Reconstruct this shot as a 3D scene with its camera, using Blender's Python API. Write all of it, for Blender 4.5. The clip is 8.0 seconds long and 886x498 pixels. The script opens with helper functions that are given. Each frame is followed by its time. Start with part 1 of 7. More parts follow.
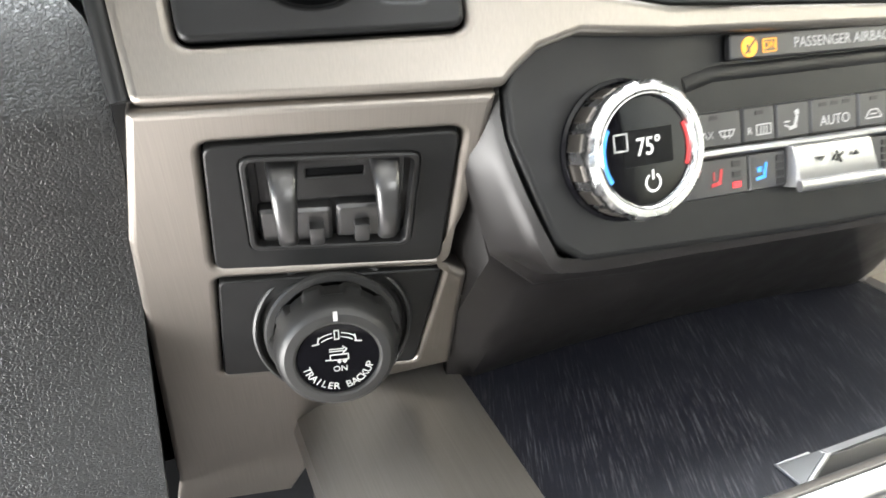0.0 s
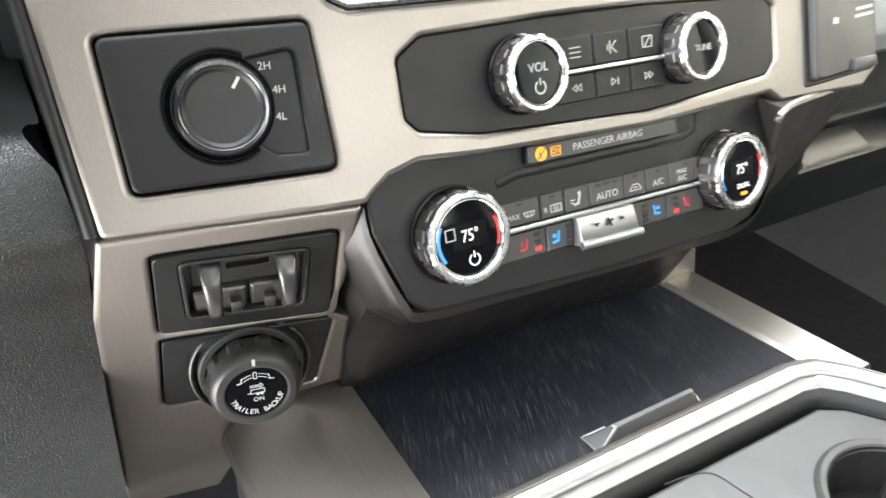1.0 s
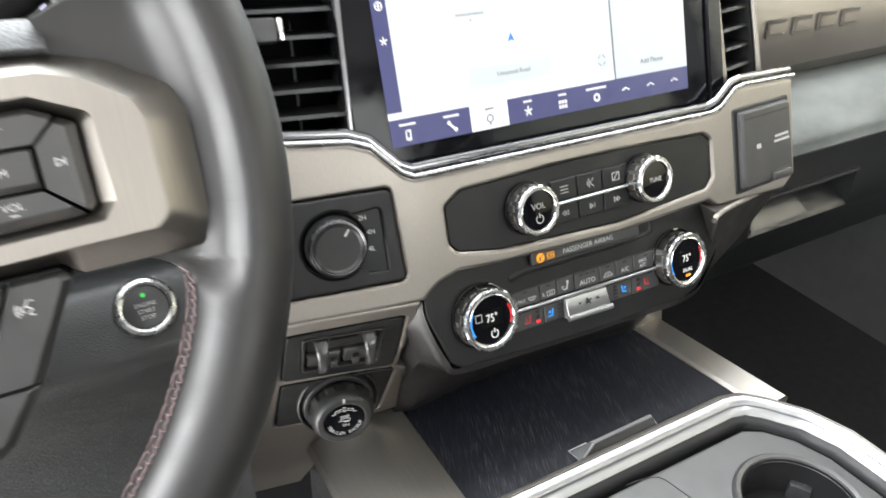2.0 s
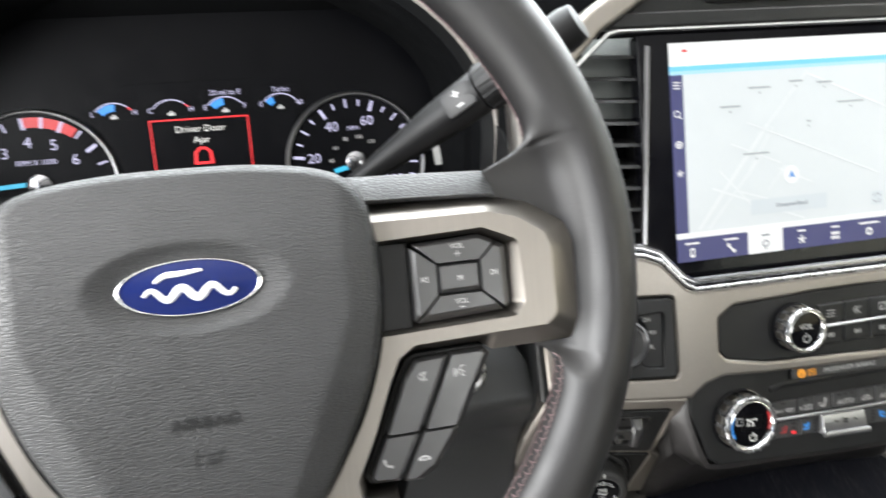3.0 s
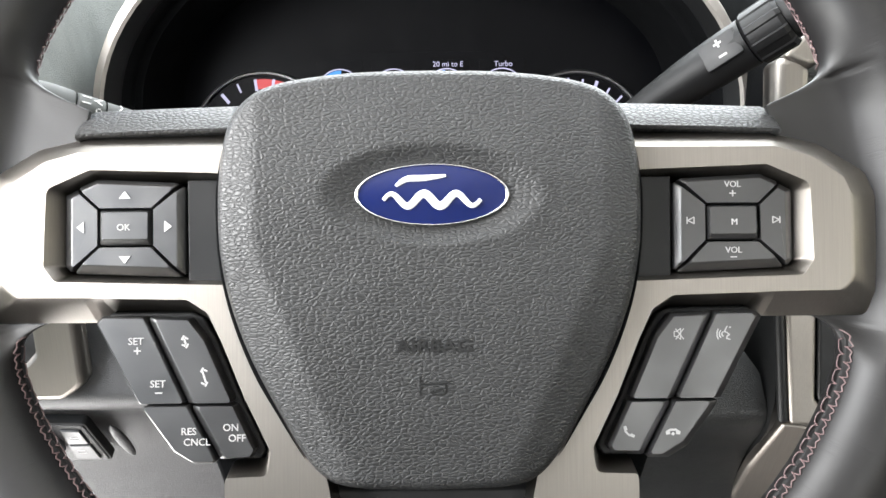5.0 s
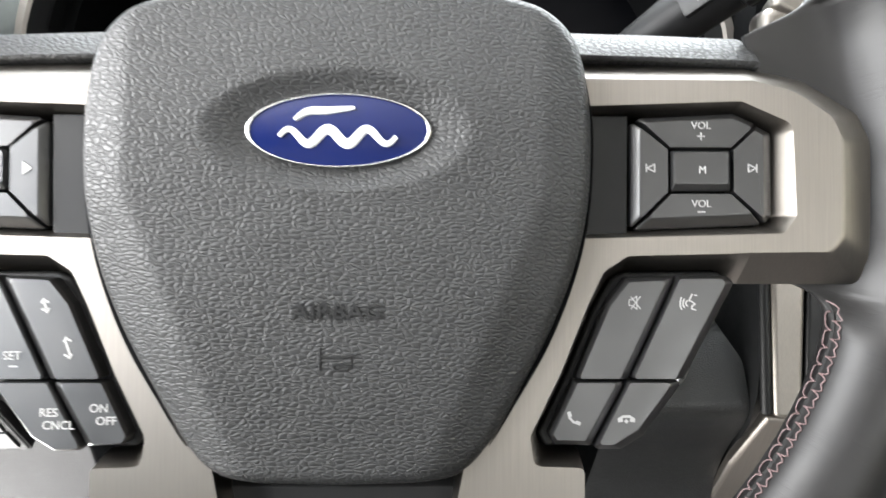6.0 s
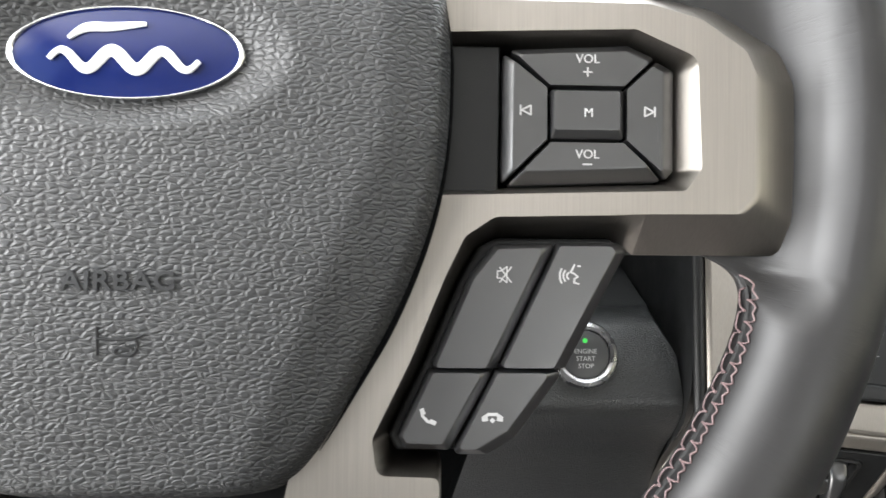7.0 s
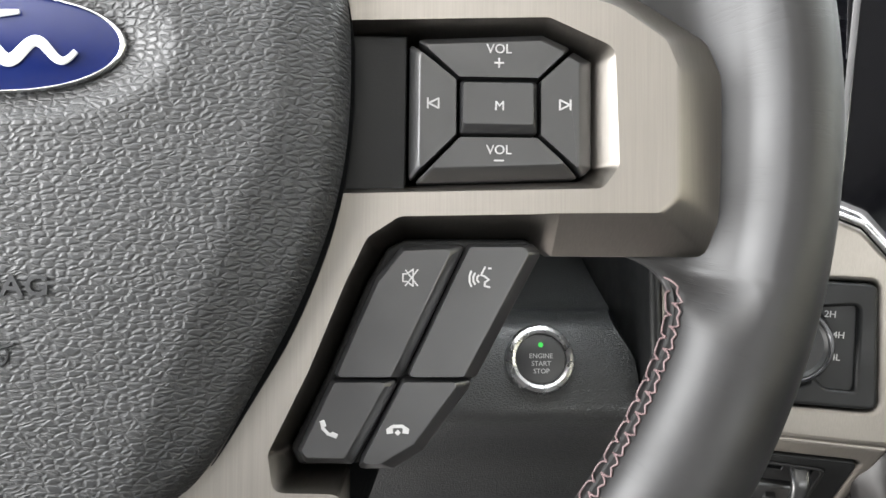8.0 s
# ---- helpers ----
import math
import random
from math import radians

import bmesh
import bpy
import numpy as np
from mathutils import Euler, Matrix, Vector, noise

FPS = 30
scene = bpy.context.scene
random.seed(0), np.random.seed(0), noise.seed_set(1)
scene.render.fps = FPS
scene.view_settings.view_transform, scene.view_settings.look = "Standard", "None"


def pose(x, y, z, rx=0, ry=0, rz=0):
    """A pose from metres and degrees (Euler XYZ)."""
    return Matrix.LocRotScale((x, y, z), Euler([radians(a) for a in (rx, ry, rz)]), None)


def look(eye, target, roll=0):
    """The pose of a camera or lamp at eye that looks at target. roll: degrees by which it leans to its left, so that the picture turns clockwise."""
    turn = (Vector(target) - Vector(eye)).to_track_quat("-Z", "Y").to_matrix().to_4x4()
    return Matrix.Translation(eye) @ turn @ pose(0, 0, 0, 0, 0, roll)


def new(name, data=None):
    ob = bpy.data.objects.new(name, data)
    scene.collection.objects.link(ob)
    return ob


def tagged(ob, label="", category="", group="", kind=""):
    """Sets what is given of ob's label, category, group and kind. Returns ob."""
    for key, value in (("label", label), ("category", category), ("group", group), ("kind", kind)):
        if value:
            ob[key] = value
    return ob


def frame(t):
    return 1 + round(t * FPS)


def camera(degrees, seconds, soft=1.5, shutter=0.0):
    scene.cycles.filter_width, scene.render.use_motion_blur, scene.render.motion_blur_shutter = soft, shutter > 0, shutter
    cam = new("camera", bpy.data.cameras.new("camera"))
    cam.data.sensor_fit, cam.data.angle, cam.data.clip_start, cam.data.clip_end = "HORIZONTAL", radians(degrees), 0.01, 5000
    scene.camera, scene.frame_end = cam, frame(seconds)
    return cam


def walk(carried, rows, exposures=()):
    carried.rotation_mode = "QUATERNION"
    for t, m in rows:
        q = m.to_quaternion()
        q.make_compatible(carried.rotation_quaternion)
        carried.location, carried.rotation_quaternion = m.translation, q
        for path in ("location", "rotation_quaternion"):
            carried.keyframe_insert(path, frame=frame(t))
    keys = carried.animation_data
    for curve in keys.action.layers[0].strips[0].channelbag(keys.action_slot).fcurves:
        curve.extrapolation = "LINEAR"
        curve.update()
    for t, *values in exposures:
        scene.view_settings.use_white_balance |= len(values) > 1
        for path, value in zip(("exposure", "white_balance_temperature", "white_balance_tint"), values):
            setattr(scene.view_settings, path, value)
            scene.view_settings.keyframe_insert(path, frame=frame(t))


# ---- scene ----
cam = camera(61.9, 8.0, shutter=0.3)
PATH = [
    (0, (0.213, -0.1, 0.592), (0.898, 1.501, -0.392), 0.8),
    (0.5, (0.202, -0.124, 0.631), (1.018, 1.395, -0.382), 1.7),
    (1, (0.194, -0.159, 0.675), (1.104, 1.274, -0.382), 2.7),
    (1.2, (0.188, -0.172, 0.694), (1.118, 1.229, -0.389), 3.0),
    (2.3, (0.095, -0.256, 0.839), (0.92, 1.223, -0.225), 2.2),
    (2.5, (0.079, -0.264, 0.852), (0.816, 1.281, -0.183), 1.5),
    (3, (0.033, -0.274, 0.86), (0.486, 1.446, -0.055), 0.5),
    (3.2, (0.015, -0.28, 0.86), (0.362, 1.489, -0.005), 0.7),
    (3.5, (0.002, -0.284, 0.852), (0.208, 1.53, 0.034), 0.6),
    (4, (-0.002, -0.28, 0.833), (0.065, 1.557, 0.046), -0.1),
    (4.5, (-0.001, -0.268, 0.814), (0.017, 1.569, 0.024), -0.6),
    (4.7, (0.0, -0.263, 0.807), (0.019, 1.573, 0.014), -0.5),
    (5.8, (0.022, -0.229, 0.782), (0.023, 1.592, -0.046), -0.0),
    (6, (0.03, -0.221, 0.77), (0.048, 1.608, -0.039), 0.3),
    (6.5, (0.049, -0.198, 0.754), (0.113, 1.626, -0.064), 1.3),
    (7, (0.069, -0.186, 0.743), (0.145, 1.643, -0.063), 1.5),
    (7.5, (0.082, -0.179, 0.739), (0.177, 1.65, -0.064), 1.8),
    (8, (0.092, -0.177, 0.739), (0.176, 1.655, -0.061), 1.4),
]
walk(cam, [(t, look(eye, target, roll)) for t, eye, target, roll in PATH],
     exposures=((0.0, 4.00), (1.2, 3.68), (2.3, 3.09), (4.0, 2.93), (5.8, 2.95), (8, 3.08)))

# ---- daylight: bright overcast sky, soft sun from behind the driver's open door ----
SUN_UP, SUN_TURN = 37.0, 118.0
world = bpy.data.worlds.new("sky")
scene.world = world
world.use_nodes = True
wn = world.node_tree.nodes
sky = wn.new("ShaderNodeTexSky")
sky.sky_type, sky.sun_disc = "NISHITA", False
sky.sun_elevation, sky.sun_rotation = radians(SUN_UP), radians(SUN_TURN)
sky.air_density, sky.dust_density, sky.ozone_density = 1.0, 4.0, 1.0
wn["Background"].inputs["Strength"].default_value = 0.10
world.node_tree.links.new(sky.outputs[0], wn["Background"].inputs["Color"])
sun = new("sun", bpy.data.lights.new("sun", "SUN"))
sun.data.energy, sun.data.angle, sun.data.color = 0.15, radians(24), (1.0, 0.93, 0.85)
sun.matrix_world = look((0, 0, 0), (-math.sin(radians(SUN_TURN)) * -1 * math.cos(radians(SUN_UP)), math.cos(radians(SUN_TURN)) * -1 * math.cos(radians(SUN_UP)), -math.sin(radians(SUN_UP))))


def window_light(name, eye, target, w, h, watts, col):
    """Sky light standing in a real opening of the cabin."""
    d = bpy.data.lights.new(name, "AREA")
    d.shape, d.size, d.size_y, d.energy, d.color = "RECTANGLE", w, h, watts, col
    ob = new(name, d)
    ob.matrix_world = look(eye, target)
    return ob


window_light("doorway_light", (-0.455, -0.14, 0.94), (0.5, -0.22, 1.24), 0.56, 0.50, 3.7, (1.0, 0.99, 0.975))
# Set low to light the pale sheet added on the driver's floor.
window_light("doorway_light", (-0.455, -0.06, 0.19), (0.5, -0.06, 0.12), 0.62, 0.32, 2.2, (1.0, 0.985, 0.97))
window_light("rear_window_light", (0.45, -1.49, 0.98), (0.45, 0.0, 0.80), 1.30, 0.42, 1.6, (1.0, 0.985, 0.96))
window_light("windscreen_light", (0.44, 0.42, 1.07), (0.44, 0.0, 0.40), 1.50, 0.62, 6.0, (0.96, 1.0, 0.99))
window_light("passenger_window_light", (1.31, -0.15, 0.92), (0.0, -0.15, 0.80), 0.85, 0.46, 0.15, (0.97, 1.0, 0.97))

# ---- materials ----
def shader(name, base, rough, metal=0.0, coat=0.0, spec=0.5):
    m = bpy.data.materials.new(name)
    m.use_nodes = True
    b = m.node_tree.nodes["Principled BSDF"]
    b.inputs["Base Color"].default_value = (*base, 1)
    b.inputs["Roughness"].default_value = rough
    b.inputs["Metallic"].default_value = metal
    b.inputs["Coat Weight"].default_value = coat
    b.inputs["Specular IOR Level"].default_value = spec
    return m, m.node_tree.nodes, m.node_tree.links, b


def coords(n, l, scale=(1, 1, 1)):
    c = n.new("ShaderNodeTexCoord")
    s = n.new("ShaderNodeMapping")
    s.inputs["Scale"].default_value = scale
    l.new(c.outputs["Object"], s.inputs["Vector"])
    return s.outputs[0]


def noise_tex(n, l, vec, scale, detail=3.0, rough=0.55):
    t = n.new("ShaderNodeTexNoise")
    t.inputs["Scale"].default_value, t.inputs["Detail"].default_value, t.inputs["Roughness"].default_value = scale, detail, rough
    l.new(vec, t.inputs["Vector"])
    return t.outputs["Fac"]


def ramp(n, l, fac, lo, hi, a=0.3, b=0.7):
    r = n.new("ShaderNodeMapRange")
    r.inputs["From Min"].default_value, r.inputs["From Max"].default_value = a, b
    r.inputs["To Min"].default_value, r.inputs["To Max"].default_value = lo, hi
    l.new(fac, r.inputs["Value"])
    return r.outputs[0]


def blend(n, l, fac, ca, cb):
    m = n.new("ShaderNodeMix")
    m.data_type = "RGBA"
    m.inputs["A"].default_value, m.inputs["B"].default_value = (*ca, 1), (*cb, 1)
    l.new(fac, m.inputs["Factor"])
    return m.outputs["Result"]


def bump(n, l, b, height, strength, dist):
    k = n.new("ShaderNodeBump")
    k.inputs["Strength"].default_value, k.inputs["Distance"].default_value = strength, dist
    l.new(height, k.inputs["Height"])
    l.new(k.outputs[0], b.inputs["Normal"])


def grain_leather(name, base, rough, cell, depth, spread=0.25, flat_grain=False, stretch=1.8, width=0.24, spec=0.5):
    """Moulded leather grain: cells with sunken wrinkles between them, uneven gloss."""
    m, n, l, b = shader(name, base, rough, spec=spec)
    v = coords(n, l, (1.0, stretch, 1.5))
    wob = n.new("ShaderNodeTexNoise")
    wob.inputs["Scale"].default_value, wob.inputs["Detail"].default_value = (0.9 if flat_grain else 1.6) / cell, 3 if flat_grain else 2
    l.new(v, wob.inputs["Vector"])
    add = n.new("ShaderNodeMixRGB")
    add.blend_type, add.inputs["Fac"].default_value = "LINEAR_LIGHT", cell * (0.6 if flat_grain else 0.45)
    l.new(v, add.inputs["Color1"])
    l.new(wob.outputs["Color"], add.inputs["Color2"])
    vor = n.new("ShaderNodeTexVoronoi")
    vor.feature = "DISTANCE_TO_EDGE"
    vor.voronoi_dimensions = "2D" if flat_grain else "3D"
    vor.inputs["Scale"].default_value = 1 / cell
    l.new(add.outputs[0], vor.inputs["Vector"])
    crease = ramp(n, l, vor.outputs["Distance"], 0, 1, 0.0, width)
    crease.node.interpolation_type = "SMOOTHSTEP"
    fine = noise_tex(n, l, v, 3.2 / cell, 3)
    mx = n.new("ShaderNodeMath")
    mx.operation, mx.inputs[1].default_value = "MULTIPLY_ADD", 0.10
    l.new(fine, mx.inputs[0])
    l.new(crease, mx.inputs[2])
    bump(n, l, b, mx.outputs[0], 1.0, depth)
    big = noise_tex(n, l, v, 18, 3)
    l.new(blend(n, l, ramp(n, l, big, 0, 1), [c * (1 - spread) for c in base], [c * (1 + spread) for c in base]), b.inputs["Base Color"])
    l.new(ramp(n, l, crease, rough + (0.20 if flat_grain else 0.10), rough - 0.02, 0, 1), b.inputs["Roughness"])
    return m


def rim_leather(name, base, rough):
    """Smooth stretched leather: short creases that run across the rim, a faint pore, uneven gloss."""
    m, n, l, b = shader(name, base, rough)
    v = coords(n, l)
    sep = n.new("ShaderNodeSeparateXYZ")
    l.new(v, sep.inputs[0])
    ang = n.new("ShaderNodeMath")
    ang.operation = "ARCTAN2"
    l.new(sep.outputs[1], ang.inputs[0])
    l.new(sep.outputs[0], ang.inputs[1])
    flat = n.new("ShaderNodeVectorMath")
    flat.operation, flat.inputs[1].default_value = "MULTIPLY", (1, 1, 0)
    l.new(v, flat.inputs[0])
    rad = n.new("ShaderNodeVectorMath")
    rad.operation = "LENGTH"
    l.new(flat.outputs[0], rad.inputs[0])
    across = n.new("ShaderNodeCombineXYZ")
    for i, o in enumerate((ang.outputs[0], rad.outputs["Value"], sep.outputs[2])):
        l.new(o, across.inputs[i])
    sc = n.new("ShaderNodeVectorMath")
    sc.operation, sc.inputs[1].default_value = "MULTIPLY", (110, 90, 90)
    l.new(across.outputs[0], sc.inputs[0])
    crease = ramp(n, l, noise_tex(n, l, sc.outputs[0], 1.0, 4, 0.65), 0, 1, 0.36, 0.50)
    where = ramp(n, l, noise_tex(n, l, v, 70, 2), 0, 1, 0.42, 0.62)
    pore = noise_tex(n, l, v, 1900, 2)
    cut = n.new("ShaderNodeMath")
    cut.operation = "MULTIPLY"
    l.new(crease, cut.inputs[0])
    l.new(where, cut.inputs[1])
    mx = n.new("ShaderNodeMath")
    mx.operation, mx.inputs[1].default_value = "MULTIPLY_ADD", 0.16
    l.new(pore, mx.inputs[0])
    l.new(cut.outputs[0], mx.inputs[2])
    bump(n, l, b, mx.outputs[0], 1.0, 0.00003)
    big = noise_tex(n, l, v, 18, 3)
    l.new(blend(n, l, ramp(n, l, big, 0, 1), [c * 0.9 for c in base], [c * 1.1 for c in base]), b.inputs["Base Color"])
    l.new(ramp(n, l, noise_tex(n, l, v, 35, 3), rough - 0.05, rough + 0.05), b.inputs["Roughness"])
    return m


def plastic(name, base, rough, grit=2600, depth=0.00006, spread=0.12, coat=0.0, spec=0.5):
    m, n, l, b = shader(name, base, rough, coat=coat, spec=spec)
    v = coords(n, l)
    f = noise_tex(n, l, v, grit, 2)
    if depth:
        bump(n, l, b, f, 0.6, depth)
    big = noise_tex(n, l, v, 25, 4)
    l.new(blend(n, l, ramp(n, l, big, 0, 1), [c * (1 - spread) for c in base], [c * (1 + spread) for c in base]), b.inputs["Base Color"])
    l.new(ramp(n, l, noise_tex(n, l, v, 60, 3), rough - 0.05, rough + 0.07), b.inputs["Roughness"])
    return m


def brushed(name, base, rough, along=(2200, 30, 400), metal=0.85):
    """Brushed metal-look trim: fine strokes along the second local axis, slow change of gloss."""
    m, n, l, b = shader(name, base, rough, metal)
    v = coords(n, l, along)
    s = noise_tex(n, l, v, 1.0, 4, 0.7)
    w = coords(n, l)
    slow = noise_tex(n, l, w, 14, 3)
    l.new(blend(n, l, ramp(n, l, s, 0, 1, 0.25, 0.75), [c * 0.9 for c in base], [min(1, c * 1.08) for c in base]), b.inputs["Base Color"])
    l.new(ramp(n, l, slow, rough - 0.04, rough + 0.05), b.inputs["Roughness"])
    bump(n, l, b, s, 0.35, 0.00003)
    # the strokes run upright, so the sheen spreads sideways
    side = n.new("ShaderNodeCombineXYZ")
    side.inputs[0].default_value = 1.0
    l.new(side.outputs[0], b.inputs["Tangent"])
    b.inputs["Anisotropic"].default_value = 0.6
    return m


def metal(name, base, rough):
    m, n, l, b = shader(name, base, rough, 1.0)
    v = coords(n, l)
    l.new(ramp(n, l, noise_tex(n, l, v, 120, 3), max(0.02, rough - 0.03), rough + 0.05), b.inputs["Roughness"])
    return m


def glow(name, col, strength):
    m, n, l, b = shader(name, [c * 0.2 for c in col], 0.4)
    b.inputs["Emission Color"].default_value = (*col, 1)
    b.inputs["Emission Strength"].default_value = strength * 0.115
    return m


M_COVER = grain_leather("moulded_airbag_skin", (0.0155, 0.0159, 0.0163), 0.45, 0.0026, 0.00018, flat_grain=True, stretch=1.9, width=0.34, spec=0.42)
M_RIM = rim_leather("smooth_wheel_leather", (0.0058, 0.0054, 0.0056), 0.49)
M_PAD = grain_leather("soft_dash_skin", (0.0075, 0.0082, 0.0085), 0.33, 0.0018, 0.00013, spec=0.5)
M_PASSPAD = grain_leather("passenger_dash_skin", (0.050, 0.054, 0.052), 0.45, 0.0016, 0.00010)
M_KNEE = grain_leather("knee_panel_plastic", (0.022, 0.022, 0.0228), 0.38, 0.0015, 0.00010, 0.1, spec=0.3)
# Daylight is part of this base colour, far paler than soft_dash_skin.
M_TOPPAD = grain_leather("dash_skin_painted_lit", (0.115, 0.125, 0.121), 0.55, 0.0019, 0.0002)
M_SILVER = brushed("brushed_champagne_trim", (0.226, 0.209, 0.189), 0.46, metal=1.0)
M_SILVER_H = brushed("brushed_rail_trim", (0.27, 0.25, 0.227), 0.40, (2000, 25, 400), 0.8)
M_BLACK = plastic("black_satin_plastic", (0.0065, 0.0065, 0.0068), 0.48, spec=0.4)
M_KEY = plastic("dark_grey_key_plastic", (0.009, 0.009, 0.0095), 0.36, depth=0, spec=0.95)
M_KEYS = plastic("grey_switch_plastic", (0.022, 0.022, 0.0228), 0.40)
M_LEVER = plastic("dark_lever_plastic", (0.005, 0.005, 0.0052), 0.5, spec=0.22)
M_STALK = plastic("grey_stalk_plastic", (0.036, 0.038, 0.037), 0.55, spec=0.2)
M_RING = brushed("satin_arch_trim", (0.36, 0.335, 0.31), 0.45, metal=0.55)
M_PANEL = plastic("charcoal_panel_plastic", (0.006, 0.0063, 0.0065), 0.44, spec=0.26)
M_FASCIA = plastic("dark_bronze_fascia", (0.0075, 0.0067, 0.0065), 0.42, depth=0.00001, spread=0.04, spec=0.4)
M_BRONZE = plastic("bronze_satin_plastic", (0.028, 0.026, 0.0235), 0.36, depth=0.00002)
M_RUBBER = plastic("grey_black_rubber", (0.011, 0.011, 0.0107), 0.46)
M_GLOSS = plastic("piano_black", (0.003, 0.003, 0.004), 0.08, depth=0, spec=0.18)
# Matt black lining; also put where gaps and recesses only lie in shade.
M_VOID = plastic("matt_shade_black", (0.0018, 0.002, 0.0023), 0.85, spec=0.06)
# Smooth relief, coloured darker than the cover in place of its edge shade.
M_EMBOSS = plastic("shade_dark_emboss", (0.0075, 0.0077, 0.0079), 0.40, spec=0.36, depth=0)
M_CUP = plastic("grey_console_plastic", (0.034, 0.0335, 0.0325), 0.46)
M_CHROME = metal("chrome", (0.72, 0.72, 0.72), 0.11)
M_SATIN = metal("satin_chrome", (0.31, 0.31, 0.315), 0.36)
M_KNOB = metal("bright_satin_knob", (0.37, 0.37, 0.375), 0.26)
M_DARKCHROME = metal("smoked_chrome", (0.22, 0.22, 0.23), 0.18)
M_SMOKE = metal("smoked_bright_edge", (0.085, 0.085, 0.09), 0.24)
M_WHITE = plastic("white_legend", (0.33, 0.33, 0.325), 0.5, depth=0)
M_GREYINK = plastic("grey_legend", (0.31, 0.31, 0.307), 0.5, depth=0)
M_BLUEOVAL = plastic("navy_enamel", (0.005, 0.010, 0.060), 0.14, depth=0, spec=0.3)
M_BADGEMARK = plastic("silver_badge_mark", (0.55, 0.56, 0.58), 0.28, depth=0)
M_THREAD = plastic("plum_thread", (0.115, 0.075, 0.076), 0.6, 4000, 0.0001)
M_HOLE = plastic("stitch_gap", (0.012, 0.012, 0.012), 0.8)
M_CARPET = plastic("black_carpet", (0.012, 0.012, 0.013), 0.95, 900, 0.001)
M_LINER = plastic("grey_headliner", (0.80, 0.795, 0.78), 0.9, 1200, 0.0003)
M_DOOR = plastic("door_trim_plastic", (0.05, 0.05, 0.05), 0.6)
M_AMBER = glow("amber_lamp", (1.0, 0.40, 0.02), 1.0)
M_RED = glow("red_lamp", (1.0, 0.03, 0.04), 1.1)
M_REDDIM = glow("red_band", (0.80, 0.010, 0.015), 0.6)
M_REDICON = glow("red_icon", (0.75, 0.03, 0.04), 0.4)
M_BLUE = glow("blue_lamp", (0.03, 0.30, 0.85), 1.0)
M_SKYBLUE = glow("sky_blue_bar", (0.05, 0.55, 0.85), 0.9)
M_GREEN = glow("green_lamp", (0.05, 0.8, 0.1), 0.8)
M_LCD = glow("lcd_digits", (0.92, 0.92, 0.88), 0.9)
M_LILAC = glow("gauge_digits", (0.62, 0.60, 0.85), 0.9)
M_GAUGE = plastic("gauge_face_black", (0.0015, 0.0016, 0.0022), 0.35, depth=0, spec=0.08)
M_SCR_MAP = glow("screen_map_grey", (0.76, 0.81, 0.83), 0.71)
M_SCR_WHITE = glow("screen_white", (0.92, 0.93, 0.94), 0.80)
M_SCR_SIDE = glow("screen_side_grey", (0.70, 0.76, 0.80), 0.70)
M_SCR_NAVY = glow("screen_navy", (0.030, 0.033, 0.14), 1.0)
M_SCR_SKY = glow("screen_sky_blue", (0.16, 0.58, 0.92), 0.9)
M_SCR_HAZE = glow("screen_haze_blue", (0.42, 0.73, 0.90), 0.8)
M_SCR_ROAD = glow("screen_road", (0.83, 0.87, 0.885), 0.74)
M_SCR_INK = glow("screen_grey_ink", (0.20, 0.23, 0.26), 0.7)
M_SCR_FAINT = glow("screen_faint_ink", (0.42, 0.46, 0.48), 0.7)
M_SCR_BLUE = glow("screen_blue", (0.02, 0.22, 0.62), 0.9)


def woodgrain_mat():
    m, n, l, b = shader("black_ash_mat", (0.010, 0.011, 0.016), 0.60, spec=0.25)
    c = n.new("ShaderNodeTexCoord")
    turn = n.new("ShaderNodeMapping")
    turn.inputs["Rotation"].default_value = (0, 0, radians(23))
    l.new(c.outputs["Object"], turn.inputs["Vector"])
    size = n.new("ShaderNodeMapping")
    size.inputs["Scale"].default_value = (1600, 60, 100)
    l.new(turn.outputs[0], size.inputs["Vector"])
    v = size.outputs[0]
    s = noise_tex(n, l, v, 1.0, 3, 0.6)
    w = coords(n, l, (60, 10, 50))
    patch = noise_tex(n, l, w, 1.0, 2)
    line = ramp(n, l, s, 0, 1, 0.53, 0.66)
    msk = ramp(n, l, patch, 0.15, 1, 0.36, 0.65)
    mul = n.new("ShaderNodeMath")
    mul.operation = "MULTIPLY"
    l.new(line, mul.inputs[0])
    l.new(msk, mul.inputs[1])
    l.new(blend(n, l, mul.outputs[0], (0.0048, 0.0053, 0.0092), (0.048, 0.049, 0.055)), b.inputs["Base Color"])
    bump(n, l, b, s, 0.5, 0.0002)
    return m


def grass_mat():
    m, n, l, b = shader("lawn", (0.10, 0.13, 0.04), 0.9)
    v = coords(n, l)
    l.new(blend(n, l, ramp(n, l, noise_tex(n, l, v, 0.35, 5), 0, 1), (0.085, 0.09, 0.034), (0.036, 0.055, 0.018)), b.inputs["Base Color"])
    bump(n, l, b, noise_tex(n, l, v, 22, 4), 1.0, 0.05)
    return m


def pane_mat(name="clear_glass", tint=(1, 1, 1)):
    m, n, l, b = shader(name, tint, 0.0)
    b.inputs["Transmission Weight"].default_value = 1.0
    b.inputs["IOR"].default_value = 1.45
    return m


M_MAT, M_GRASS, M_PANE, M_DIMPANE = woodgrain_mat(), grass_mat(), pane_mat(), pane_mat("light_cutting_glass", (0.30, 0.33, 0.31))

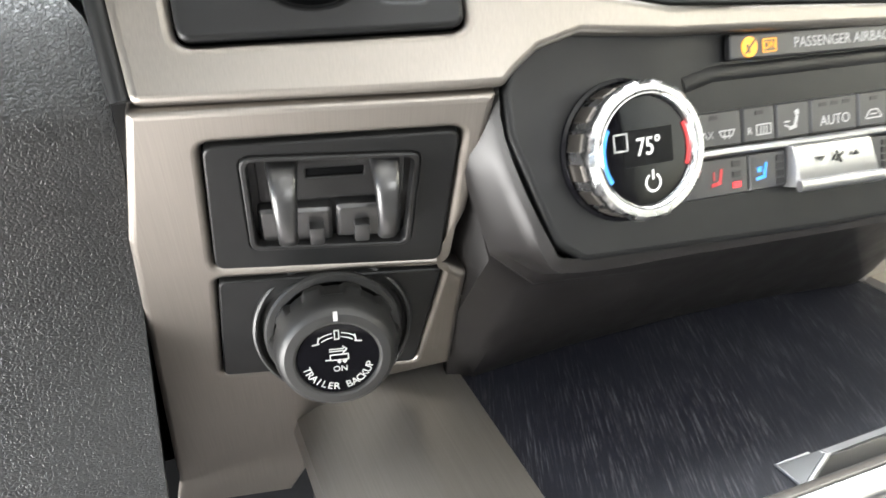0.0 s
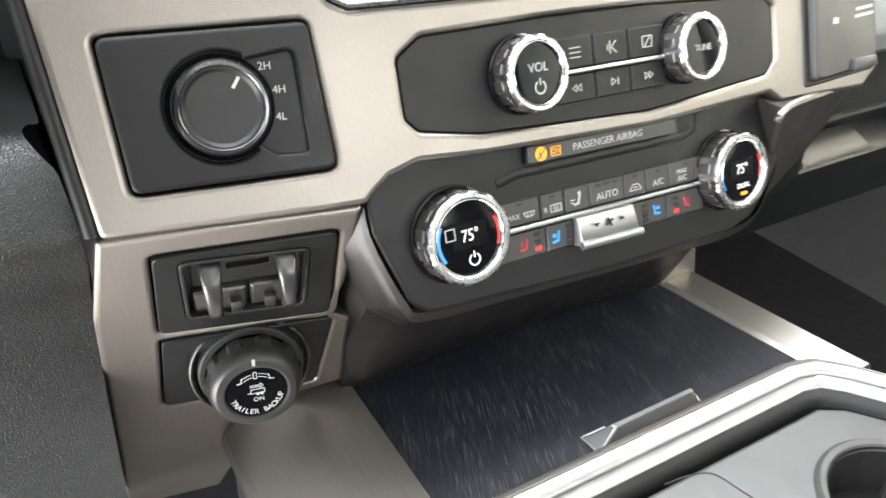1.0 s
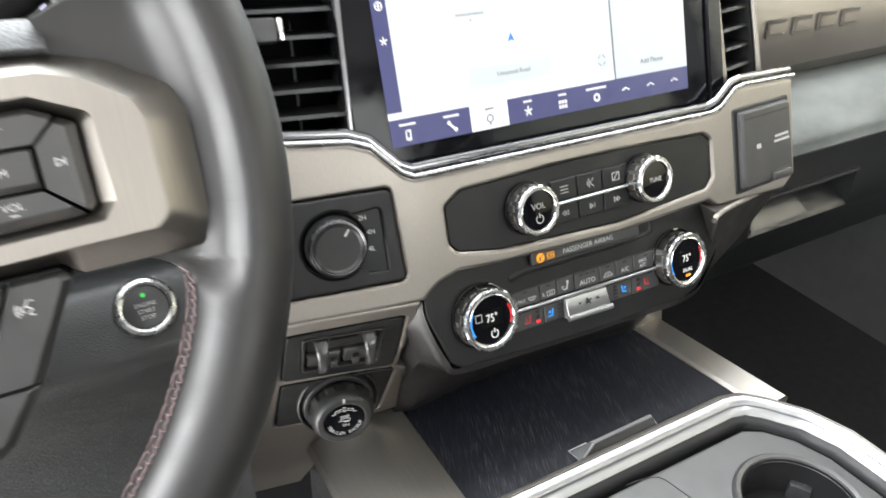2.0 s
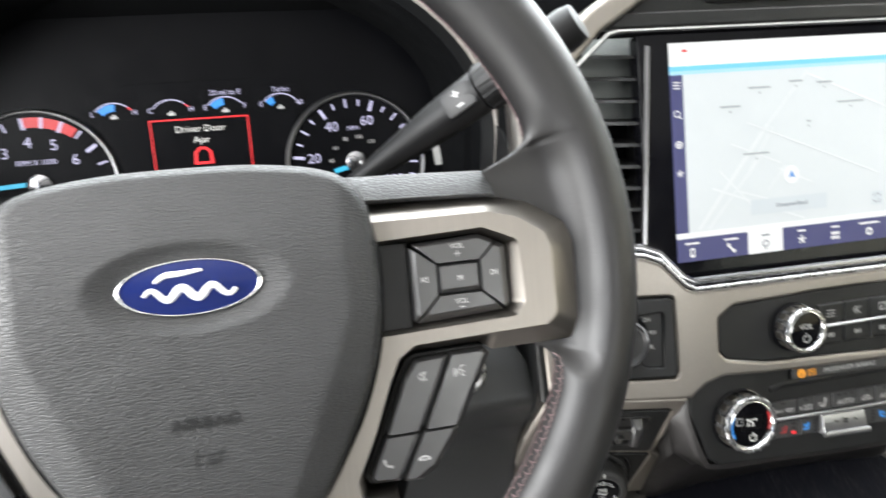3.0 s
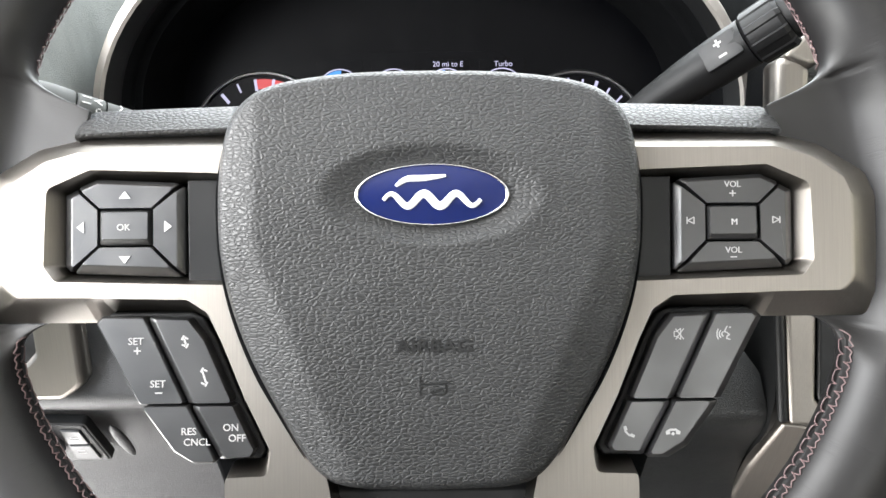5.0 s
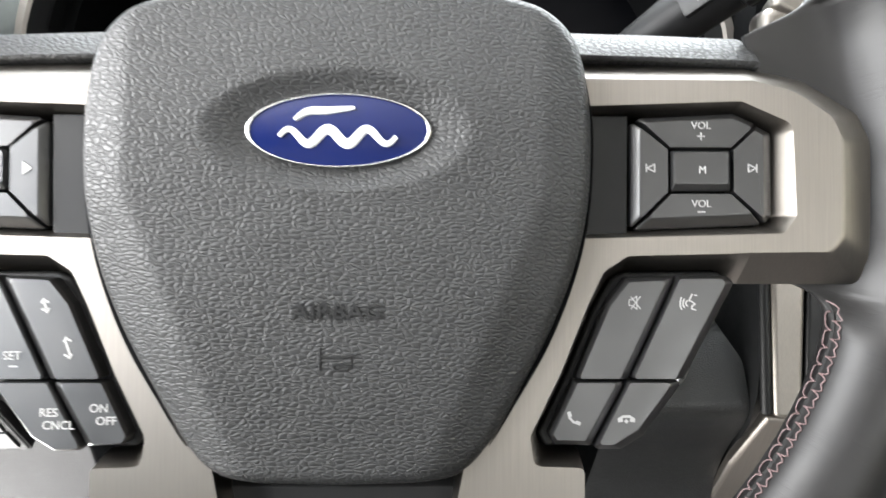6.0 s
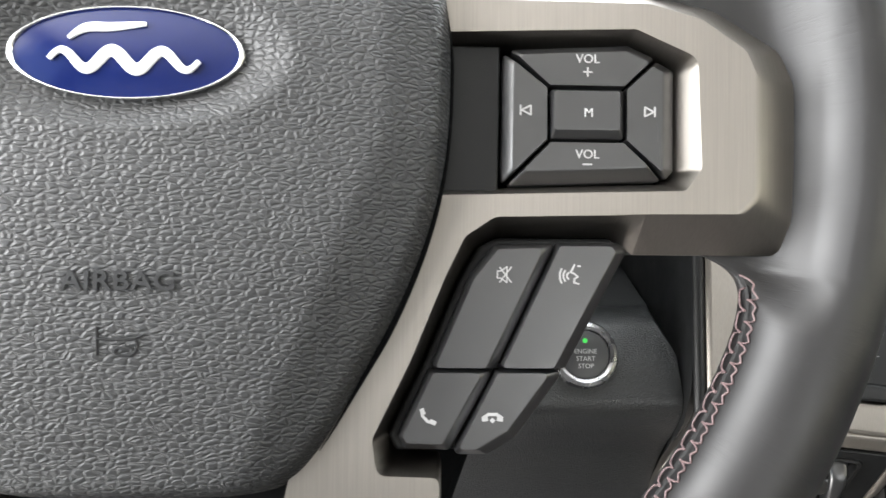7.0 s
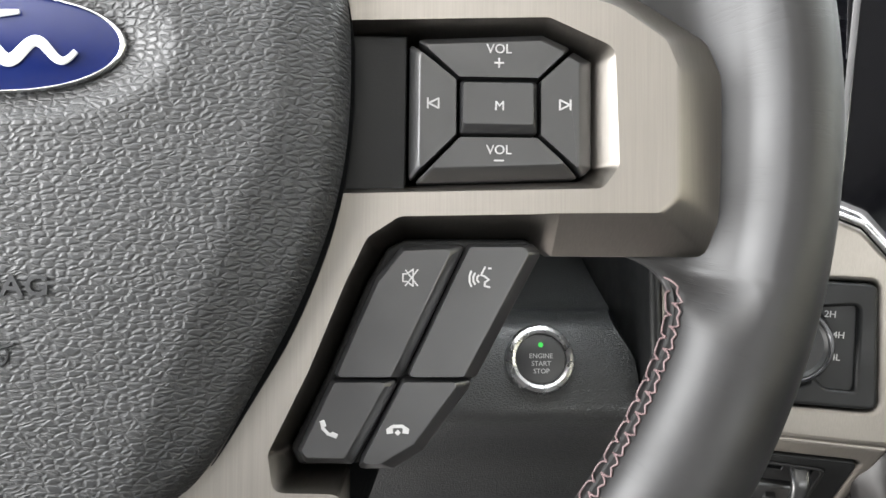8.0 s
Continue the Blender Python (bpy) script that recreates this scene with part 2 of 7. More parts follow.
# ---- shape helpers ----
def plane(o, rake, yaw=0.0):
    """Local frame on a sloping face: x along it, y up it, z out of it towards the driver."""
    a, w = radians(rake), radians(yaw)
    u = Vector((math.cos(w), -math.sin(w), 0))
    nrm = Vector((-math.sin(w) * math.cos(a), -math.cos(w) * math.cos(a), math.sin(a)))
    v = nrm.cross(u)
    return Matrix(((u.x, v.x, nrm.x, o[0]), (u.y, v.y, nrm.y, o[1]), (u.z, v.z, nrm.z, o[2]), (0, 0, 0, 1)))


def thing(name, m, label, category, group="", kind=""):
    ob = new(name)
    ob.empty_display_size = 0.02
    ob.matrix_world = m
    return tagged(ob, label, category, group, kind)


def finish(me, angle=38):
    me.shade_smooth()
    me.set_sharp_from_angle(angle=radians(angle))


def part(name, geo, mat, parent, label="", angle=38):
    """Links a bmesh or mesh as one mesh object under a thing or part."""
    if isinstance(geo, bmesh.types.BMesh):
        me = bpy.data.meshes.new(name)
        bmesh.ops.recalc_face_normals(geo, faces=geo.faces)
        geo.to_mesh(me)
        geo.free()
    else:
        me = geo
    finish(me, angle)
    me.materials.clear()
    me.materials.append(mat)
    ob = new(name, me)
    if parent is not None:
        ob.parent = parent
    if label:
        ob["label"] = label
    return ob


def solid(name, geo, mat, label, category, kind="", group="", angle=38):
    """A top-level thing or piece of the setting made of one mesh."""
    return tagged(part(name, geo, mat, None, "", angle), label, category, group, kind)


def from_curve(cu):
    ob = bpy.data.objects.new("shape", cu)
    me = bpy.data.meshes.new_from_object(ob)
    bpy.data.objects.remove(ob)
    bpy.data.curves.remove(cu)
    return me


def plate(loops, z0, z1, bev=0.0004, res=2):
    """A flat plate from outlines (the first is the rim, the others are holes), with rounded edges."""
    cu = bpy.data.curves.new("outline", "CURVE")
    cu.dimensions, cu.fill_mode = "2D", "BOTH"
    for pts in loops:
        sp = cu.splines.new("POLY")
        sp.points.add(len(pts) - 1)
        for p, (x, y) in zip(sp.points, pts):
            p.co = (x, y, 0, 1)
        sp.use_cyclic_u = True
    bev = min(bev, (z1 - z0) * 0.49)
    cu.extrude, cu.bevel_depth, cu.bevel_resolution, cu.offset = (z1 - z0) / 2 - bev, bev, res, -bev
    me = from_curve(cu)
    me.transform(Matrix.Translation((0, 0, (z0 + z1) / 2)))
    return me


def words(s, size, thick=0.0002, spacing=1.0, shear=0.0, bold=0.0):
    cu = bpy.data.curves.new("words", "FONT")
    cu.body, cu.size, cu.extrude, cu.offset = s, size, thick, bold
    cu.align_x, cu.align_y, cu.space_character, cu.shear, cu.resolution_u = "CENTER", "CENTER", spacing, shear, 3
    return from_curve(cu)


def lettering(s, u, v, h, size, mat, parent, turn=0.0, spacing=1.0, thick=0.0002, wide=1.0, name="lettering", bold=0.0):
    me = words(s, size, thick, spacing, bold=bold)
    me.transform(pose(u, v, h, 0, 0, turn) @ Matrix.Diagonal((wide, 1, 1, 1)))
    return part(name, me, mat, parent)


def bars(rects, h, mat, parent, name="symbol", thick=0.0002):
    """Small flat strokes (cx, cy, length, width, turn) joined into one mark."""
    bm = bmesh.new()
    for cx, cy, a, b, t in rects:
        c, s = math.cos(radians(t)), math.sin(radians(t))
        vs = []
        for dz in (0, thick):
            for x, y in ((-a, -b), (a, -b), (a, b), (-a, b)):
                vs.append(bm.verts.new((cx + (x * c - y * s) / 2, cy + (x * s + y * c) / 2, h + dz)))
        bm.faces.new(vs[4:8])
        for i in range(4):
            j = (i + 1) % 4
            bm.faces.new((vs[i], vs[j], vs[4 + j], vs[4 + i]))
    return part(name, bm, mat, parent)


def rpoly(pts, r=0.002, seg=5):
    """A polygon with rounded corners; r is one radius or one for each corner."""
    out, k = [], len(pts)
    rs = r if isinstance(r, (list, tuple)) else [r] * k
    for i in range(k):
        p, a, b = Vector(pts[i]), Vector(pts[i - 1]), Vector(pts[(i + 1) % k])
        da, db = (a - p), (b - p)
        la, lb = da.length, db.length
        if rs[i] <= 0 or la < 1e-7 or lb < 1e-7:
            out.append(tuple(p))
            continue
        da, db = da / la, db / lb
        half = math.acos(max(-1, min(1, da.dot(db)))) / 2
        cut = min(rs[i] / max(math.tan(half), 1e-3), la * 0.48, lb * 0.48)
        p0, p2 = p + da * cut, p + db * cut
        for j in range(seg + 1):
            t = j / seg
            q = p0 * (1 - t) ** 2 + p * 2 * t * (1 - t) + p2 * t * t
            out.append((q.x, q.y))
    return out


def box2(x0, y0, x1, y1, r=0.001, seg=4):
    return rpoly([(x0, y0), (x1, y0), (x1, y1), (x0, y1)], r, seg)


def oval(cx, cy, a, b, n=48):
    return [(cx + a * math.cos(2 * math.pi * i / n), cy + b * math.sin(2 * math.pi * i / n)) for i in range(n)]


def grow(pts, k):
    cx, cy = sum(p[0] for p in pts) / len(pts), sum(p[1] for p in pts) / len(pts)
    return [(cx + (x - cx) * k, cy + (y - cy) * k) for x, y in pts]


def inset(pts, d):
    """Moves each side of a counter-clockwise polygon inwards by d (one distance, or one for each side)."""
    k, out = len(pts), []
    ds = d if isinstance(d, (list, tuple)) else [d] * k
    for i in range(k):
        p, a, b = Vector(pts[i]), Vector(pts[i - 1]), Vector(pts[(i + 1) % k])
        e0, e1 = (p - a).normalized(), (b - p).normalized()
        n0, n1 = Vector((-e0.y, e0.x)), Vector((-e1.y, e1.x))
        det = n0.x * n1.y - n0.y * n1.x
        if abs(det) < 0.05:
            out.append(tuple(p + (n0 + n1) / 2 * (ds[i - 1] + ds[i]) / 2))
            continue
        # the point that lies d0 inside the side before and d1 inside the side after
        d0, d1 = ds[i - 1], ds[i]
        o = Vector(((d0 * n1.y - d1 * n0.y) / det, (d1 * n0.x - d0 * n1.x) / det))
        far = 2.2 * max(abs(d0), abs(d1))
        if o.length > far:
            o = o * (far / o.length)
        out.append((p.x + o.x, p.y + o.y))
    return out


def loft(loops, cap_top=True, cap_bottom=False, closed=True):
    """A skin through loops of 3D points of equal length."""
    bm = bmesh.new()
    rows = [[bm.verts.new(p) for p in lp] for lp in loops]
    k = len(rows[0])
    for a, b in zip(rows, rows[1:]):
        for i in range(k if closed else k - 1):
            j = (i + 1) % k
            bm.faces.new((a[i], a[j], b[j], b[i]))
    if cap_top:
        bm.faces.new(rows[-1])
    if cap_bottom:
        bm.faces.new(list(reversed(rows[0])))
    return bm


def key(pts, z0, z1, slope, r=0.0008):
    """A button: sloping flanks (one width, or one for each side), a softened rim and a flat top."""
    k = len(pts)
    pts, sl = list(pts), list(slope) if isinstance(slope, (list, tuple)) else [slope] * k
    if sum(a[0] * b[1] - b[0] * a[1] for a, b in zip(pts, pts[1:] + pts[:1])) < 0:
        pts.reverse()
        sl = list(reversed(sl[:-1])) + [sl[-1]]
    dz, loops = z1 - z0, []
    bh = min(dz * 0.9, max(0.0010, 0.85 * max(sl)))
    for f, z, rr in ((0, z0 - 0.002, 1), (0, z1 - bh, 1), (0.10, z1 - bh * 0.82, 0.95), (0.86, z1 - bh * 0.12, 0.80), (1.0, z1, 0.7)):
        loops.append([(x, y, z) for x, y in rpoly(inset(pts, [w * f for w in sl]), r * rr, 3)])
    for e in (0.00025, 0.0006):
        loops.append([(x, y, z1) for x, y in rpoly(inset(pts, [w + e for w in sl]), r * 0.6, 3)])
    return loft(loops)


def lathe(profile, n=48, wave=None, c=(0, 0), cap=True):
    """Turns (radius, height) round the local z axis; wave(angle, index) scales the radius."""
    loops = []
    for k, (r, z) in enumerate(profile):
        loops.append([(c[0] + r * (wave(2 * math.pi * i / n, k) if wave else 1) * math.cos(2 * math.pi * i / n),
                       c[1] + r * (wave(2 * math.pi * i / n, k) if wave else 1) * math.sin(2 * math.pi * i / n), z) for i in range(n)])
    return loft(loops, cap)


def sweep(path, section, up=(0, 0, 1), closed=False):
    """Carries a closed section of (side, up) points along a path of points."""
    path = [Vector(p) for p in path]
    loops, k = [], len(path)
    for i, p in enumerate(path):
        a = path[i - 1] if (i or closed) else p
        b = path[(i + 1) % k] if (i < k - 1 or closed) else p
        t = (b - a).normalized()
        side = t.cross(Vector(up)).normalized()
        upv = side.cross(t)
        loops.append([p + side * x + upv * y for x, y in section])
    if closed:
        loops.append(loops[0])
    bm = loft(loops, not closed, not closed)
    if closed:
        bmesh.ops.remove_doubles(bm, verts=bm.verts, dist=1e-7)
    return bm


def ring(r, n=8):
    return [(r * math.cos(2 * math.pi * i / n), r * math.sin(2 * math.pi * i / n)) for i in range(n)]


def join(bms):
    out = bmesh.new()
    for b in bms:
        me = bpy.data.meshes.new("tmp")
        b.to_mesh(me)
        b.free()
        out.from_mesh(me)
        bpy.data.meshes.remove(me)
    return out


def block(x0, y0, z0, x1, y1, z1, bev=0.0):
    bm = bmesh.new()
    bmesh.ops.create_cube(bm, size=1)
    for v in bm.verts:
        v.co = Vector(((x0 + x1) / 2 + v.co.x * (x1 - x0), (y0 + y1) / 2 + v.co.y * (y1 - y0), (z0 + z1) / 2 + v.co.z * (z1 - z0)))
    if bev:
        bmesh.ops.bevel(bm, geom=bm.edges[:], offset=bev, segments=2, profile=0.6, affect="EDGES")
    return bm


def extrude_x(profile, x0, x1, steps=1):
    """A closed (y, z) profile carried along x."""
    return loft([[(x0 + (x1 - x0) * i / steps, y, z) for y, z in profile] for i in range(steps + 1)], True, True)


def smooth_line(pts, n=6):
    """Catmull-Rom through points."""
    out, k = [], len(pts)
    P = [Vector(p) for p in pts]
    for i in range(k - 1):
        a, b, c, d = P[max(i - 1, 0)], P[i], P[i + 1], P[min(i + 2, k - 1)]
        for j in range(n):
            t = j / n
            out.append(0.5 * ((2 * b) + (c - a) * t + (2 * a - 5 * b + 4 * c - d) * t * t + (3 * b - a - 3 * c + d) * t ** 3))
    out.append(P[-1])
    return out


WHEEL = plane((0, 0, 0.70), 25)
CLIMATE = plane((0.44, 0.082, 0.505), 20.3)
AUDIO = plane((0.31, 0.090, 0.55), 20)
DIAL = plane((0.31, 0.090, 0.55), 20, 11)
LOWER = plane((0.311, 0.085, 0.527), -19, 11)
SCREEN = plane((0.31, 0.128, 0.614), 21)
GAUGES = plane((0, 0.310, 0.675), 17)

# ---- the setting: ground, cabin shell, dashboard body ----
bm = bmesh.new()
for x, y in ((-300, -300), (300, -300), (300, 300), (-300, 300)):
    bm.verts.new((x, y, -0.85))
bm.faces.new(bm.verts[:])
solid("ground", bm, M_GRASS, "patchy yellow-green lawn around the parked truck", "ground", "structure")

solid("floor", block(-0.46, -1.5, -0.03, 1.35, 0.85, 0.0), M_CARPET, "black carpeted cabin floor", "floor", "structure")
M_SEAT = grain_leather("dark_leather", (0.07, 0.066, 0.064), 0.5, 0.0016, 0.0001)
# Unseen pale sheet, added to bounce light up onto the lower trim.
M_FLOORBOUNCE = plastic("pale_floor_bounce", (0.50, 0.465, 0.44), 0.7)
solid("floor_bounce", block(-0.455, -0.25, 0.0, 0.258, 0.07, 0.006, 0.002), M_FLOORBOUNCE, "unseen pale sheet added on the driver's floor to bounce light", "floor cover", "structure")
solid("seat_base", join([block(-0.34, -0.72, 0.0, 0.225, -0.26, 0.31, 0.05), block(-0.33, -0.78, 0.28, 0.215, -0.64, 0.98, 0.05)]), M_SEAT, "dark grey leather driver's seat base and back", "seat base", "structure")
solid("ceiling", block(-0.46, -1.5, 1.28, 1.35, 0.10, 1.32), M_LINER, "pale grey cabin headliner", "ceiling", "structure")


def window_wall(name, x0, x1, openings, y0, y1, z0, z1, label):
    rim = [(y0, z0), (y1, z0), (y1, z1), (y0, z1)]
    me = plate([rim] + [rpoly(o, 0.05, 4) for o in openings], 0, x1 - x0, 0.004)
    me.transform(Matrix(((0, 0, 1, x0), (1, 0, 0, 0), (0, 1, 0, 0), (0, 0, 0, 1))))
    return solid(name, me, M_DOOR, label, "wall", "structure")


window_wall("wall_right", 1.32, 1.36, [[(-1.4, 0.62), (-0.62, 0.62), (-0.62, 1.2), (-1.4, 1.2)], [(-0.5, 0.62), (0.55, 0.70), (0.2, 1.2), (-0.5, 1.2)]],
            -1.5, 0.85, -0.03, 1.30, "dark plastic passenger door wall with window openings")
window_wall("wall_left", -0.50, -0.46, [[(-1.4, 0.62), (-0.85, 0.62), (-0.85, 1.2), (-1.4, 1.2)], [(-0.72, 0.02), (0.46, 0.02), (0.46, 0.80), (0.1, 1.24), (-0.72, 1.24)]],
            -1.5, 0.85, -0.03, 1.30, "dark cabin side with the driver's doorway open")
back = plate([[(-0.46, -0.03), (1.35, -0.03), (1.35, 1.3), (-0.46, 1.3)], rpoly([(-0.3, 0.75), (1.2, 0.75), (1.1, 1.2), (-0.2, 1.2)], 0.06, 4)], 0, 0.04, 0.004)
back.transform(Matrix(((1, 0, 0, 0), (0, 0, 1, -1.54), (0, 1, 0, 0), (0, 0, 0, 1))))
solid("wall_back", back, M_DOOR, "dark cabin back wall with a rear window opening", "wall", "structure")

# windscreen pane, leaning back from the dash top to the roof edge
bm = loft([[(-0.44, 0.86, 0.80), (1.33, 0.86, 0.80), (1.33, 0.865, 0.804), (-0.44, 0.865, 0.804)],
           [(-0.38, 0.10, 1.29), (1.27, 0.10, 1.29), (1.27, 0.105, 1.294), (-0.38, 0.105, 1.294)]], True, True)
pane = solid("window_1", bm, M_PANE, "clear raked windscreen glass", "window", "structure")
pane.visible_shadow = False
# Unseen dark panes, added to hold back sky light at the side and rear openings.
for nm, (y0, y1) in (("window_2", (-1.41, -0.61)), ("window_3", (-0.51, 0.56))):
    solid(nm, block(1.337, y0, 0.60, 1.342, y1, 1.22), M_DIMPANE, "unseen dark pane added to cut light in the passenger side window", "window", "structure")
solid("window_4", block(-0.483, -1.41, 0.60, -0.478, -0.84, 1.22), M_DIMPANE, "unseen dark pane added to cut light in the rear door window", "window", "structure")
solid("window_5", block(-0.32, -1.523, 0.73, 1.22, -1.518, 1.22), M_DIMPANE, "unseen dark pane added to cut light in the rear window", "window", "structure")
solid("wall_front", block(-0.46, 0.84, -0.03, 1.35, 0.88, 0.80, 0.004), M_DOOR, "dark bulkhead under the windscreen", "wall", "structure")

# dashboard: top pad, hood over the gauges, knee panel, centre body, passenger side
dash = thing("dashboard", pose(0, 0, 0), "dark grey soft-skinned dashboard with brushed champagne trim", "dashboard", kind="structure")


# top pad behind the hood, reaching further forward on both sides of it
def pad_profile(front):
    pts = [Vector(p) for p in front + [(0.50, 0.795), (0.70, 0.79), (0.86, 0.79)]]
    return [(p.x, p.y) for p in smooth_line(pts, 5)] + [(0.86, 0.60), (0.44, 0.60)]


part("top_pad", extrude_x(pad_profile([(0.42, 0.70), (0.43, 0.76), (0.45, 0.795)]), -0.46, 1.32), M_TOPPAD, dash, "grey dash top skin, daylight put into its paler colour")
part("top_pad", extrude_x(pad_profile([(0.190, 0.70), (0.205, 0.745), (0.240, 0.775), (0.30, 0.793), (0.38, 0.80)]), 0.222, 1.318), M_TOPPAD, dash, "grey dash top skin, daylight put into its paler colour")
part("top_pad", extrude_x(pad_profile([(0.180, 0.69), (0.192, 0.735), (0.225, 0.768), (0.28, 0.786), (0.36, 0.795)]), -0.458, -0.232), M_TOPPAD, dash, "grey dash top skin, daylight put into its paler colour")

# hood: an arch that runs from the silver ring forward to the top pad, open inside
HOOD_C, HOOD_A, HOOD_B, HOOD_Z = -0.006, 0.2205, 0.153, 0.680


def arch(a, b, z0, y, low, n=40, slant=0.0, cz=0.0):
    pts = [(HOOD_C - a, y, low)]
    for i in range(n + 1):
        t = math.pi * (1 - i / n)
        z = HOOD_Z + cz + b * math.sin(t)
        pts.append((HOOD_C + a * math.cos(t), y + slant * (z - HOOD_Z), z))
    pts.append((HOOD_C + a, y, low))
    return pts


hood = loft([arch(HOOD_A - 0.016, HOOD_B - 0.016, 0, 0.236, 0.56, slant=0.10), arch(HOOD_A - 0.004, HOOD_B - 0.004, 0, 0.234, 0.56, slant=0.10),
             arch(HOOD_A, HOOD_B, 0, 0.242, 0.56, slant=0.10), arch(HOOD_A + 0.002, HOOD_B + 0.004, 0, 0.30, 0.56, slant=0.10), arch(HOOD_A + 0.004, HOOD_B - 0.01, 0, 0.46, 0.56)], False, False, False)
part("gauge_hood", hood, M_TOPPAD, dash, "grey hood over the gauges in the paler painted-lit skin")
rimloops = [arch(HOOD_A - 0.0095, HOOD_B - 0.0095, 0, 0.2285, 0.56, slant=0.10), arch(HOOD_A - 0.0075, HOOD_B - 0.0075, 0, 0.2270, 0.56, slant=0.10),
            arch(HOOD_A - 0.002, HOOD_B - 0.002, 0, 0.230, 0.56, slant=0.10), arch(HOOD_A + 0.001, HOOD_B + 0.001, 0, 0.240, 0.56, slant=0.10)]
part("hood_ring", loft(rimloops, False, False, False), M_RING, dash, "brushed champagne arch round the gauges")
slope = [arch(HOOD_A - 0.0170, HOOD_B - 0.0170, 0, 0.240, 0.56, slant=0.10), arch(HOOD_A - 0.0160, HOOD_B - 0.0160, 0, 0.2355, 0.56, slant=0.10), arch(HOOD_A - 0.0100, HOOD_B - 0.0100, 0, 0.2300, 0.56, slant=0.10), arch(HOOD_A - 0.0094, HOOD_B - 0.0094, 0, 0.2286, 0.56, slant=0.10)]
part("hood_lip", loft(slope, False, False, False), M_PANEL, dash, "dark slope inside the arch")
tun = [arch(HOOD_A - 0.016, HOOD_B - 0.016, 0, 0.2385, 0.56, slant=0.10), arch(HOOD_A - 0.020, HOOD_B - 0.020, 0, 0.243, 0.56, slant=0.10), arch(HOOD_A - 0.021, HOOD_B - 0.021, 0, 0.252, 0.56, slant=0.10),
       arch(HOOD_A - 0.026, HOOD_B - 0.026, 0, 0.254, 0.56, slant=0.10), arch(HOOD_A - 0.040, HOOD_B - 0.056, 0, 0.345, 0.56, slant=0.10)]
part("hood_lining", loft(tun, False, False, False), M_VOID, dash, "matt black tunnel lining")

# knee panel with the crest under the start button
knee = [(0.30, 0.64), (0.205, 0.622), (0.165, 0.585), (0.135, 0.545), (0.121, 0.524), (0.1165, 0.514), (0.121, 0.504), (0.136, 0.493), (0.150, 0.477), (0.1555, 0.450), (0.156, 0.42), (0.154, 0.38), (0.152, 0.345), (0.160, 0.326), (0.185, 0.318)]
def knee_skin(profile, x0, x1, slant):
    """The knee panel's end beside the stack follows the slanting edge of the silver trim."""
    return loft([[(x0, y, z) for y, z in profile], [(x1 - slant * max(0.0, 0.505 - z) - 1.6 * slant * max(0.0, z - 0.527) - 10 * slant * max(0.0, z - 0.544), y, z) for y, z in profile]], True, True)


knee_in = [(0.30, 0.540), (0.20, 0.543), (0.172, 0.5505), (0.156, 0.5535), (0.146, 0.5510), (0.1345, 0.5430), (0.1235, 0.5300), (0.1190, 0.5215), (0.1205, 0.5125), (0.1250, 0.5020), (0.1315, 0.487), (0.1365, 0.467), (0.1365, 0.446), (0.1300, 0.42), (0.1105, 0.38), (0.0945, 0.345), (0.0945, 0.326), (0.116, 0.318)]
for x0, x1, lift in ((-0.03, 0.2052, 0.0), (-0.44, -0.03, 0.028)):
    # the driver's outer half sits a little higher than the half beside the stack
    cut = 7
    pts_ = [(a, b + lift * max(0.0, min(1.0, (0.63 - b) / 0.05))) for a, b in knee]
    # Darker skin than the outer half: the shade behind the wheel is coloured in.
    if not lift:
        kp = [(p.x, p.y) for p in smooth_line([Vector(q) for q in knee_in], 5)] + [(0.33, 0.318), (0.33, 0.540)]
        part("knee_panel", knee_skin(kp, x0, x1, 0.07), M_PAD, dash, "grained knee panel with a rolled crest, shade put into its colour")
        continue
    zc = pts_[cut][1]
    kp = [(p.x, p.y) for p in smooth_line([Vector(q) for q in pts_[:cut + 1]], 5)] + [(0.33, zc), (0.33, 0.64)]
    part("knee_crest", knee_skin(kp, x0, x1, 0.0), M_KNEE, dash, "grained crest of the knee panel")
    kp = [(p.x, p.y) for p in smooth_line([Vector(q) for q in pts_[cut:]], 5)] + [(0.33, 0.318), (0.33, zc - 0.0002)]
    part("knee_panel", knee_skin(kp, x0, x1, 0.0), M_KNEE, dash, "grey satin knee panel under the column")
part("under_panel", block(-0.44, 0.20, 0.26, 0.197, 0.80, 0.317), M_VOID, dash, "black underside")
# body behind the centre stack, and its dark flank beside the knee panel
flank = [(0.215, 0.690), (0.160, 0.660), (0.138, 0.610), (0.122, 0.565), (0.1145, 0.535), (0.1160, 0.515), (0.135, 0.470), (0.166, 0.40), (0.215, 0.30), (0.36, 0.30), (0.36, 0.70)]
part("side_flank", extrude_x(flank, 0.2055, 0.2095), M_PANEL, dash, "dark flank of the centre stack")
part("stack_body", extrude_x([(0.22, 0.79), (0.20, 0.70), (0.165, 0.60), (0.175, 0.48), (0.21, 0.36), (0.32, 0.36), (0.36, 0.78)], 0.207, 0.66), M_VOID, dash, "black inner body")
# passenger side: upper pad, embossed silver strip, glove box
pas = [(0.26, 0.79), (0.205, 0.765), (0.185, 0.74), (0.178, 0.70), (0.19, 0.672), (0.30, 0.66)]
part("passenger_pad", extrude_x([(p.x, p.y) for p in smooth_line([Vector(q) for q in pas], 5)] + [(0.34, 0.79)], 0.662, 1.32), M_PASSPAD, dash, "grey grained passenger pad")
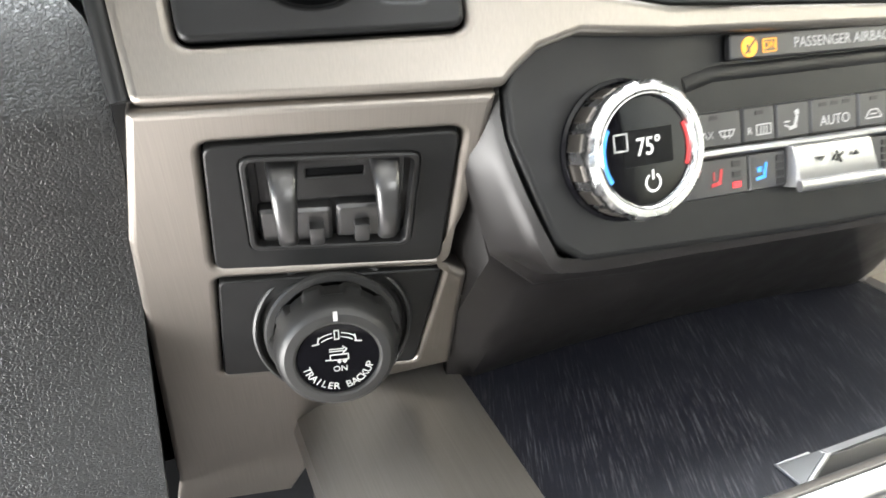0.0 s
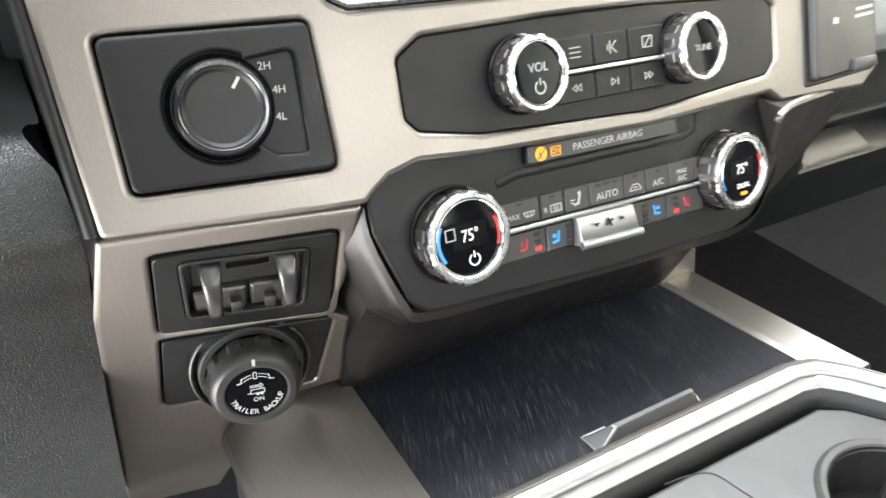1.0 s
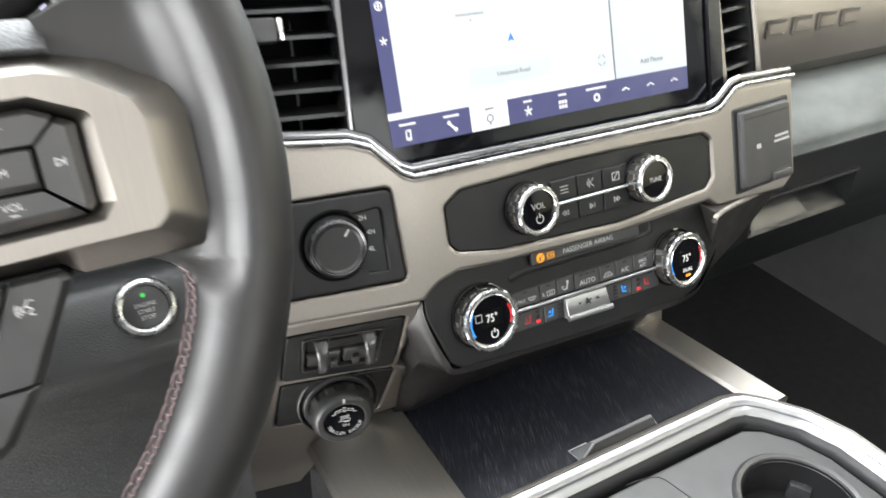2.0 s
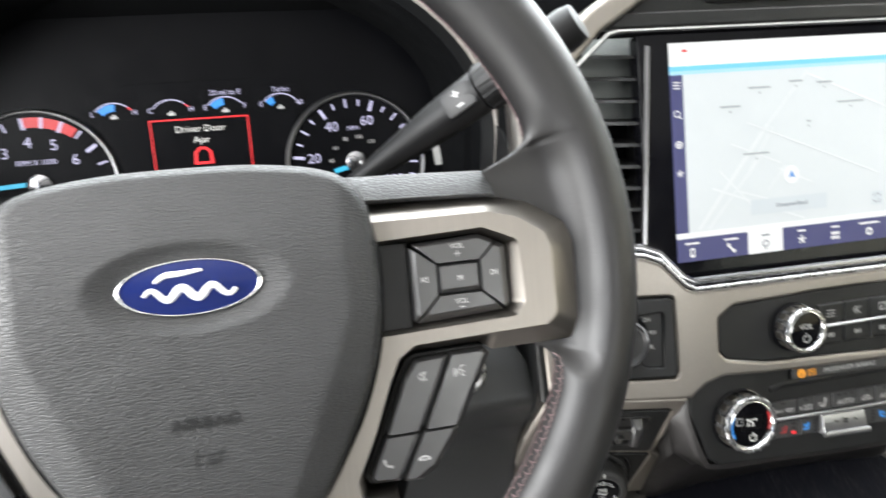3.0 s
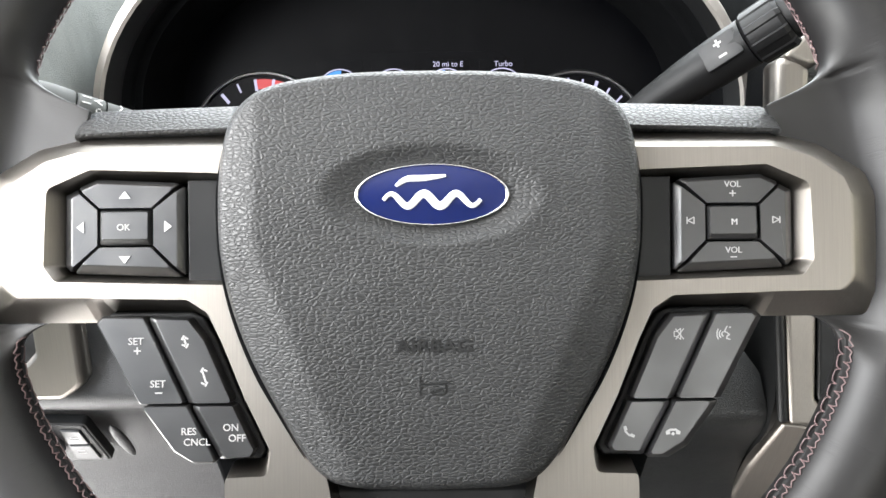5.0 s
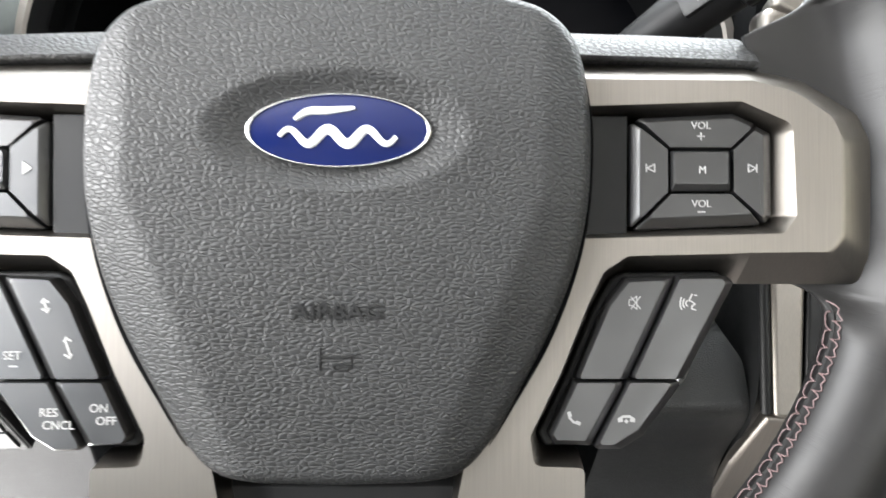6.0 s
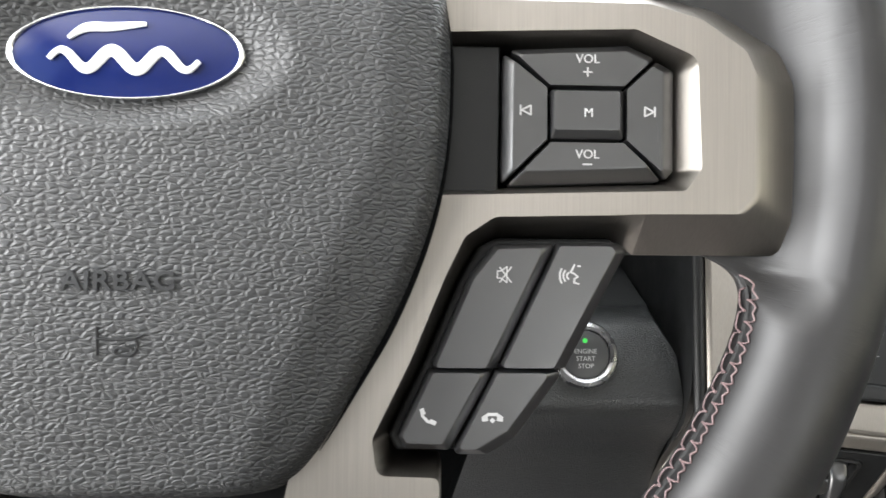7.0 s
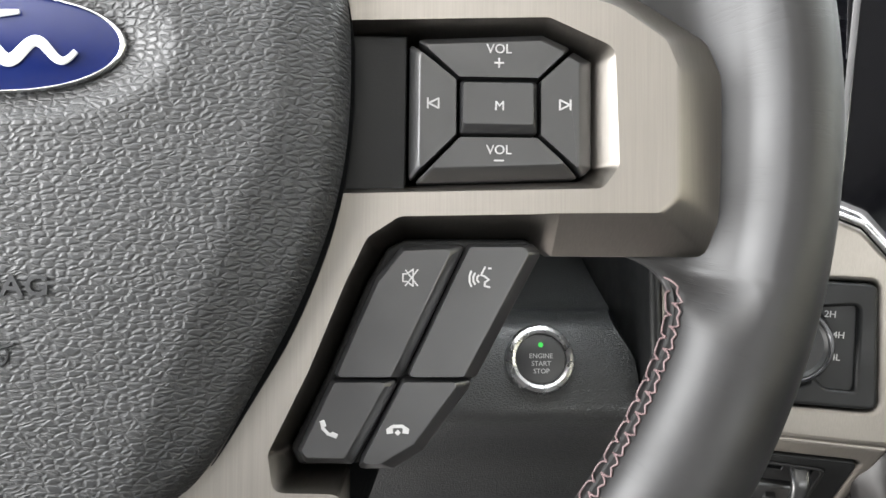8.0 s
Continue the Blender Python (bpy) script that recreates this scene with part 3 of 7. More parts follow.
strip = [(0.195, 0.671), (0.172, 0.667), (0.164, 0.650), (0.160, 0.620), (0.158, 0.600), (0.166, 0.588), (0.20, 0.585), (0.20, 0.671)]
part("passenger_strip", extrude_x(strip, 0.663, 1.32), M_SILVER, dash, "brushed champagne passenger strip")
shelf = [(0.20, 0.5865), (0.160, 0.583), (0.132, 0.573), (0.114, 0.557), (0.109, 0.545), (0.117, 0.534), (0.20, 0.530)]
part("dash_shelf", extrude_x([(p.x, p.y) for p in smooth_line([Vector(q) for q in shelf], 4)], 0.663, 1.32), M_TOPPAD, dash, "grey shelf under the strip, daylight put into its paler colour")
flat_lid = [(0.21, 0.531), (0.160, 0.529), (0.149, 0.520), (0.147, 0.467), (0.146, 0.425), (0.20, 0.33), (0.40, 0.33), (0.40, 0.531)]
cut_lid = [(0.21, 0.531), (0.160, 0.529), (0.149, 0.520), (0.147, 0.469), (0.172, 0.460), (0.174, 0.440), (0.150, 0.430), (0.146, 0.425), (0.20, 0.33), (0.40, 0.33), (0.40, 0.531)]
for x0, x1, prof in ((0.663, 0.720, flat_lid), (0.720, 0.880, cut_lid), (0.880, 1.32, flat_lid)):
    part("glove_box", extrude_x(prof, x0, x1), M_PAD, dash, "dark grey glove box lid")
part("latch_edge", sweep([(0.722, 0.1465, 0.4680), (0.878, 0.1465, 0.4695)], ring(0.0030, 8)), M_KEYS, dash, "grey edge over the glove box pull")
part("latch_pull", loft([[(0.724, 0.146, 0.428), (0.812, 0.146, 0.431), (0.812, 0.170, 0.440), (0.724, 0.170, 0.440)], [(0.726, 0.148, 0.4315), (0.810, 0.148, 0.4345), (0.810, 0.169, 0.4445), (0.726, 0.169, 0.4445)]], True, True), M_CUP, dash, "pale grey glove box pull")
bk = [(0.5610, 0.0760, 0.5320), (0.6680, 0.0990, 0.5240), (0.6600, 0.1030, 0.4980), (0.6470, 0.1080, 0.4690), (0.5900, 0.0950, 0.4500), (0.5740, 0.0830, 0.4900)]
part("stack_wing", loft([[(x, y + 0.035, z) for x, y, z in bk], bk, [(x + (0.612 - x) * 0.05, y - 0.002, z + (0.495 - z) * 0.05) for x, y, z in bk]], True, True), M_BRONZE, dash, "dark bronze wing beside the climate panel")
part("wing_edge", sweep(smooth_line([(0.5600, 0.0745, 0.5250), (0.5660, 0.0745, 0.5325), (0.6200, 0.0860, 0.5290), (0.6690, 0.0975, 0.5250)], 4), ring(0.0024, 8)), M_SILVER, dash, "bright champagne edge of the wing")
sp = plane((0.665, 0.162, 0.635), 5)
for k, (a, w) in enumerate(((0.028, 0.022), (0.062, 0.022), (0.096, 0.022), (0.130, 0.022))):
    o = bars([(a, 0.006, w, 0.0035, 0), (a, -0.006, w, 0.0035, 0), (a - w / 2, 0, 0.0035, 0.014, 0)], 0.0012, M_SILVER, dash, "embossed_bar", 0.0012)
    o.matrix_local = sp

# ---- steering wheel, in its own plane ----
wheel = thing("steering_wheel", WHEEL, "black leather-wrapped steering wheel with brushed champagne spokes", "steering wheel")
RIM_R, RIM_H = 0.1846, -0.0110


def side_angle(t):
    """Degrees above (+) or below (-) the nearer side spoke."""
    a = math.degrees(t) % 360
    if 90 < a < 270:
        a = 180 - a
    return a - 360 if a > 180 else a


def bulge(t):
    """1 behind the trim of the side spokes, 0 away from them."""
    a = side_angle(t)
    k = max(0.0, min(1.0, ((27.0 if a > 0 else 19.5) - abs(a)) / (14 if a > 0 else 7)))
    return k * k * k * (10 - 15 * k + 6 * k * k)


# inner edge of the leather: it swells from the rim towards each spoke
WEB_UP = [(25, 0.1668), (23.2, 0.1664), (22.0, 0.1655), (21.0, 0.1638), (20.3, 0.1608), (19.85, 0.1568), (19.5, 0.1510), (19.3, 0.1450), (19.15, 0.1385), (0, 0.1385)]
WEB_DOWN = [(20, 0.1668), (17.0, 0.1657), (15.6, 0.1636), (14.6, 0.1600), (14.0, 0.1540), (13.7, 0.1460), (13.4, 0.1385), (0, 0.1385)]


def table(tab, a):
    if a >= tab[0][0]:
        return tab[0][1]
    for (a0, r0), (a1, r1) in zip(tab, tab[1:]):
        if a >= a1:
            return r1 + (r0 - r1) * (a - a1) / (a0 - a1)
    return tab[-1][1]


def inner_edge(t):
    a = side_angle(t)
    tab, a = (WEB_UP if a >= 0 else WEB_DOWN), abs(a)
    h = 0.15 + min(1.4, max(0.0, (a - tab[5][0]) * 0.35))
    return sum(table(tab, a + h * i / 4) for i in range(-4, 5)) / 9


turns = set(range(0, 360, 2))
for c in (0, 180):
    for i in range(-84, 121):
        turns.add((c + (i * 0.25 if c == 0 else -i * 0.25)) % 360)
loops = []
for deg in sorted(turns):
    t = radians(deg)
    k, w = bulge(t), RIM_R - inner_edge(t)
    lp = []
    for j in range(48):
        f = 2 * math.pi * (j + 0.5) / 48
        dx, dz = (0.0178 if math.cos(f) > 0 else w) * math.cos(f), 0.0168 * math.sin(f)
        if dx < 0 and w > 0.0179:
            # the round of the rim runs out into a thinner web towards the spoke
            a = 0.0168 * math.sqrt(max(0.0, 1 - (dx / 0.0178) ** 2))
            b = 0.0048 * math.sqrt(max(0.0, 1 - (dx / w) ** 4))
            m = (a + b + math.sqrt((a - b) ** 2 + 0.004 ** 2)) / 2
            g = min(1.0, (w - 0.0178) / 0.012)
            dz += (math.copysign(m, dz) - dz) * g
        r, z = RIM_R + dx, RIM_H + dz
        if k > 0 and dz > 0:
            # behind the spoke trim the wrap lies flat
            q = max(0.0, min(1.0, (0.1842 - r) / 0.019))
            z = z + (min(z, RIM_H - 0.0010) - z) * k * q * q * (3 - 2 * q)
        lp.append((r * math.cos(t), r * math.sin(t), z))
    loops.append(lp)
loops.append(loops[0])
bm = loft(loops, False)
bmesh.ops.remove_doubles(bm, verts=bm.verts, dist=1e-7)
rim = part("rim", bm, M_RIM, wheel, "black leather rim wrap", 60)


def scallop_stitches(a0, a1, n, deep=0.0):
    """Baseball stitching along the inner side of the rim: a sunken seam and bracket-shaped loops of thread."""
    bms, d = [], radians((a1 - a0) / n)

    def at(t, f, lift):
        w = RIM_R - inner_edge(t)
        dx, dz = -(w + lift) * math.cos(f - deep), (0.0168 + lift) * math.sin(f - deep)
        return Vector(((RIM_R + dx) * math.cos(t), (RIM_R + dx) * math.sin(t), RIM_H + dz))

    gap = bmesh.new()
    va = []
    for i in range(n * 2 + 1):
        t = radians(a0) + d * i / 2
        va.append((gap.verts.new(at(t, 0.16, 0.00005)), gap.verts.new(at(t, 0.26, 0.00005))))
    for (p, q), (r, u) in zip(va, va[1:]):
        gap.faces.new((p, r, u, q))
    for i in range(n):
        t = radians(a0) + d * i
        w1, w2 = random.uniform(-0.02, 0.02), random.uniform(-0.02, 0.02)
        bracket = [at(t, 0.24, 0.0003), at(t + d * 0.10, 0.36 + w1, 0.0006), at(t + d * 0.28, 0.42 + w1, 0.0004), at(t + d * 0.55, 0.385, 0.0007), at(t + d * 0.85, 0.44 + w2, 0.0004), at(t + d * 0.98, 0.34, 0.0005), at(t + d, 0.22, 0.0003)]
        lower = [at(t + d * 0.5, 0.20, 0.0003), at(t + d * 0.62, 0.06 + w2, 0.0006), at(t + d * 1.0, 0.02, 0.0006), at(t + d * 1.38, 0.06 + w1, 0.0006), at(t + d * 1.5, 0.20, 0.0003)]
        for ln in (bracket, lower):
            bms.append(sweep(smooth_line(ln, 2), ring(0.00030, 5), (0.3, 0.2, 1)))
    part("seam", gap, M_HOLE, rim, "dark sunken seam")
    part("stitching", join(bms), M_THREAD, rim, "plum-coloured looping thread")


for a0, a1, n, deep in ((-15.0, -75, 30, 0.05), (21.5, 75, 27, 0.62), (195.0, 255, 30, 0.25), (158.5, 105, 27, 0.62)):
    scallop_stitches(a0, a1, n, deep)

# moulded cover over the hub
HALF = [(0.0, 0.0575), (0.025, 0.0570), (0.046, 0.0548), (0.060, 0.0515), (0.0690, 0.0465), (0.0745, 0.0390), (0.0772, 0.0280), (0.0785, 0.0120), (0.0778, -0.010), (0.0742, -0.030),
        (0.0668, -0.0505), (0.0568, -0.0700), (0.0475, -0.0865), (0.0400, -0.0945), (0.030, -0.0975), (0.0, -0.0985)]
half = smooth_line([Vector(p) for p in HALF], 5)
COVER = [(p.x, p.y) for p in half] + [(-p.x, p.y) for p in reversed(half[1:-1])]
COVER.reverse()
EMB = (0.001, 0.0095)


def cover_height(x, y, s):
    """Dome, flat side facets, sunken dish round the badge."""
    h = 0.0115 - 0.0085 * max(0.0, (y - 0.004) / 0.0535) ** 2 - 0.0052 * max(0, (-0.020 - y) / 0.0785) ** 2
    side = abs(x) - (0.0630 - max(0, -0.008 - y) * 0.41)
    h -= 0.30 * (side + math.sqrt(side * side + 0.0012 ** 2)) / 2
    e = ((x - EMB[0]) / 0.0405) ** 2 + ((y - EMB[1]) / 0.0185) ** 2
    if e < 1:
        h -= 0.0044 * min(1.0, (1 - e) / 0.6) ** 1.2
    edge = 1 - s
    if edge < 0.055:
        h -= 0.0065 * (1 - edge / 0.055) ** 2
    return h


steps = [1.0, 0.996, 0.988, 0.978, 0.966, 0.95, 0.93, 0.90] + [0.885 - 0.0165 * i for i in range(53)]
loops = [[(x, y, -0.016) for x, y in COVER], [(x, y, -0.0075) for x, y in COVER]]
CC = (0.0, -0.012)
for s in steps:
    if s <= 0.02:
        break
    loops.append([(CC[0] + (x - CC[0]) * s, CC[1] + (y - CC[1]) * s, cover_height(CC[0] + (x - CC[0]) * s, CC[1] + (y - CC[1]) * s, s)) for x, y in COVER])
part("cover_gap", plate([inset(COVER, 0.0020)], -0.014, -0.0060, 0.0012), M_VOID, wheel, "dark gap round the cover")
# Black strip laid over the trim in place of the joint's shade.
edge_in, edge_out = inset(COVER, 0.0018), inset(COVER, 0.0002)
for i, (x, y) in enumerate(COVER):
    g = max(0.0, min(1.0, (y + 0.090) / 0.03, (0.032 - y) / 0.02))
    edge_out[i] = (edge_in[i][0] + (edge_out[i][0] - edge_in[i][0]) * g, edge_in[i][1] + (edge_out[i][1] - edge_in[i][1]) * g)
keep = [i for i in range(len(COVER)) if -0.088 < COVER[i][1] < 0.030]
side_r = sorted([i for i in keep if COVER[i][0] >= 0], key=lambda i: COVER[i][1])
side_l = sorted([i for i in keep if COVER[i][0] < 0], key=lambda i: COVER[i][1])
for run in (side_l, side_r):
    part("shadow_gap", loft([[(*edge_in[i], 0.0034) for i in run], [(*edge_out[i], 0.0034) for i in run], [(*edge_out[i], 0.0020) for i in run]], False, False, False), M_VOID, wheel, "black strip for the shaded joint between cover and spokes")
cover = part("hub_cover", loft(loops), M_COVER, wheel, "dark grey grained airbag cover", 60)
cover.matrix_local = Matrix.Translation((0, 0, 0.0035)) @ Matrix.Diagonal((0.986, 0.988, 1, 1))
lettering("AIRBAG", 0.0012, -0.0446, 0.0108, 0.0062, M_EMBOSS, cover, spacing=1.08, thick=0.0007, wide=1.16, bold=0.00013)
hx, hy = 0.001, -0.0585
horn = [[(-0.0049, 0.0034), (-0.0049, 0.0), (-0.0049, -0.0034)], [(-0.0047, 0.0006), (-0.001, 0.0004), (0.003, 0.0006), (0.0058, 0.0014)],
        [(0.0040, 0.0004), (0.0044, -0.0012), (0.0034, -0.0030), (0.0008, -0.0034), (-0.0008, -0.0028), (-0.0004, -0.0018), (0.0012, -0.0016), (0.0034, -0.0018)]]
part("horn_symbol", join([sweep(smooth_line([(hx + x, hy + y, 0.0103 + 0.06 * y) for x, y in ln], 4), ring(0.00036, 6), (0, 0, 1)) for ln in horn]), M_EMBOSS, cover, "moulded horn symbol, coloured darker for relief shade")
# oval badge: bright border, navy field, plain pale flourish in place of the name
badge = part("badge", lathe([(1.0, 0.0050), (1.0, 0.0078), (0.990, 0.0086), (0.972, 0.0090), (0.955, 0.0088), (0.945, 0.0083)], 72, cap=False), M_CHROME, cover, "oval chrome-edged badge")
badge.data.transform(Matrix.Translation((EMB[0], EMB[1], 0)) @ Matrix.Diagonal((0.0282, 0.0112, 1, 1)))
fld = lathe([(0.952, 0.0082), (0.8, 0.0086), (0.5, 0.0091), (0.2, 0.0093), (0.02, 0.0094)], 64)
fld.transform(Matrix.Translation((EMB[0], EMB[1], 0)) @ Matrix.Diagonal((0.0282, 0.0112, 1, 1)))
part("badge_field", fld, M_BLUEOVAL, badge, "glossy navy enamel field")


def flourish(pts, r):
    """A plain flowing band, thicker in its middle."""
    line = smooth_line([(EMB[0] + x, EMB[1] + y, 0.0095) for x, y in pts], 6)
    k, loops = len(line), []
    for i, p in enumerate(line):
        t = (line[min(i + 1, k - 1)] - line[max(i - 1, 0)]).normalized()
        side = Vector((-t.y, t.x, 0))
        w = r * (0.45 + 0.55 * math.sin(math.pi * i / (k - 1)))
        loops.append([p + side * w * a + Vector((0, 0, 0.0004 * b)) for a, b in ring(1, 8)])
    return loft(loops, True, True)


part("badge_band", flourish([(-0.0175 + 0.035 * i / 24, -0.0020 + 0.0022 * math.sin(2 * math.pi * i / 8)) for i in range(25)], 0.00150), M_BADGEMARK, badge, "plain pale flowing band")
part("badge_band", flourish([(-0.0130, 0.0030), (-0.0090, 0.0055), (-0.0030, 0.0058), (0.0050, 0.0066)], 0.00115), M_BADGEMARK, badge, "plain pale flowing band")

# one side: sg = 1 for the right spoke, -1 for the left
BZ_BASE = [(0.058, 0.0355), (0.130, 0.0345), (0.150, 0.0300), (0.1675, 0.0195), (0.1735, 0.010), (0.1735, -0.029), (0.1690, -0.0365), (0.1275, -0.0365), (0.1245, -0.0345), (0.1215, -0.0320),
           (0.0905, -0.0325), (0.0850, -0.0355), (0.0800, -0.0445), (0.0715, -0.0655), (0.0622, -0.0840), (0.0640, -0.0895), (0.0765, -0.0900), (0.0765, -0.1300), (0.030, -0.1300), (0.038, -0.090),
           (0.048, -0.060), (0.056, -0.035), (0.058, -0.010), (0.058, 0.015)]
BZ_TOP = [(0.058, 0.0275), (0.128, 0.0270), (0.141, 0.0235), (0.1530, 0.0155), (0.1560, 0.0085), (0.1560, -0.0220), (0.1515, -0.0262), (0.1270, -0.0265), (0.1240, -0.0266), (0.1200, -0.0268),
          (0.0890, -0.0275), (0.0815, -0.0325), (0.0765, -0.0430), (0.0680, -0.0640), (0.0588, -0.0830), (0.0600, -0.0920), (0.0755, -0.0925), (0.0755, -0.1300), (0.031, -0.1300), (0.039, -0.090),
          (0.049, -0.060), (0.057, -0.035), (0.059, -0.010), (0.059, 0.015)]
PAD_TOP = [(0.066, 0.0185), (0.1245, 0.0205), (0.1405, 0.0135), (0.1415, -0.0150), (0.1375, -0.0205), (0.066, -0.0225)]
PAD_LOW = [(0.066, 0.0160), (0.1236, 0.0178), (0.1364, 0.0119), (0.1364, -0.0150), (0.1338, -0.0180), (0.066, -0.0203)]
RS = [0, 0.006, 0.012, 0.006, 0.005, 0.006, 0.003, 0.001, 0.001, 0.001, 0.004, 0.004, 0.004, 0.004, 0.004, 0.003, 0.002, 0, 0, 0.004, 0.004, 0.004, 0.004, 0.0]


def spoke_bezel(sg):
    base, top_ = rpoly(BZ_BASE, RS, 3), rpoly(BZ_TOP, RS, 3)
    hole, low = rpoly(PAD_TOP, [0, 0.003, 0.004, 0.003, 0.003, 0], 3), rpoly(PAD_LOW, [0, 0.002, 0.003, 0.002, 0.002, 0], 3)
    bm = bmesh.new()

    def row(pts, h):
        return [bm.verts.new((sg * x, y, h)) for x, y in pts]

    def skirt(a, b):
        for i in range(len(a)):
            j = (i + 1) % len(a)
            bm.faces.new((a[i], a[j], b[j], b[i]))

    mid = [(b[0] * 0.28 + t[0] * 0.72, b[1] * 0.28 + t[1] * 0.72) for b, t in zip(base, top_)]
    near = [(b[0] * 0.06 + t[0] * 0.94, b[1] * 0.06 + t[1] * 0.94) for b, t in zip(base, top_)]
    r0, r1, r2, r3, r4 = row(base, -0.020), row(base, -0.0105), row(mid, -0.0005), row(near, 0.0022), row(top_, 0.0028)
    r5 = row([(t[0] + (t[0] - b[0]) * 0.05, t[1] + (t[1] - b[1]) * 0.05) for b, t in zip(base, top_)], 0.0028)
    for a, b in ((r0, r1), (r1, r2), (r2, r3), (r3, r4), (r4, r5)):
        skirt(a, b)
    hin = [(a[0] * 0.86 + b[0] * 0.14, a[1] * 0.86 + b[1] * 0.14) for a, b in zip(hole, low)]
    h0 = row([(a[0] + (a[0] - b[0]) * 0.12, a[1] + (a[1] - b[1]) * 0.12) for a, b in zip(hole, low)], 0.0028)
    h1, h2, h3, h4 = row(hole, 0.0028), row(hin, 0.0018), row(low, -0.0052), row(low, -0.012)
    for a, b in ((h0, h1), (h1, h2), (h2, h3), (h3, h4)):
        skirt(a, b)
    allv = r5 + h0
    tris = tessellate([[Vector((x, y, 0)) for x, y in top_], [Vector((x, y, 0)) for x, y in hole]])
    for t in tris:
        try:
            bm.faces.new([allv[i] for i in t])
        except ValueError:
            pass
    return bm


from mathutils.geometry import tessellate_polygon as tessellate

TOPKEY = [(0.0925, 0.0158), (0.1236, 0.0174), (0.1308, 0.0142), (0.1224, 0.0062), (0.1032, 0.0062)]
RIGHTKEY = [(0.1314, 0.0138), (0.1360, 0.0114), (0.1360, -0.0148), (0.1338, -0.0172), (0.1227, -0.0074), (0.1227, 0.0058)]
LOWKEY = [(0.0920, -0.0194), (0.1332, -0.0177), (0.1222, -0.0077), (0.1034, -0.0077)]
LEFTKEY = [(0.0912, 0.0152), (0.0910, -0.0190), (0.1028, -0.0074), (0.1028, 0.0060)]
MIDKEY = [(0.1034, 0.0056), (0.1222, 0.0056), (0.1222, -0.0072), (0.1034, -0.0072)]
LOWKEYS = [[(0.0895, -0.0345), (0.1051, -0.0338), (0.0898, -0.0660), (0.0731, -0.0660), (0.0835, -0.0420)],
           [(0.1058, -0.0337), (0.1212, -0.0336), (0.1236, -0.0358), (0.1076, -0.0660), (0.0906, -0.0660)],
           [(0.0729, -0.0665), (0.0893, -0.0665), (0.0782, -0.0866), (0.0668, -0.0862), (0.0650, -0.0832)],
           [(0.0899, -0.0665), (0.1074, -0.0665), (0.0948, -0.0836), (0.0878, -0.0878), (0.0789, -0.0878)]]
HOUSING = [(0.0860, -0.0345), (0.0905, -0.0325), (0.1205, -0.0325), (0.1234, -0.0352), (0.1070, -0.0674), (0.0942, -0.0834), (0.0872, -0.0876), (0.0645, -0.0880), (0.0625, -0.0840), (0.0715, -0.0655), (0.0805, -0.0440)]


def strokes(lines, c, w):
    """Lines given in millimetres round c, as strokes for bars()."""
    out = []
    for ln in lines:
        for a, b in zip(ln, ln[1:]):
            dx, dy = (b[0] - a[0]) * 0.001, (b[1] - a[1]) * 0.001
            out.append((c[0] + 0.0005 * (a[0] + b[0]), c[1] + 0.0005 * (a[1] + b[1]), math.hypot(dx, dy) + 0.7 * w, w, math.degrees(math.atan2(dy, dx))))
    return out


def mirror(pts, sg):
    return [(sg * x, y) for x, y in pts]


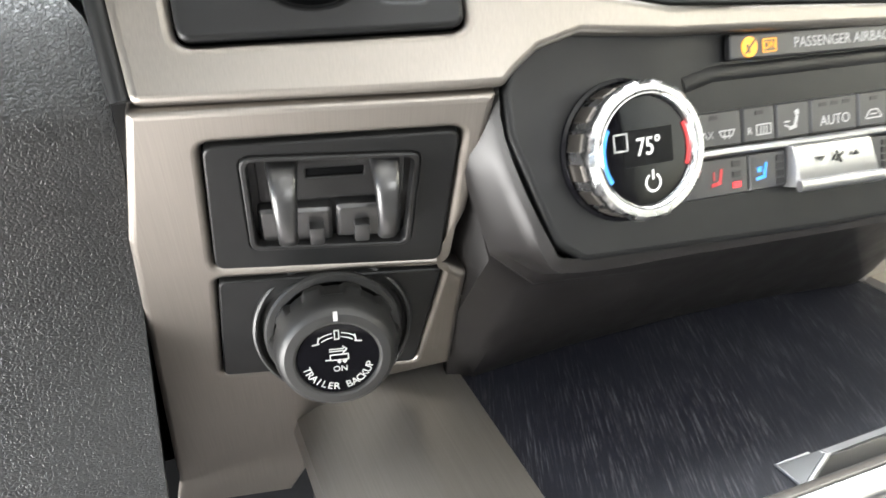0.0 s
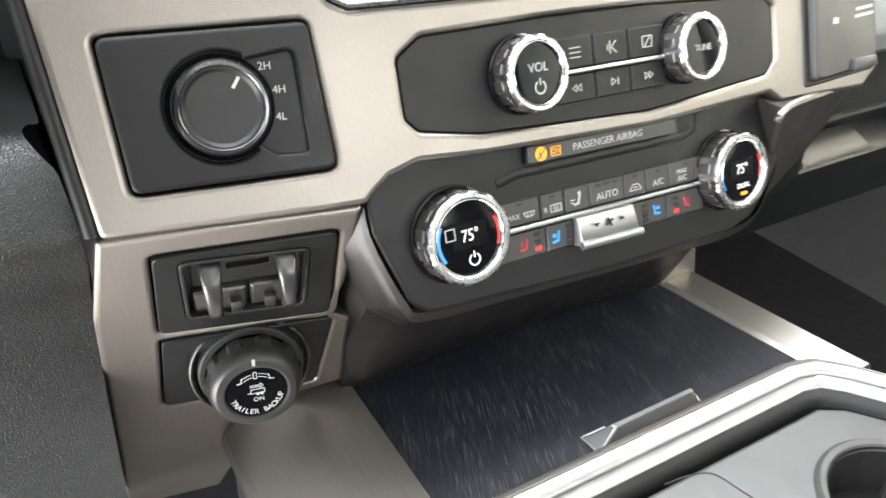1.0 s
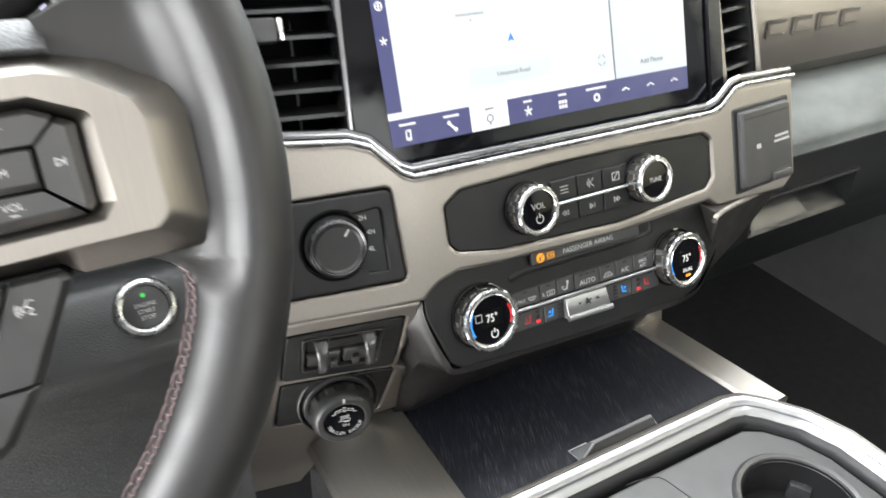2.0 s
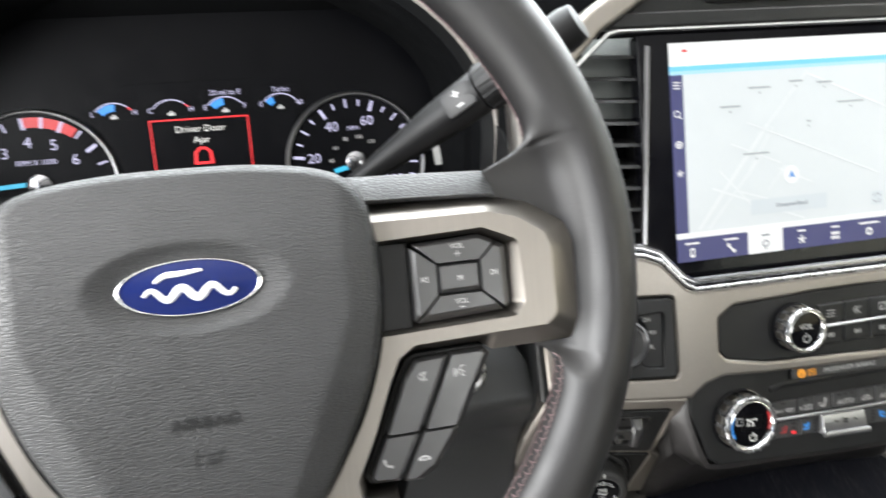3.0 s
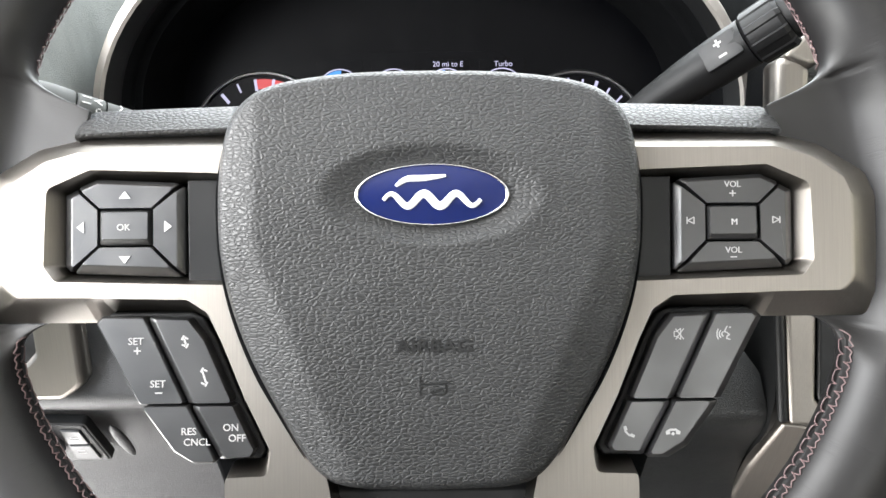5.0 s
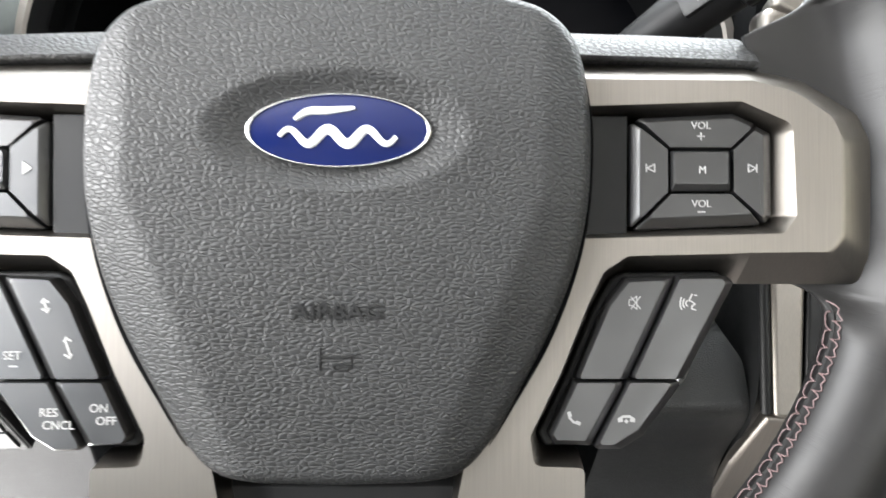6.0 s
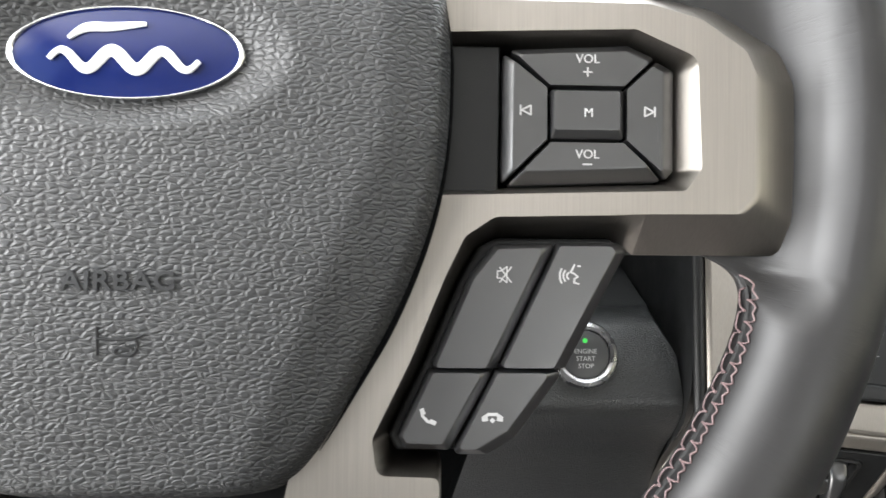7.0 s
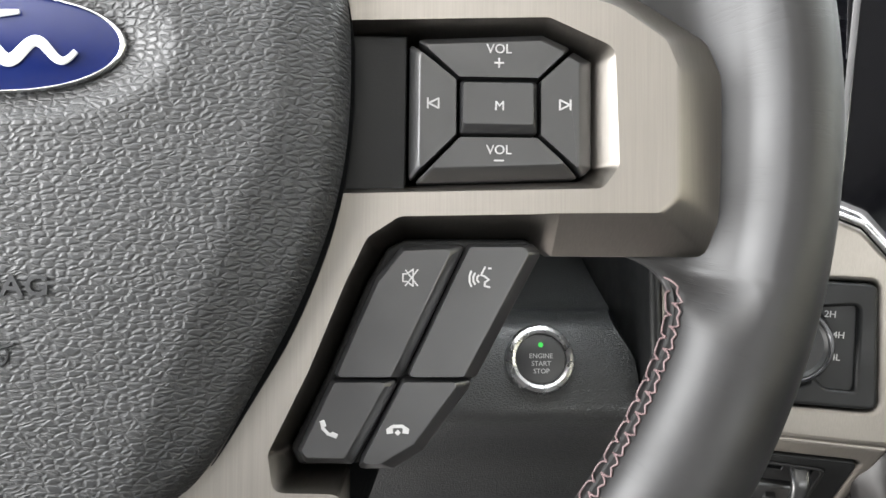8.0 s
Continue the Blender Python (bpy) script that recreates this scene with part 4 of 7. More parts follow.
for sg in (1, -1):
    part("spoke_bezel", spoke_bezel(sg), M_SILVER, wheel, "brushed champagne spoke trim", 30)
    part("spoke_filler", plate([mirror([(0.064, 0.0170), (0.0906, 0.0170), (0.0902, -0.0208), (0.064, -0.0212)], sg)], -0.009, -0.0025, 0.0006), M_PANEL, wheel)
    part("spoke_back", plate([mirror(rpoly([(0.03, 0.040), (0.128, 0.040), (0.165, 0.022), (0.168, -0.030), (0.125, -0.034), (0.102, -0.068), (0.086, -0.086), (0.072, -0.125), (0.03, -0.125)], 0.004), sg)], -0.030, -0.0145, 0.002), M_VOID, wheel)
    cap = [(0.0345, -0.014), (0.0349, -0.0065), (0.0354, -0.0052), (0.0364, -0.0048), (0.0400, -0.0082), (0.0440, -0.0130), (0.0468, -0.0172), (0.0476, -0.0190), (0.0478, -0.0215), (0.047, -0.028), (0.036, -0.028)]
    part("spoke_cap", loft([[(sg * x, v + dv, z) for v, z in cap] for x, dv in ((0.062, 0.0012), (0.0800, 0.0005), (0.100, 0.0), (0.132, -0.0012), (0.1338, -0.0020))], True, True), M_COVER, wheel, "grained cap above the spoke", 50)
    keys = [("rocker_key", TOPKEY), ("rocker_key", RIGHTKEY), ("rocker_key", LOWKEY), ("rocker_key", LEFTKEY), ("centre_key", MIDKEY)]
    made = []
    widths = ([0.0018, 0.0020, 0.0003, 0.0004, 0.0003], [0.0026, 0.0036, 0.0028, 0.0003, 0.0004, 0.0003], [0.0036, 0.0003, 0.0004, 0.0003], [0.0026, 0.0003, 0.0004, 0.0003], [0.0007, 0.0013, 0.0022, 0.0007])
    for (nm, k), wd in zip(keys, widths):
        made.append(part(nm, key(mirror(k, sg), -0.0045, 0.0 if nm == "rocker_key" else 0.0012, wd, 0.0009), M_KEY, wheel))
    lows = ([0.0007, 0.0026, 0.0004, 0.0005, 0.0006], [0.0007, 0.0010, 0.0008, 0.0004, 0.0005], [0.0004, 0.0026, 0.0008, 0.0006, 0.0006], [0.0004, 0.0008, 0.0008, 0.0008, 0.0005]) if sg < 0 else ([0.0012, 0.0026, 0.0004, 0.0010, 0.0012], [0.0010, 0.0024, 0.0030, 0.0004, 0.0005], [0.0004, 0.0026, 0.0018, 0.0014, 0.0011], [0.0004, 0.0030, 0.0030, 0.0018, 0.0005])
    low = [part("phone_key" if sg > 0 else "cruise_key", key(mirror(k, sg), -0.0055, 0.0005, wd, 0.0014), M_KEY, wheel) for k, wd in zip(LOWKEYS, lows)]
    part("key_housing", plate([mirror(rpoly(HOUSING, 0.002), sg)], -0.016, -0.0065, 0.001), M_PANEL, wheel)
    if sg > 0:
        lettering("VOL", 0.1128, 0.0133, 0.0002, 0.0032, M_GREYINK, made[0])
        bars([(0.1128, 0.0100, 0.0024, 0.0004, 0), (0.1128, 0.0100, 0.0004, 0.0024, 0)], 0.0001, M_GREYINK, made[0])
        lettering("VOL", 0.1128, -0.0112, 0.0002, 0.0032, M_GREYINK, made[2])
        bars([(0.1128, -0.0137, 0.0024, 0.0004, 0)], 0.0001, M_GREYINK, made[2])
        lettering("M", 0.1128, -0.0008, 0.0014, 0.0032, M_GREYINK, made[4])
        for cx, d, k in ((0.0970, -1, made[3]), (0.1288, 1, made[1])):
            bars([(cx + d * 0.0014, 0, 0.0004, 0.0026, 0), (cx - d * 0.0012, 0, 0.0004, 0.0026, 0), (cx, 0.0006, 0.0027, 0.0004, -d * 27), (cx, -0.0006, 0.0027, 0.0004, d * 27)], 0.0001, M_GREYINK, k)
        # mute, voice, pick up, hang up
        mute = [[(-1.6, 0.9), (-0.7, 0.9), (0.8, 2.0), (0.8, -2.0), (-0.7, -0.9), (-1.6, -0.9), (-1.6, 0.9)], [(-1.0, 1.8), (1.9, -1.9)], [(1.9, 1.9), (-1.0, -1.9)]]
        bars(strokes(mute, (0.0915, -0.0420), 0.00030), 0.0006, M_GREYINK, low[0])
        voice = [[(1.1, 2.4), (0.15, 0.5), (1.0, 0.2), (2.0, -0.6), (1.1, -1.2), (1.0, -2.1), (2.2, -2.4)], [(2.0, 2.1), (2.5, 2.1)]]
        voice += [[(x + 0.4, h - 0.4), (x, 0.4 * h - 0.4), (x, -0.4 * h - 0.4), (x + 0.4, -h - 0.4)] for x, h in ((-0.8, 0.8), (-1.7, 1.3), (-2.6, 1.8))]
        bars(strokes(voice, (0.1084, -0.0418), 0.00042), 0.0006, M_GREYINK, low[1])
        bars(strokes([[(-1.7, 1.5), (-1.4, 0.2), (-0.2, -1.1), (1.5, -1.7)]], (0.0727, -0.0778), 0.00070) + [(0.0727 - 0.0014, -0.0778 + 0.0013, 0.0016, 0.0011, -70), (0.0727 + 0.0012, -0.0778 - 0.0014, 0.0016, 0.0011, -25)], 0.0006, M_GREYINK, low[2])
        bars(strokes([[(-2.1, 0.1), (-1.0, 0.8), (1.0, 0.8), (2.1, 0.1)]], (0.0889, -0.0780), 0.00075) + [(0.0889 - 0.0019, -0.0780 - 0.0003, 0.0015, 0.0012, 8), (0.0889 + 0.0019, -0.0780 - 0.0003, 0.0015, 0.0012, -8), (0.0889, -0.0780 - 0.0007, 0.0010, 0.0010, 45)], 0.0006, M_GREYINK, low[3])
    else:
        for (cx, cy, t), k in zip(((-0.1128, 0.0112, 90), (-0.1290, -0.0006, 180), (-0.1128, -0.0125, -90), (-0.0970, -0.0004, 0)), (made[0], made[1], made[2], made[3])):
            me = plate([[(0.0016, 0), (-0.0012, 0.0022), (-0.0012, -0.0022)]], 0, 0.0003, 0.00005)
            me.transform(pose(cx, cy, 0.0001, 0, 0, t))
            part("symbol", me, M_WHITE, k)
        lettering("OK", -0.1128, -0.0008, 0.0014, 0.0034, M_WHITE, made[4])
        lettering("SET", -0.1085, -0.0428, 0.0007, 0.0037, M_WHITE, low[1])
        bars([(-0.1080, -0.0462, 0.0026, 0.0005, 0), (-0.1080, -0.0462, 0.0005, 0.0026, 0)], 0.0006, M_WHITE, low[1])
        lettering("SET", -0.1005, -0.0585, 0.0007, 0.0037, M_WHITE, low[1])
        bars([(-0.1002, -0.0617, 0.0026, 0.0005, 0)], 0.0006, M_WHITE, low[1])
        for cx, cy, ln in ((-0.0905, -0.0430, 0.0022), (-0.0835, -0.0560, 0.0044)):
            bars([(cx, cy, 0.0006, ln, 18), (cx - 0.0008, cy + ln / 2 + 0.0004, 0.0018, 0.0006, 60), (cx + 0.0005, cy + ln / 2 + 0.0002, 0.0014, 0.0006, -25), (cx + 0.0008, cy - ln / 2 - 0.0004, 0.0018, 0.0006, 60), (cx - 0.0005, cy - ln / 2 - 0.0002, 0.0014, 0.0006, -25)], 0.0006, M_WHITE, low[0])
        lettering("RES", -0.0892, -0.0760, 0.0007, 0.0037, M_WHITE, low[3])
        lettering("CNCL", -0.0862, -0.0799, 0.0007, 0.0037, M_WHITE, low[3])
        lettering("ON", -0.0738, -0.0747, 0.0007, 0.0037, M_WHITE, low[2])
        lettering("OFF", -0.0715, -0.0786, 0.0007, 0.0037, M_WHITE, low[2])
part("bottom_spoke", key([(-0.050, -0.098), (-0.045, -0.175), (0.045, -0.175), (0.050, -0.098)], -0.022, -0.010, 0.004, 0.003), M_BLACK, wheel, "black lower spoke")
part("hub", block(-0.055, -0.10, -0.060, 0.055, 0.045, -0.016, 0.008), M_BLACK, wheel)

# column shroud from the hub to the dash
column = thing("steering_column", WHEEL, "matt black plastic steering column shroud", "column")
part("shroud", loft([[(x, y, -0.055) for x, y in box2(-0.062, -0.075, 0.062, 0.030, 0.02)], [(x, y, -0.10) for x, y in box2(-0.070, -0.085, 0.070, 0.030, 0.02)], [(x, y, -0.26) for x, y in box2(-0.070, -0.085, 0.070, 0.015, 0.02)]], True, True), M_BLACK, column)

# gear stalk and its grips, passing behind the rim
def stalk_frame(a, b):
    d = (Vector(b) - Vector(a)).normalized()
    q = Vector((0, -0.75, 0.66))
    x = d.cross(q).normalized()
    y = x.cross(d)
    # local z along the stalk, y towards the driver
    return Matrix(((x.x, y.x, d.x, a[0]), (x.y, y.y, d.y, a[1]), (x.z, y.z, d.z, a[2]), (0, 0, 0, 1)))


A, B = (0.085, 0.170, 0.676), (0.205, 0.107, 0.785)
gear = thing("gear_stalk", stalk_frame(A, B), "black column gear lever with ribbed grip", "lever")
L1 = (Vector(B) - Vector(A)).length
part("lever_arm", lathe([(0.004, -0.05), (0.0052, 0.0), (0.0064, 0.020), (0.0100, 0.055), (0.0122, 0.080), (0.0130, 0.108), (0.0130, 0.112)], 32), M_LEVER, gear)
part("ribbed_collar", lathe([(0.0120, 0.1125), (0.0140, 0.114), (0.0142, 0.130), (0.0130, 0.132)], 120, lambda t, k: 1 + 0.05 * (1 if math.sin(t * 9) > 0.25 else 0)), M_LEVER, gear, "ribbed collar", 25)
part("lever_tip", lathe([(0.0118, 0.132), (0.0122, 0.135), (0.0120, L1 - 0.002), (0.0105, L1 + 0.004), (0.0006, L1 + 0.005)], 32), M_LEVER, gear, "rounded black tip")
btn = part("shift_pad", block(-0.0076, 0.0070, 0.0900, 0.0076, 0.0129, 0.1105, 0.0022), M_BLACK, gear, "plus and minus pad")
for nm, px, marks in (("plus_mark", -0.0034, [(0, 0, 0.0042, 0.0011, 0), (0, 0, 0.0011, 0.0042, 0)]), ("minus_mark", 0.0036, [(0, 0, 0.0042, 0.0011, 0)])):
    pm = bars(marks, 0, M_WHITE, btn, nm)
    pm.matrix_local = Matrix(((0, 1, 0, px), (0, 0, 1, 0.0129), (1, 0, 0, 0.1005), (0, 0, 0, 1)))

A2, B2 = (-0.085, 0.160, 0.672), (-0.190, 0.100, 0.727)
sig = thing("signal_stalk", stalk_frame(A2, B2), "dark grey indicator stalk with printed symbols", "lever")
part("lever_arm", lathe([(0.0045, -0.03), (0.0056, 0.02), (0.0068, 0.070), (0.0075, 0.1010)], 32), M_STALK, sig)
part("twist_collar", lathe([(0.0070, 0.1016), (0.0078, 0.1022), (0.0082, 0.1142), (0.0076, 0.1150)], 32), M_STALK, sig)
part("lever_end", lathe([(0.0076, 0.1157), (0.0084, 0.1166), (0.0090, 0.125), (0.0087, 0.134), (0.0070, 0.1395), (0.0040, 0.1412), (0.0004, 0.1415)], 32), M_STALK, sig, "rounded end of the stalk")


def stalk_print(marks, turn, r, z):
    # printed on the round stalk, turned about its axis from the side that faces the driver
    a = radians(turn)
    ob = bars(marks, 0, M_WHITE, sig, "symbol")
    ob.matrix_local = Matrix(((math.cos(a), 0, math.sin(a), r * math.sin(a)), (-math.sin(a), 0, math.cos(a), r * math.cos(a)), (0, -1, 0, z), (0, 0, 0, 1)))


for turn in (-22, 6, 34):
    stalk_print([(0, 0, 0.0007, 0.0040, 0)], turn, 0.00825, 0.1110)
stalk_print([(-0.0012, 0.0, 0.0006, 0.0026, 35), (0.0012, 0.0, 0.0006, 0.0026, -35), (0, -0.0018, 0.0006, 0.0020, 0)], 25, 0.00820, 0.1050)
stalk_print([(dx, dy, 0.0014, 0.0005, rr) for dx, dy, rr in ((0, 0.0011, 0), (0, -0.0011, 0), (0.0011, 0, 90), (-0.0011, 0, 90))], -12, 0.00820, 0.1050)
stalk_print([(-0.0012, 0, 0.0022, 0.0006, 30), (0.0012, 0.0004, 0.0022, 0.0006, -30)], 28, 0.0076, 0.0950)
stalk_print([(-0.0010, 0, 0.0016, 0.0006, 20), (0.0010, 0, 0.0016, 0.0006, -20), (0, 0.0012, 0.0020, 0.0005, 0)], -10, 0.0076, 0.0945)

# ---- gauges ----
cluster = thing("instrument_cluster", GAUGES, "dark instrument cluster with two lit dials and small gauges", "gauges")
part("backing", plate([rpoly([(-0.20, -0.085), (0.19, -0.085), (0.185, 0.02), (0.14, 0.092), (-0.15, 0.092), (-0.195, 0.02)], 0.01)], -0.012, -0.001, 0.001), M_GAUGE, cluster)
part("lower_mask", plate([rpoly([(-0.205, -0.10), (0.195, -0.10), (0.195, -0.06), (-0.205, -0.06)], 0.004)], -0.002, 0.010, 0.001), M_VOID, cluster)
part("brow", loft([[(-0.150, 0.089, 0.0), (-0.005, 0.090, 0.0), (0.140, 0.089, 0.0)], [(-0.165, 0.098, 0.022), (-0.005, 0.100, 0.022), (0.155, 0.098, 0.022)], [(-0.175, 0.118, 0.060), (-0.005, 0.125, 0.060), (0.165, 0.118, 0.060)]], False, False, False), M_VOID, cluster, "matt black brow over the dials")


def polar(c, r, deg):
    return c[0] + r * math.cos(radians(deg)), c[1] + r * math.sin(radians(deg))


def arc_strip(c, r0, r1, a0, a1, h, mat, parent, name="arc", n=24):
    bm = loft([[(*polar(c, r0, a0 + (a1 - a0) * i / n), h) for i in range(n + 1)], [(*polar(c, r1, a0 + (a1 - a0) * i / n), h) for i in range(n + 1)]], False, False, False)
    return part(name, bm, mat, parent)


def dial(c, r, numbers, start, step, minor, size, digits_r):
    face = part("dial_face", lathe([(r, -0.001), (r, 0.0004), (0.001, 0.0006)], 64, c=c), M_GAUGE, cluster)
    part("dial_ring", lathe([(r - 0.0008, 0.0), (r, 0.004), (r + 0.0014, 0.0045), (r + 0.0024, 0.003), (r + 0.003, 0.0)], 80, c=c, cap=False), M_SATIN, face, "bright thin ring")
    ticks = []
    for k, s in enumerate(numbers):
        a = start - step * k
        x, y = polar(c, r * 0.86, a)
        ticks.append((x, y, r * 0.16, r * 0.045, a))
        for j in range(1, minor):
            b = a - step * j / minor
            x, y = polar(c, r * 0.88, b)
            ticks.append((x, y, r * (0.13 if j == minor // 2 else 0.09), r * 0.028, b))
        if s:
            x, y = polar(c, digits_r, a)
            lettering(s, x, y, 0.0008, size, M_LILAC, face, thick=0.0001)
    bars(ticks, 0.0008, M_LILAC, face, "dial_scale", 0.0001)
    return face


TACH, SPEED = (-0.129, -0.031), (0.110, -0.032)
f1 = dial(TACH, 0.0545, ["0", "1", "2", "3", "4", "5", "6"], 225, 32, 2, 0.0115, 0.0325)
arc_strip(TACH, 0.0435, 0.0510, 97, 52, 0.0011, M_REDDIM, f1, "red_zone")
bars([(*polar(TACH, 0.047, a), 0.008, 0.0022, a) for a in (97, 81, 65)], 0.0013, M_LILAC, f1, "dial_scale", 0.0001)
lettering("RPM X 1000", TACH[0], TACH[1] + 0.0175, 0.0008, 0.0055, M_LILAC, f1, thick=0.0001)
bars([(TACH[0] - 0.027, TACH[1] + 0.001, 0.044, 0.0032, 3)], 0.0025, M_SKYBLUE, f1, "needle", 0.0004)
f2 = dial(SPEED, 0.0545, ["0", "20", "40", "60", "80", "100", "120"], 222, 50.2, 4, 0.0110, 0.0345)
lettering("MPH", SPEED[0] - 0.0005, SPEED[1] + 0.0275, 0.0008, 0.0048, M_LILAC, f2, thick=0.0001)
for k, s in enumerate(("20", "40", "60", "80", "100", "120", "140")):
    x, y = polar(SPEED, 0.0205, 205 - 31 * k)
    lettering(s, x, y, 0.0008, 0.0042, M_GREYINK, f2, thick=0.0001)
bars([(SPEED[0] - 0.009, SPEED[1] - 0.004, 0.020, 0.0036, 12)], 0.0025, M_SKYBLUE, f2, "needle", 0.0004)
for f, c in ((f1, TACH), (f2, SPEED)):
    part("needle_cap", lathe([(0.0095, 0.001), (0.009, 0.004), (0.006, 0.0055), (0.0005, 0.006)], 24, c=c), M_DARKCHROME, f)
part("centre_screen", plate([rpoly([(-0.082, 0.012), (-0.070, 0.036), (-0.060, 0.0395), (0.045, 0.0395), (0.056, 0.036), (0.066, 0.012), (0.050, -0.055), (-0.066, -0.055)], 0.004)], -0.0012, 0.0003, 0.0002), M_GAUGE, cluster)
for k, (cx, lo, hi, cap, fill) in enumerate(((-0.0707, "L", "H", "", 0.55), (-0.0294, "C", "H", "", 0.0), (0.0110, "E", "F", "20 mi to E", 0.45), (0.0533, "0", "40", "Turbo", 0.25))):
    g = part("small_gauge", plate([box2(cx - 0.0175, 0.0135, cx + 0.0175, 0.0335, 0.002)], 0.0002, 0.0006, 0.0001), M_GAUGE, cluster)
    arc_strip((cx, 0.010), 0.0163, 0.0172, 140, 40, 0.0009, M_LILAC, g, "gauge_arc", 12)
    if k < 2:
        arc_strip((cx, 0.010), 0.0163, 0.0172, 52, 40, 0.0010, M_RED, g, "gauge_red", 4)
    lettering(lo, cx - 0.0150, 0.0190, 0.0009, 0.0056, M_LILAC, g, thick=0.0001)
    lettering(hi, cx + 0.0150, 0.0190, 0.0009, 0.0056, M_LILAC, g, thick=0.0001)
    if fill:
        arc_strip((cx, 0.010), 0.0105, 0.0158, 135, 135 - 90 * fill, 0.0009, M_BLUE, g, "blue_fill", 8)
    bars([(cx, 0.0158, 0.005, 0.0020, 0), (cx, 0.0172, 0.0016, 0.002, 0)], 0.0008, M_GREYINK, g)
    if cap:
        lettering(cap, cx + 0.001, 0.0300, 0.0009, 0.0056, M_LILAC, g, thick=0.0001)
alert = part("alert_box", plate([box2(-0.0465, -0.055, 0.0275, 0.0118, 0.0005), box2(-0.0455, -0.054, 0.0265, 0.0108, 0.0005)], 0.0003, 0.0007, 0.0001), M_RED, cluster, "red alert frame")
lettering("Driver Door", -0.0095, 0.0035, 0.0007, 0.0072, M_LCD, alert, thick=0.0001)
lettering("Ajar", -0.0095, -0.0050, 0.0007, 0.0072, M_LCD, alert, thick=0.0001)
part("door_symbol", plate([rpoly([(-0.017, -0.024), (-0.016, -0.014), (-0.012, -0.0105), (-0.007, -0.0105), (-0.003, -0.014), (-0.002, -0.024)], 0.001), rpoly([(-0.0145, -0.022), (-0.0138, -0.0148), (-0.0112, -0.0125), (-0.0078, -0.0125), (-0.0052, -0.0148), (-0.0045, -0.022)], 0.001)], 0.0003, 0.0007, 0.0001), M_RED, alert)
bars([(0.178, -0.030, 0.006, 0.020, 8)], 0.001, M_WHITE, cluster, "selector_mark", 0.0003)

# ---- centre stack ----
def bend(s):
    """Path of the trim along its face: straight across the middle, turned 11 degrees on the driver's side."""
    full, a, b = radians(11), -0.022, 0.018
    if s >= b:
        return s, 0.0, 0.0
    x, y, ang, n = b, 0.0, 0.0, 16
    lo = max(s, a)
    ds = (lo - b) / n
    for i in range(n):
        ang = full * (b - (b + ds * (i + 0.5))) / (b - a)
        x, y = x + ds * math.cos(ang), y - ds * math.sin(ang)
    ang = full * (b - lo) / (b - a)
    if s < a:
        x, y = x + (s - a) * math.cos(full), y - (s - a) * math.sin(full)
    return x, y, ang


def on_face(s, v, h, o=(0.31, 0.090, 0.55), rake=20):
    x, y, ang = bend(s)
    m = plane((o[0] + x, o[1] + y, o[2]), rake, math.degrees(ang))
    return m @ Vector((0, v, h))


def bent(me, cuts=(-0.022, -0.014, -0.006, 0.002, 0.010, 0.018)):
    bm = bmesh.new()
    bm.from_mesh(me)
    bpy.data.meshes.remove(me)
    for c in cuts:
        bmesh.ops.bisect_plane(bm, geom=bm.verts[:] + bm.edges[:] + bm.faces[:], plane_co=(c, 0, 0), plane_no=(1, 0, 0))
    for v in bm.verts:
        v.co = on_face(*v.co)
    return bm


stack = thing("centre_trim", pose(0, 0, 0), "brushed champagne centre stack trim with chrome edging", "trim", kind="structure")
TRIM_TOP = [(-0.112, 0.084), (-0.036, 0.079), (-0.024, 0.075), (-0.004, 0.0575), (0.004, 0.054), (0.258, 0.0515), (0.268, 0.054), (0.284, 0.0655), (0.294, 0.0675), (0.352, 0.0665)]
rim_pts = TRIM_TOP + [(0.354, -0.012), (0.340, -0.0225), (0.262, -0.0205), (0.252, -0.0135), (0.160, -0.0165), (0.060, -0.0125), (0.026, -0.0095), (0.012, -0.0130), (0.0045, -0.0185), (0.001, -0.0222), (-0.1000, -0.0222)]
VOLP = [(0.0233, 0.0330), (0.0355, 0.0408), (0.100, 0.0425), (0.1612, 0.0424), (0.2485, 0.0385), (0.2560, 0.0330), (0.2570, 0.0040), (0.2500, -0.0030), (0.1601, -0.0089), (0.0596, -0.0034), (0.0290, 0.0026), (0.0235, 0.0085)]
VOLR = [0.004, 0.006, 0.02, 0.02, 0.006, 0.003, 0.004, 0.006, 0.02, 0.02, 0.006, 0.003]
DIALP = [(-0.0905, 0.0490), (-0.0151, 0.0509), (-0.0097, -0.0055), (-0.0863, -0.0070)]
me = plate([rpoly(rim_pts, 0.003, 3), rpoly(grow(VOLP, 1.005), VOLR, 3), rpoly(grow(DIALP, 1.02), 0.004, 4)], -0.008, 0.0, 0.0026, 4)
part("upper_trim", bent(me), M_SILVER, stack, "brushed champagne upper trim", 30)
seal = [on_face(-0.1145 + 0.012 * k / 8, 0.083 - 0.104 * k / 8, -0.0046) for k in range(9)]
part("edge_seal", sweep(seal, ring(0.0034, 10), (0, -1, 0.3)), M_PANEL, stack, "dark soft edge beside the trim")
up = [on_face(s, v + 0.0022, 0.0008) for s, v in rpoly([(a, b) for a, b in TRIM_TOP] + [(0.352, 0.2), (-0.112, 0.2)], [0, 0.006, 0.008, 0.008, 0.006, 0.008, 0.006, 0.008, 0.006, 0, 0, 0], 5)][:-2]
fine = []
for a, b in zip(up, up[1:]):
    fine += [a.lerp(b, i / 4) for i in range(4)]
fine.append(up[-1])
